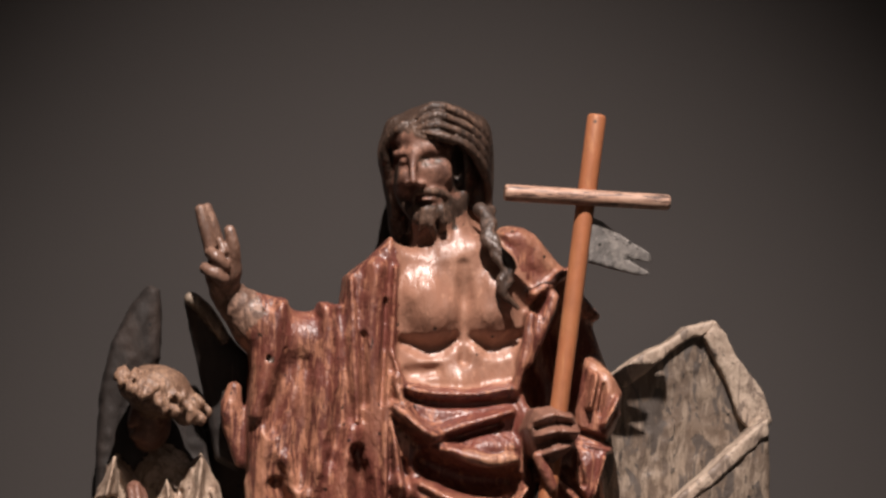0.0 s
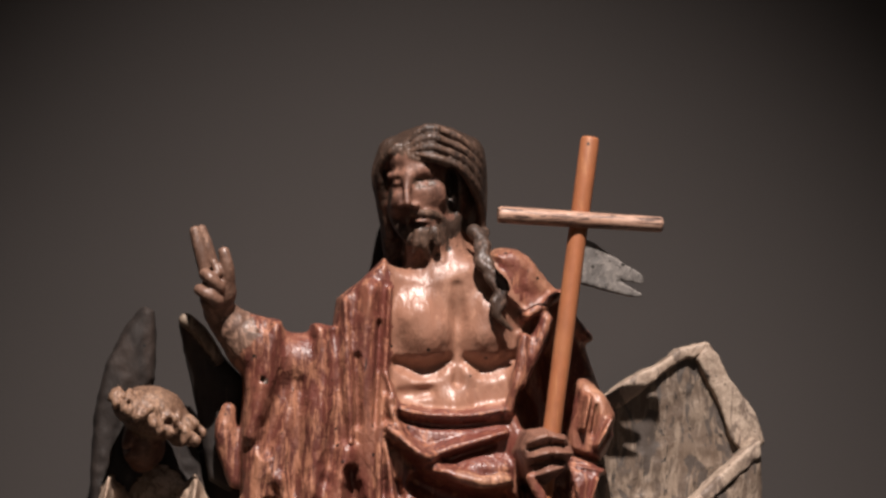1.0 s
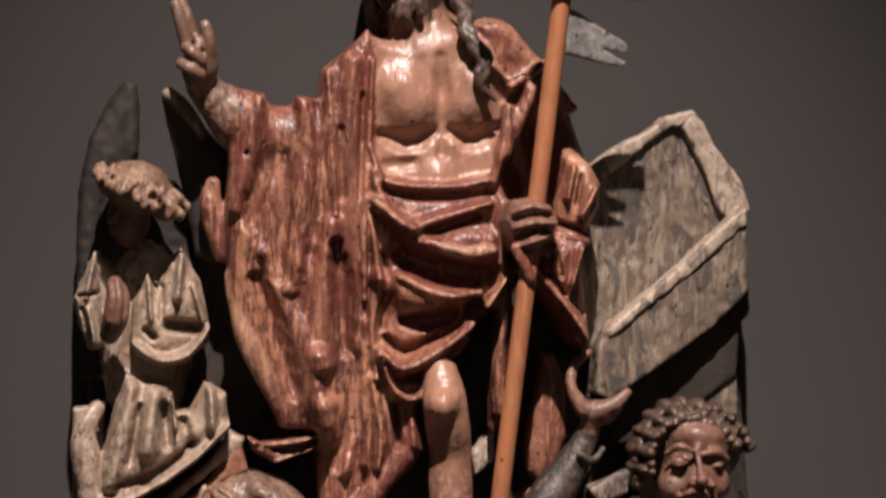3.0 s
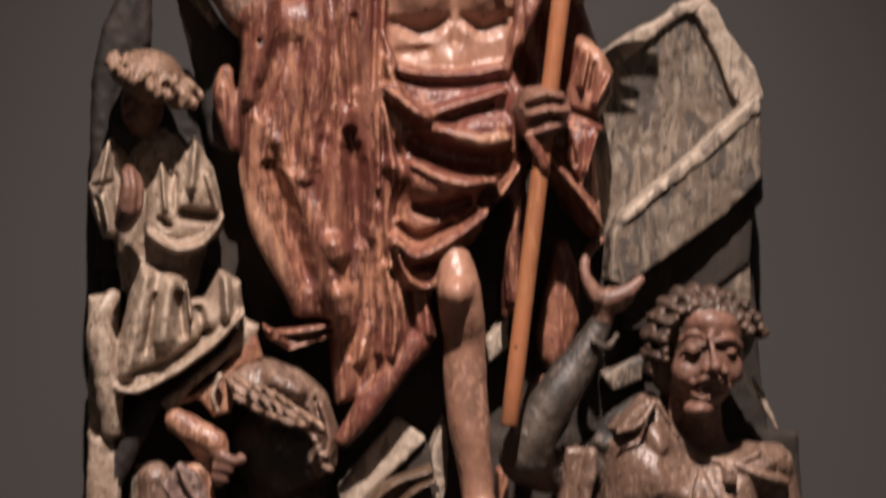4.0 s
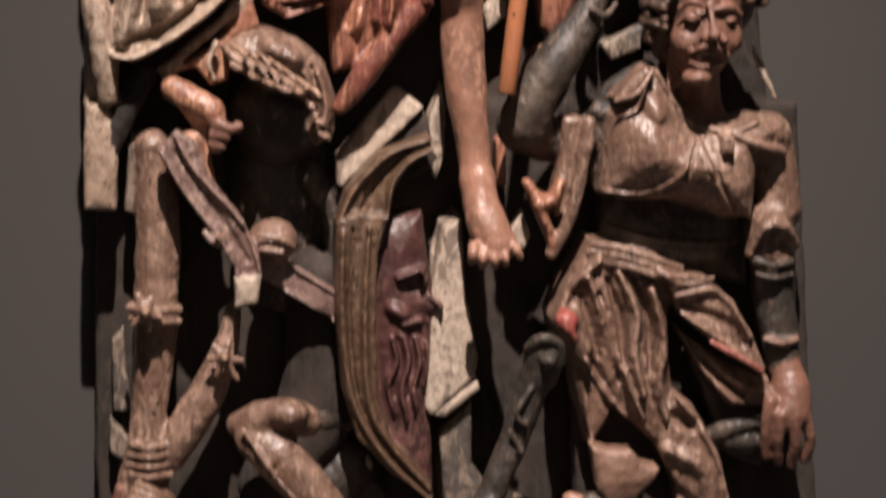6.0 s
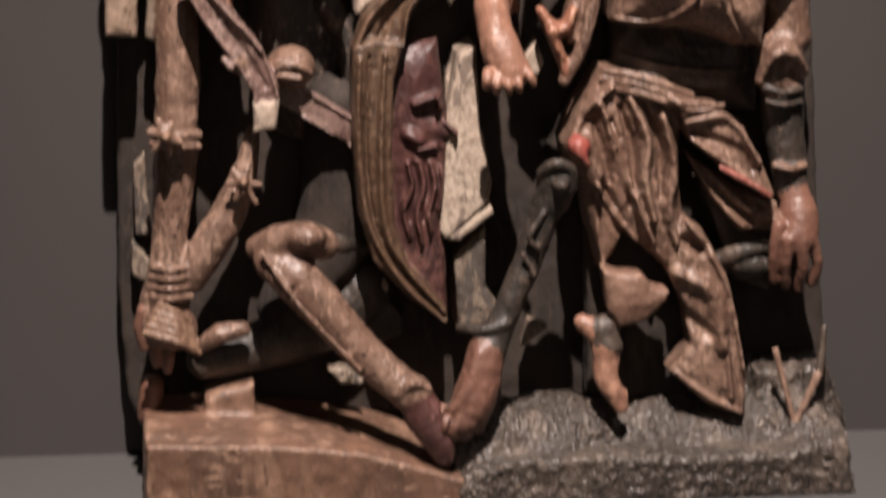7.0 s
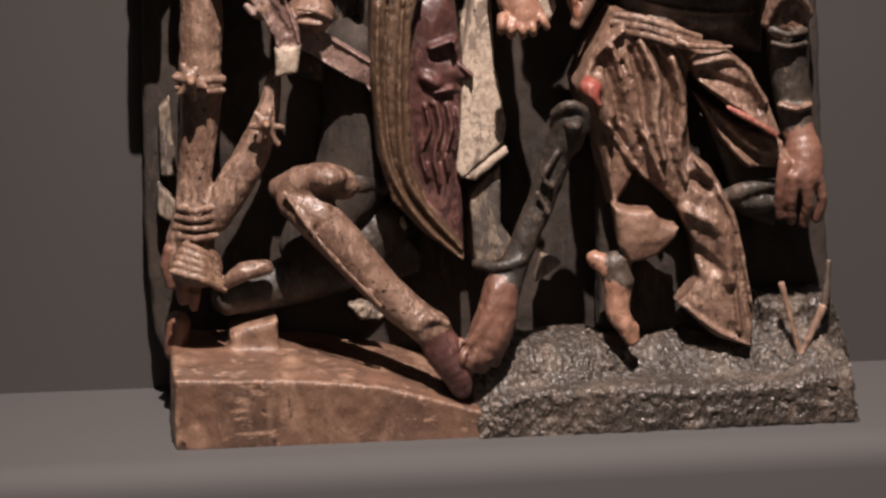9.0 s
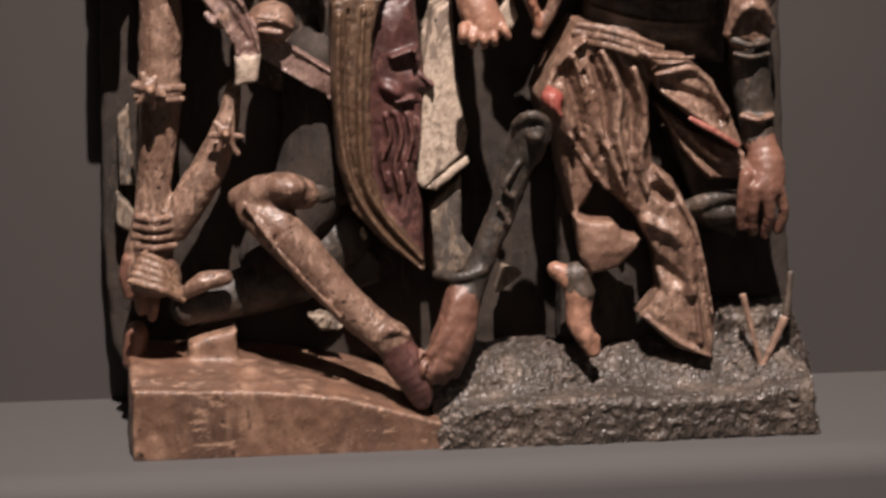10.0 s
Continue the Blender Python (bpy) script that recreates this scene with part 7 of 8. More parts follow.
sleeper.tube(HAIR, [(-0.2389, -0.078, 1.3362, 0.0009), (-0.2293, -0.078, 1.3332, 0.0009)], k=0.002, cut=True)
sleeper.ball(FAIR, (-0.2179, -0.062, 1.3257), (0.0085, 0.014, 0.0045), -25, k=0.003)
sleeper.tube(HAIR, [(-0.2232, -0.078, 1.3292, 0.0009), (-0.2136, -0.078, 1.3262, 0.0009)], k=0.002, cut=True)
sleeper.ball(LEATHER, (-0.2032, -0.062, 1.3197), (0.0085, 0.014, 0.0046), -25, k=0.003)
sleeper.tube(HAIR, [(-0.2085, -0.078, 1.3233, 0.0009), (-0.199, -0.078, 1.3203, 0.0009)], k=0.002, cut=True)
sleeper.ball(FAIR, (-0.1884, -0.062, 1.3172), (0.0085, 0.014, 0.0046), -25, k=0.003)
sleeper.tube(HAIR, [(-0.1939, -0.078, 1.3208, 0.0009), (-0.1843, -0.078, 1.3178, 0.0009)], k=0.002, cut=True)
sleeper.ball(LEATHER, (-0.1746, -0.058, 1.3017), (0.0086, 0.014, 0.0046), -25, k=0.003)
sleeper.tube(HAIR, [(-0.1804, -0.078, 1.3058, 0.0009), (-0.1708, -0.078, 1.3028, 0.0009)], k=0.002, cut=True)
sleeper.ball(LEATHER, (-0.1667, -0.058, 1.2854), (0.0086, 0.014, 0.0046), -25, k=0.003)
sleeper.tube(HAIR, [(-0.1726, -0.078, 1.2897, 0.0009), (-0.1629, -0.078, 1.2867, 0.0009)], k=0.002, cut=True)
sleeper.ball(LEATHER, (-0.1622, -0.058, 1.2715), (0.0086, 0.014, 0.0046), -25, k=0.003)
sleeper.tube(HAIR, [(-0.1681, -0.078, 1.2759, 0.0009), (-0.1585, -0.078, 1.2729, 0.0009)], k=0.002, cut=True)
sleeper.tube(FAIR, [(-0.255, -0.064, 1.3652, 0.0023), (-0.2475, -0.074, 1.3614, 0.0028), (-0.2421, -0.078, 1.3549, 0.0023)], k=0.003)
sleeper.tube(HAIR, [(-0.2507, -0.07, 1.3668, 0.0009), (-0.2433, -0.082, 1.3621, 0.0009), (-0.2389, -0.084, 1.3566, 0.0009)], k=0.003, cut=True)
sleeper.tube(FAIR, [(-0.2426, -0.064, 1.3599, 0.0023), (-0.2352, -0.074, 1.3562, 0.0028), (-0.2297, -0.078, 1.3497, 0.0023)], k=0.003)
sleeper.tube(HAIR, [(-0.2383, -0.07, 1.3615, 0.0009), (-0.231, -0.082, 1.3569, 0.0009), (-0.2266, -0.084, 1.3513, 0.0009)], k=0.003, cut=True)
sleeper.tube(FAIR, [(-0.2302, -0.064, 1.3546, 0.0023), (-0.2228, -0.074, 1.3509, 0.0028), (-0.2174, -0.078, 1.3444, 0.0023)], k=0.003)
sleeper.tube(HAIR, [(-0.226, -0.07, 1.3562, 0.0009), (-0.2186, -0.082, 1.3516, 0.0009), (-0.2143, -0.084, 1.3461, 0.0009)], k=0.003, cut=True)
sleeper.tube(FAIR, [(-0.2178, -0.064, 1.3493, 0.0023), (-0.2104, -0.074, 1.3456, 0.0028), (-0.205, -0.078, 1.3391, 0.0023)], k=0.003)
sleeper.tube(HAIR, [(-0.2136, -0.07, 1.3509, 0.0009), (-0.2063, -0.082, 1.3463, 0.0009), (-0.2019, -0.084, 1.3408, 0.0009)], k=0.003, cut=True)
sleeper.tube(FAIR, [(-0.2054, -0.064, 1.3406, 0.0023), (-0.198, -0.074, 1.3369, 0.0028), (-0.1927, -0.078, 1.3304, 0.0023)], k=0.003)
sleeper.tube(HAIR, [(-0.2012, -0.07, 1.3422, 0.0009), (-0.194, -0.082, 1.3377, 0.0009), (-0.1896, -0.084, 1.3321, 0.0009)], k=0.003, cut=True)
sleeper.tube(FAIR, [(-0.193, -0.064, 1.3318, 0.0023), (-0.1856, -0.074, 1.3282, 0.0028), (-0.1803, -0.078, 1.3217, 0.0023)], k=0.003)
sleeper.tube(HAIR, [(-0.1888, -0.07, 1.3335, 0.0009), (-0.1816, -0.082, 1.329, 0.0009), (-0.1772, -0.084, 1.3234, 0.0009)], k=0.003, cut=True)
sleeper.tube(FAIR, [(-0.1805, -0.064, 1.323, 0.0023), (-0.1732, -0.074, 1.3194, 0.0028), (-0.1679, -0.078, 1.313, 0.0023)], k=0.003)
sleeper.tube(HAIR, [(-0.1763, -0.07, 1.3248, 0.0009), (-0.1692, -0.082, 1.3203, 0.0009), (-0.1649, -0.084, 1.3147, 0.0009)], k=0.003, cut=True)
sleeper.ball(HAIR, (-0.2271, -0.07, 1.3517), (0.0023, 0.02, 0.002), 0, k=0.002, cut=True)
sleeper.ball(HAIR, (-0.2113, -0.07, 1.3492), (0.0023, 0.02, 0.002), 0, k=0.002, cut=True)
sleeper.ball(HAIR, (-0.2033, -0.07, 1.3571), (0.0023, 0.02, 0.002), 0, k=0.002, cut=True)
sleeper.ball(FLESH, (-0.2501, -0.046, 1.2796), (0.0046, 0.01, 0.0063), 0, k=0.004)
sleeper.tube(LEATHER, [(-0.2708, -0.04, 1.3011, 0.0052), (-0.2667, -0.046, 1.2787, 0.0069), (-0.2713, -0.04, 1.2573, 0.0052)])
sleeper.ball(IRON, (-0.2055, 0.022, 1.287), (0.0412, 0.036, 0.0353), 0, k=0.008)
sleeper.tube(IRON, [(-0.2039, 0.062, 1.2341, 0.0568), (-0.1984, 0.062, 1.1675, 0.0599), (-0.1929, 0.06, 1.1193, 0.054)], k=0.01, deep=0.7)
sleeper.tube(IRON, [(-0.1707, 0.02, 1.2213, 0.0147), (-0.1534, 0.018, 1.1856, 0.013), (-0.148, 0.015, 1.1382, 0.0106)], k=0.008)
sleeper.tube(LINING, [(-0.3137, -0.025, 1.3174, 0.0126), (-0.294, -0.034, 1.3065, 0.0138), (-0.2744, -0.044, 1.2958, 0.0126)])
sleeper.plate(LINING, [(-0.3194, 1.3238), (-0.2995, 1.3235), (-0.2683, 1.2999), (-0.2657, 1.2709), (-0.2818, 1.2608), (-0.3055, 1.2947)], -0.03, 0.03, 0.005, bulge=0.008)
sleeper.tube(TANNED, [(-0.2718, -0.05, 1.285, 0.0068), (-0.2579, -0.058, 1.28, 0.0057), (-0.2483, -0.06, 1.2824, 0.0051)], k=0.004)
sleeper.tube(TANNED, [(-0.273, -0.05, 1.2736, 0.0063), (-0.2607, -0.056, 1.2712, 0.0051)], k=0.004)
sleeper.tube(TANNED, [(-0.2748, -0.048, 1.263, 0.0057), (-0.2652, -0.052, 1.261, 0.0046)], k=0.004)
sleeper.plate(LINING, [(-0.3115, 1.2723), (-0.28, 1.2776), (-0.2764, 1.2428), (-0.2666, 1.1904), (-0.278, 1.1964), (-0.2977, 1.2316), (-0.3231, 1.2494)], -0.035, 0.03, 0.005, bulge=0.006)

sleeper.ball(LEATHER, (-0.2146, -0.025, 1.1585), (0.0261, 0.03, 0.0232), 0)
sleeper.tube(LEATHER, [(-0.2303, -0.056, 1.1699, 0.0029), (-0.2105, -0.06, 1.1672, 0.0029), (-0.1959, -0.052, 1.1568, 0.0029)], k=0.004)
sleeper.tube(LEATHER, [(-0.2276, -0.056, 1.1553, 0.0029), (-0.2078, -0.06, 1.1527, 0.0029)], k=0.004)
sleeper.drape(BAND, [(-0.3301, 1.2565), (-0.3125, 1.2792), (-0.2946, 1.2685), (-0.2806, 1.2326), (-0.2448, 1.1854), (-0.2283, 1.1441), (-0.2275, 1.1235), (-0.2518, 1.1211), (-0.2549, 1.1389), (-0.2705, 1.165), (-0.284, 1.1816), (-0.3072, 1.2157)], -0.058, 0.022, 0.004, [
    (0.006, 0.0041, [(-0.3138, 1.2757), (-0.2941, 1.2386), (-0.2449, 1.1819), (-0.2296, 1.1324)]),
    (0.006, 0.0041, [(-0.3278, 1.2576), (-0.3038, 1.2145), (-0.2694, 1.1649), (-0.2528, 1.1294)]),
    (-0.004, 0.0082, [(-0.312, 1.2562), (-0.2789, 1.2036), (-0.2427, 1.1444)])], (0, 0), k=0.003, bulge=0)
sleeper.plate(PALE, [(-0.2553, 1.1267), (-0.2275, 1.1307), (-0.2315, 1.099), (-0.2547, 1.0972)], -0.062, 0.024, 0.004, (0, 0), k=0.003, bulge=0.003)
sleeper.drape(BAND, [(-0.2374, 1.1689), (-0.2248, 1.1544), (-0.1483, 1.1051), (-0.1487, 1.0668), (-0.158, 1.0791), (-0.2277, 1.1225)], -0.036, 0.022, 0.004, [
    (0.006, 0.0041, [(-0.2272, 1.1545), (-0.1867, 1.1287), (-0.1483, 1.1028)]),
    (0.006, 0.0041, [(-0.2289, 1.1237), (-0.1872, 1.0953), (-0.1522, 1.0741)])], (0, 0), k=0.003, bulge=0)
sleeper.tube(BAND, [(-0.2842, -0.06, 1.1738, 0.004), (-0.2776, -0.066, 1.1664, 0.004)], k=0.003)
sleeper.ball(LEATHER, (-0.2712, -0.044, 1.17), (0.012, 0.018, 0.0132), 0, k=0.005)
sleeper.tube(LEATHER, [(-0.3359, 0, 1.255, 0.0187), (-0.3326, -0.002, 1.2022, 0.0223), (-0.3329, -0.004, 1.1432, 0.0235), (-0.3359, -0.006, 1.0958, 0.0236)])
sleeper.plate(STONE, [(-0.3607, 1.2561), (-0.3356, 1.2662), (-0.3258, 1.266), (-0.3276, 1.2379), (-0.3522, 1.1853), (-0.3661, 1.1886)], -0.005, 0.03, 0.004)
sleeper.tube(LEATHER, [(-0.3346, -0.006, 1.0777, 0.0236), (-0.3386, -0.008, 1.036, 0.0213), (-0.3446, -0.01, 0.988, 0.019), (-0.3494, -0.014, 0.9402, 0.0196)])
sleeper.tube(LEATHER, [(-0.3603, -0.034, 1.0945, 0.0052), (-0.3372, -0.046, 1.0927, 0.0052), (-0.3129, -0.034, 1.091, 0.0053)], k=0.003)
sleeper.tube(LEATHER, [(-0.3607, -0.034, 1.0826, 0.0041), (-0.3376, -0.046, 1.0797, 0.0041), (-0.3131, -0.034, 1.0791, 0.0041)], k=0.003)
sleeper.tube(LEATHER, [(-0.346, -0.056, 1.0935, 0.0048), (-0.3625, -0.052, 1.0981, 0.0036)], k=0.003)
sleeper.tube(LEATHER, [(-0.346, -0.056, 1.0935, 0.0048), (-0.3595, -0.052, 1.0796, 0.0036)], k=0.003)
sleeper.tube(LEATHER, [(-0.346, -0.056, 1.0935, 0.0048), (-0.3441, -0.052, 1.0743, 0.0036)], k=0.003)
sleeper.tube(LEATHER, [(-0.346, -0.056, 1.0935, 0.0048), (-0.3318, -0.052, 1.0863, 0.0036)], k=0.003)
sleeper.tube(LEATHER, [(-0.346, -0.056, 1.0935, 0.0048), (-0.3408, -0.052, 1.1061, 0.0036)], k=0.003)
sleeper.tube(LEATHER, [(-0.346, -0.056, 1.0935, 0.0048), (-0.3538, -0.052, 1.1101, 0.0036)], k=0.003)
sleeper.tube(LEATHER, [(-0.2667, -0.05, 1.0422, 0.0049), (-0.2824, -0.048, 1.041, 0.0036)], k=0.003)
sleeper.tube(LEATHER, [(-0.2667, -0.05, 1.0422, 0.0049), (-0.2755, -0.048, 1.0246, 0.0036)], k=0.003)
sleeper.tube(LEATHER, [(-0.2667, -0.05, 1.0422, 0.0049), (-0.2549, -0.048, 1.0203, 0.0037)], k=0.003)
sleeper.tube(LEATHER, [(-0.2667, -0.05, 1.0422, 0.0049), (-0.2497, -0.048, 1.0388, 0.0036)], k=0.003)
sleeper.tube(LEATHER, [(-0.2667, -0.05, 1.0422, 0.0049), (-0.2626, -0.048, 1.0565, 0.0036)], k=0.003)
sleeper.tube(LEATHER, [(-0.2667, -0.05, 1.0422, 0.0049), (-0.2772, -0.048, 1.0545, 0.0036)], k=0.003)
sleeper.ball(FAIR, (-0.346, -0.062, 1.0947), (0.0048, 0.008, 0.0048), 0, k=0.003)
sleeper.ball(FAIR, (-0.2669, -0.058, 1.0439), (0.0048, 0.008, 0.0048), 0, k=0.003)
sleeper.tube(LEATHER, [(-0.2555, -0.01, 1.0885, 0.0074), (-0.2625, -0.012, 1.0516, 0.0123), (-0.2803, -0.016, 1.0058, 0.0185), (-0.3029, -0.018, 0.9689, 0.0198), (-0.3253, -0.018, 0.9347, 0.0186)])
sleeper.tube(LEATHER, [(-0.3637, -0.03, 0.9484, 0.0043), (-0.3467, -0.05, 0.9497, 0.0043), (-0.3295, -0.032, 0.9478, 0.0043)], k=0.002)
sleeper.tube(LEATHER, [(-0.3664, -0.03, 0.9377, 0.0043), (-0.3471, -0.05, 0.939, 0.0043), (-0.3274, -0.032, 0.937, 0.0043)], k=0.002)
sleeper.tube(LEATHER, [(-0.3686, -0.03, 0.9276, 0.0043), (-0.3474, -0.05, 0.9289, 0.0043), (-0.3258, -0.032, 0.9267, 0.0043)], k=0.002)
sleeper.tube(LEATHER, [(-0.3696, -0.03, 0.9175, 0.0043), (-0.3477, -0.05, 0.9188, 0.0043), (-0.3255, -0.032, 0.9165, 0.0043)], k=0.002)
sleeper.tube(LEATHER, [(-0.3499, -0.014, 0.9344, 0.021), (-0.3525, -0.016, 0.9095, 0.026)])
sleeper.tube(FAIR, [(-0.3588, -0.05, 0.9122, 0.0037), (-0.3421, -0.057, 0.9059, 0.0037), (-0.3265, -0.046, 0.891, 0.0037)], k=0.002)
sleeper.tube(FAIR, [(-0.3627, -0.053, 0.9055, 0.0037), (-0.3417, -0.06, 0.8984, 0.0037), (-0.3243, -0.048, 0.8831, 0.0037)], k=0.002)
sleeper.tube(FAIR, [(-0.3666, -0.056, 0.8988, 0.0037), (-0.3414, -0.063, 0.891, 0.0037), (-0.3221, -0.05, 0.8753, 0.0037)], k=0.002)
sleeper.tube(FAIR, [(-0.3705, -0.059, 0.8922, 0.0037), (-0.3411, -0.066, 0.8836, 0.0037), (-0.3199, -0.052, 0.8675, 0.0037)], k=0.002)
sleeper.tube(FAIR, [(-0.3743, -0.062, 0.8855, 0.0037), (-0.3407, -0.069, 0.8761, 0.0037), (-0.3178, -0.054, 0.8597, 0.0037)], k=0.002)
sleeper.ball(LEATHER, (-0.3498, -0.024, 0.8826), (0.0322, 0.026, 0.026), -20)
sleeper.tube(TANNED, [(-0.3738, -0.028, 0.8993, 0.0086), (-0.3793, -0.028, 0.8815, 0.008), (-0.3763, -0.026, 0.8616, 0.0068)], k=0.004)
sleeper.tube(TANNED, [(-0.3646, -0.03, 0.8623, 0.0074), (-0.3634, -0.024, 0.8412, 0.0062)], k=0.004)
sleeper.tube(TANNED, [(-0.3495, -0.028, 0.8515, 0.0074), (-0.3513, -0.022, 0.8337, 0.0056)], k=0.004)
sleeper.tube(LEATHER, [(-0.3154, -0.03, 0.8605, 0.0074), (-0.2966, -0.036, 0.8744, 0.0105), (-0.2718, -0.034, 0.8781, 0.0087)])
sleeper.tube(IRON, [(-0.3123, -0.005, 0.8372, 0.0201), (-0.2551, 0.01, 0.8472, 0.0265), (-0.1903, 0.03, 0.8657, 0.035), (-0.138, 0.04, 0.9009, 0.0383)], k=0.01)
sleeper.tube(TANNED, [(-0.3693, 0, 0.8084, 0.0138), (-0.3735, 0, 0.7757, 0.0126)])
sleeper.tube(LEATHER, [(-0.2548, -0.046, 0.9697, 0.0122), (-0.234, -0.062, 0.9804, 0.017), (-0.2067, -0.066, 0.9836, 0.0183), (-0.1849, -0.056, 0.9743, 0.0171)], k=0.008)
sleeper.ball(LEATHER, (-0.2043, -0.078, 0.9895), (0.0206, 0.02, 0.0133), 0)
sleeper.tube(LEATHER, [(-0.2406, -0.064, 0.9591, 0.0183), (-0.214, -0.072, 0.9414, 0.0244), (-0.1782, -0.076, 0.9002, 0.0233), (-0.1422, -0.08, 0.8587, 0.0203), (-0.1092, -0.086, 0.8272, 0.0197), (-0.094, -0.088, 0.8176, 0.0197)], k=0.008)
sleeper.tube(LEATHER, [(-0.2362, -0.092, 0.9441, 0.003), (-0.2214, -0.102, 0.9616, 0.003), (-0.1969, -0.098, 0.9661, 0.003)], k=0.004, cut=True)
sleeper.tube(LEATHER, [(-0.2214, -0.092, 0.9311, 0.0024), (-0.2066, -0.104, 0.9523, 0.0024), (-0.1913, -0.1, 0.9508, 0.0024)], k=0.004, cut=True)
sleeper.tube(LEATHER, [(-0.2503, -0.084, 0.9737, 0.0024), (-0.2101, -0.102, 0.9177, 0.0024), (-0.1503, -0.102, 0.8494, 0.0024)], k=0.004)
sleeper.tube(LEATHER, [(-0.1122, -0.098, 0.8212, 0.0043), (-0.0959, -0.108, 0.8332, 0.0043), (-0.0779, -0.1, 0.8256, 0.0043)], k=0.003)
sleeper.tube(CRIMSON, [(-0.0909, -0.088, 0.8123, 0.0197), (-0.0791, -0.092, 0.7892, 0.021), (-0.0653, -0.096, 0.7672, 0.0173), (-0.0613, -0.098, 0.7495, 0.0111)], k=0.008)
sleeper.tube(IRON, [(-0.1652, 0.005, 0.9657, 0.0213), (-0.1389, 0.02, 0.9646, 0.0214)], k=0.008)
sleeper.weather(0.0007, 0.007, 51, 1.0)
sleeper.weather(0.0011, 0.02, 52, 1.0)
tagged(sleeper.finish("sleeping_soldier_statue"), "slumped sleeping soldier statue in tan armour with bow-tied arm straps", "statue", "soldiers")

shield = Carving((-0.1594, -0.0833, 0.8713), (-0.0269, 0.033, 1.2692), 0.002)
shield.plate(CRIMSON, [(-0.1092, 1.1801), (-0.0601, 1.1852), (-0.0529, 1.1294), (-0.0469, 1.0981), (-0.0495, 1.0605), (-0.0534, 1.01), (-0.05, 0.9267), (-0.0489, 0.8813), (-0.0865, 0.915), (-0.1174, 0.9674), (-0.1227, 1.0562), (-0.1182, 1.1309)], -0.022, 0.035, 0.008, bulge=0.01)

shield.drape(RIM, [(-0.1509, 1.1802), (-0.1287, 1.1903), (-0.0973, 1.1861), (-0.1081, 1.1463), (-0.111, 1.075), (-0.1082, 0.9907), (-0.0931, 0.9453), (-0.0539, 0.9012), (-0.0516, 0.8814), (-0.0957, 0.9136), (-0.131, 0.9526), (-0.1459, 1.0039), (-0.1531, 1.088)], -0.052, 0.045, 0.004, [
    (0.008, 0.0065, [(-0.144, 1.1707), (-0.1461, 1.0878), (-0.1365, 0.9976), (-0.1015, 0.9322), (-0.0552, 0.8865)]),
    (0.008, 0.0059, [(-0.1172, 1.176), (-0.1227, 1.0873), (-0.1188, 0.9911), (-0.0919, 0.9416), (-0.0551, 0.8975)]),
    (-0.006, 0.0035, [(-0.1335, 1.1734), (-0.1379, 1.0876), (-0.1306, 0.9944), (-0.0979, 0.9357), (-0.0576, 0.8915)])], (0, 0), k=0.004, bulge=0)
shield.drape(RIM, [(-0.1501, 1.1783), (-0.1404, 1.2099), (-0.1062, 1.2491), (-0.0536, 1.268), (-0.0489, 1.2516), (-0.0736, 1.2368), (-0.0889, 1.2136), (-0.0962, 1.1831), (-0.122, 1.1812)], -0.04, 0.035, 0.004, [
    (0.009, 0.0053, [(-0.1465, 1.1829), (-0.1286, 1.2179), (-0.0934, 1.2512), (-0.0524, 1.2639)]),
    (0.01, 0.0053, [(-0.0974, 1.1843), (-0.0924, 1.2183), (-0.0747, 1.2415), (-0.0501, 1.2539)]),
    (-0.009, 0.0089, [(-0.1219, 1.1907), (-0.1029, 1.2268), (-0.077, 1.2509)]),
    (0.008, 0.0047, [(-0.1477, 1.1806), (-0.122, 1.1836), (-0.0985, 1.1831)])], (0, 0), k=0.004, bulge=0)
shield.drape(CRIMSON, [(-0.1058, 1.162), (-0.0612, 1.1856), (-0.0579, 1.1359), (-0.0531, 1.117), (-0.0606, 1.106), (-0.0433, 1.0917), (-0.0352, 1.0864), (-0.0396, 1.079), (-0.0558, 1.0782), (-0.0522, 1.0668), (-0.0622, 1.0607), (-0.051, 1.0478), (-0.0538, 1.0097), (-0.0628, 0.9781), (-0.0781, 0.9567), (-0.098, 0.9792), (-0.1072, 1.0495), (-0.1126, 1.1124)], -0.024, 0.04, 0.004, [
    (0.01, 0.0076, [(-0.0865, 1.1204), (-0.058, 1.1284)]),
    (-0.016, 0.0088, [(-0.0829, 1.1091), (-0.0631, 1.106)]),
    (0.01, 0.0151, [(-0.0931, 1.0868), (-0.0807, 1.0802)]),
    (0.012, 0.0057, [(-0.0617, 1.126), (-0.0532, 1.1033), (-0.0408, 1.0866)]),
    (-0.008, 0.0038, [(-0.0746, 1.0636), (-0.0534, 1.0668)]),
    (0.008, 0.005, [(-0.082, 1.0702), (-0.0621, 1.0734)]),
    (0.009, 0.005, [(-0.0934, 1.0554), (-0.0887, 1.0299), (-0.0977, 1.0048), (-0.0905, 0.9726)]),
    (0.009, 0.005, [(-0.0809, 1.0575), (-0.0762, 1.0295), (-0.0839, 1.0043), (-0.078, 0.9657)]),
    (0.009, 0.005, [(-0.0685, 1.0546), (-0.0637, 1.0291), (-0.0714, 1.0039), (-0.0679, 0.9782)]),
    (0.009, 0.0044, [(-0.0573, 1.0505), (-0.0549, 1.0289), (-0.0601, 1.0036)]),
    (-0.007, 0.0038, [(-0.0872, 1.0552), (-0.0825, 1.0234), (-0.0903, 0.9918)]),
    (-0.007, 0.0038, [(-0.0735, 1.0548), (-0.07, 1.023), (-0.0765, 0.9913)])], (0, 0), k=0.006, bulge=0.012)
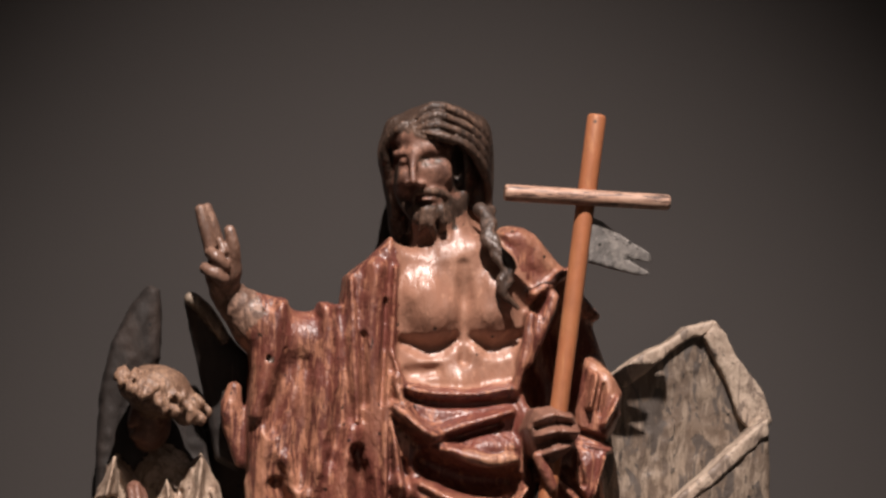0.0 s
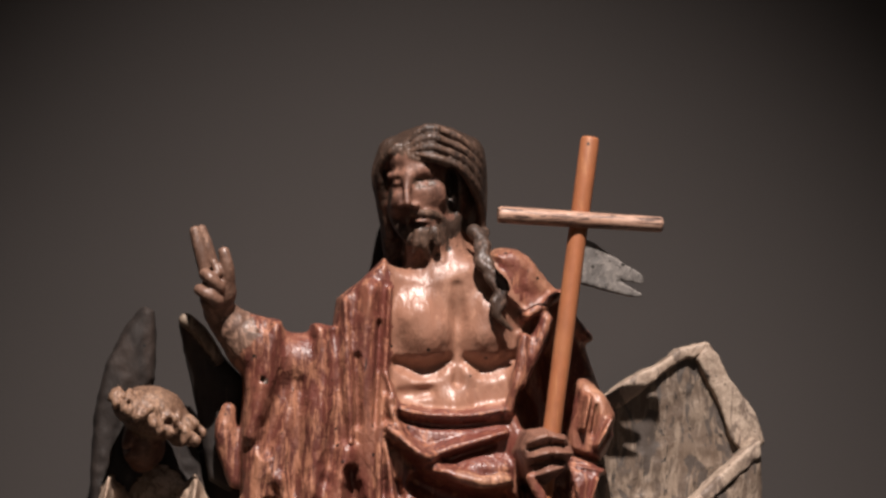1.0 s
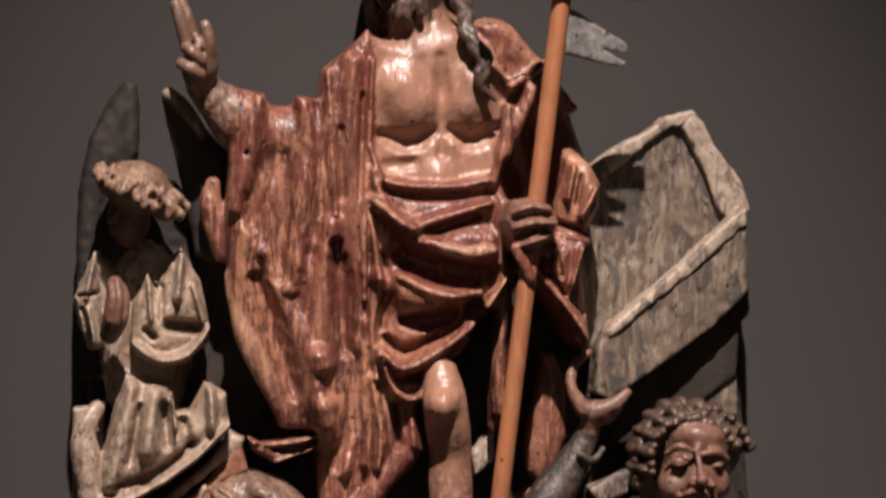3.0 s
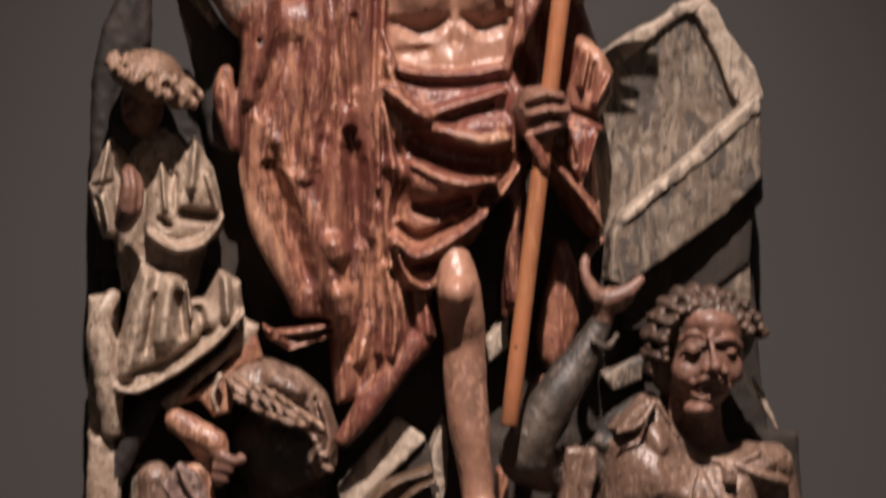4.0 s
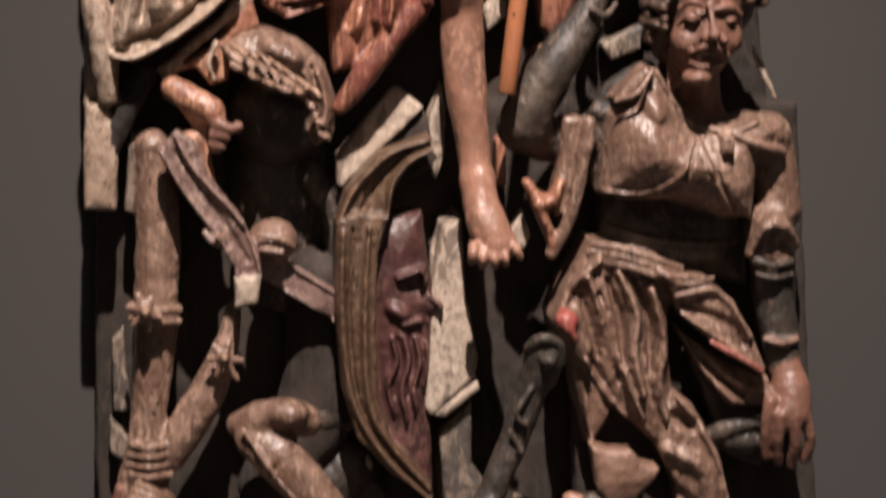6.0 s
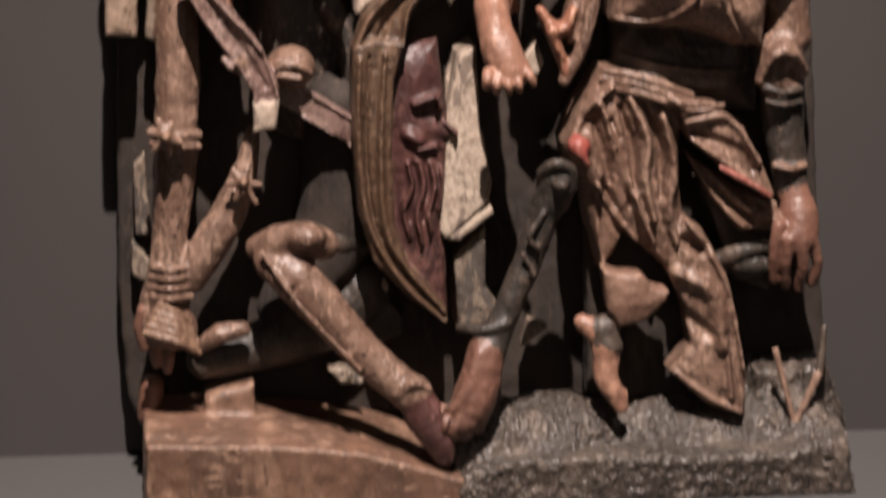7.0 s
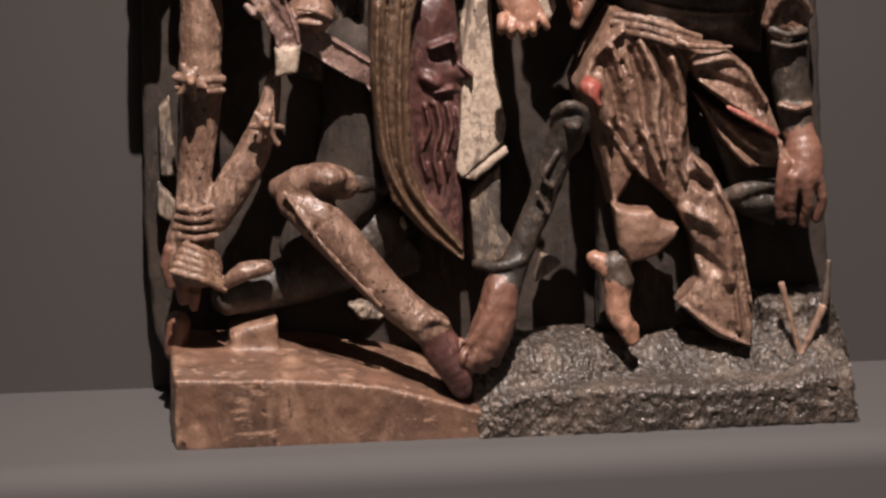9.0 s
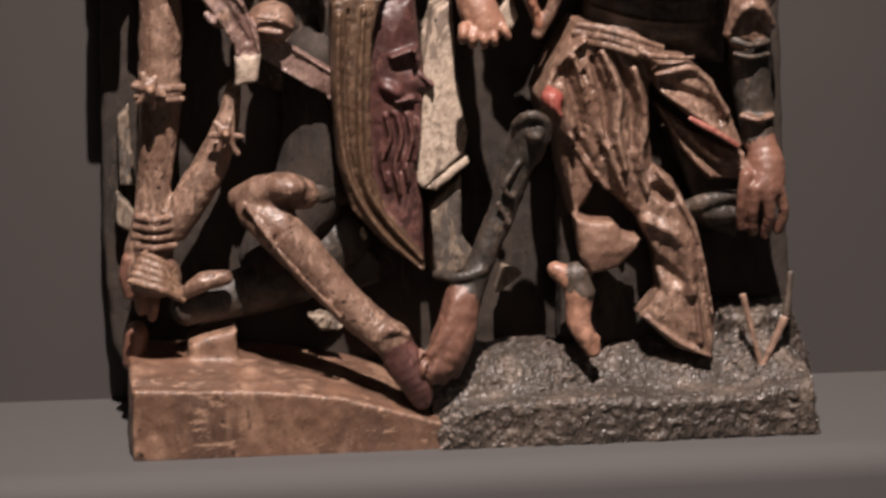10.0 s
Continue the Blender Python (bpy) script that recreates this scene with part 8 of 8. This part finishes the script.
shield.weather(0.0007, 0.007, 61, 1.0)
tagged(shield.finish("shield"), "curved tan-rimmed shield with crimson bearded mask in relief", "shield")


def rod(name, a, b, r0, r1, material, parent=None, sides=20):
    """A round bar with softened ends, a touch uneven along its length."""
    a, b = Vector(a), Vector(b)
    axis = (b - a).normalized()
    side = axis.orthogonal().normalized()
    other = axis.cross(side)
    bm = bmesh.new()
    rings, long = [], (b - a).length
    stops = [(0, 0.86), (0.003, 1.0)] + [(long * i / 12, 1.0) for i in range(1, 12)] + [(long - 0.003, 1.0), (long, 0.86)]
    for s, f in stops:
        p = a + axis * s
        r = (r0 + (r1 - r0) * s / long) * f * (1 + 0.04 * noise.noise(p * 14))
        rings.append([bm.verts.new(p + r * (math.cos(q) * side + math.sin(q) * other)) for q in [2 * math.pi * k / sides for k in range(sides)]])
    for lo, hi in zip(rings[:-1], rings[1:]):
        for k in range(sides):
            bm.faces.new((lo[k], lo[(k + 1) % sides], hi[(k + 1) % sides], hi[k])).smooth = True
    bm.faces.new(rings[0][::-1])
    bm.faces.new(rings[-1])
    bmesh.ops.recalc_face_normals(bm, faces=bm.faces)
    return mesh_object(name, bm, material, parent)


cross_staff = tagged(new("cross_staff"), "slender orange wooden cross staff with a pale worn crossbar", "cross")
rod("upright", (0.0999, -0.088, 1.9522), (0.0194, -0.088, 1.3139), 0.0097, 0.0091, STAFF, cross_staff)
bar = rod("crossbar", (0.0041, -0.098, 1.87), (0.1727, -0.098, 1.8634), 0.0086, 0.0080, BARWOOD, cross_staff)
bar["label"] = "pale crossbar with flaked dark paint"

pennant = Carving((0.0814, -0.0999, 1.779), (0.1764, -0.0621, 1.8587), 0.002)
pennant.plate(METAL, [(0.0936, 1.8487), (0.1052, 1.8444), (0.1343, 1.826), (0.1664, 1.8093), (0.1647, 1.8024), (0.1449, 1.8049), (0.1286, 1.8086), (0.1449, 1.8003), (0.1595, 1.7937), (0.1548, 1.789), (0.1286, 1.7931), (0.0914, 1.8027)], -0.084, 0.006, 0.002, (0.1575, 0))
pennant.weather(0.0005, 0.008, 71, 1.0)
flag = pennant.finish("pennant")
flag.parent = cross_staff
flag["label"] = "grey forked tin pennant"
bow = tagged(new("broken_bow"), "thin broken wooden bow resting on the rock", "bow")
rod("bow_limb", (0.3049, -0.055, 0.8452), (0.3263, -0.068, 0.761), 0.0038, 0.0032, LEATHER, bow, 10)
rod("bow_limb", (0.3263, -0.068, 0.761), (0.3543, -0.058, 0.8179), 0.0032, 0.0051, LEATHER, bow, 10)
rod("bow_limb", (0.3543, -0.058, 0.8166), (0.361, -0.048, 0.8676), 0.0051, 0.0032, IRON, bow, 10)
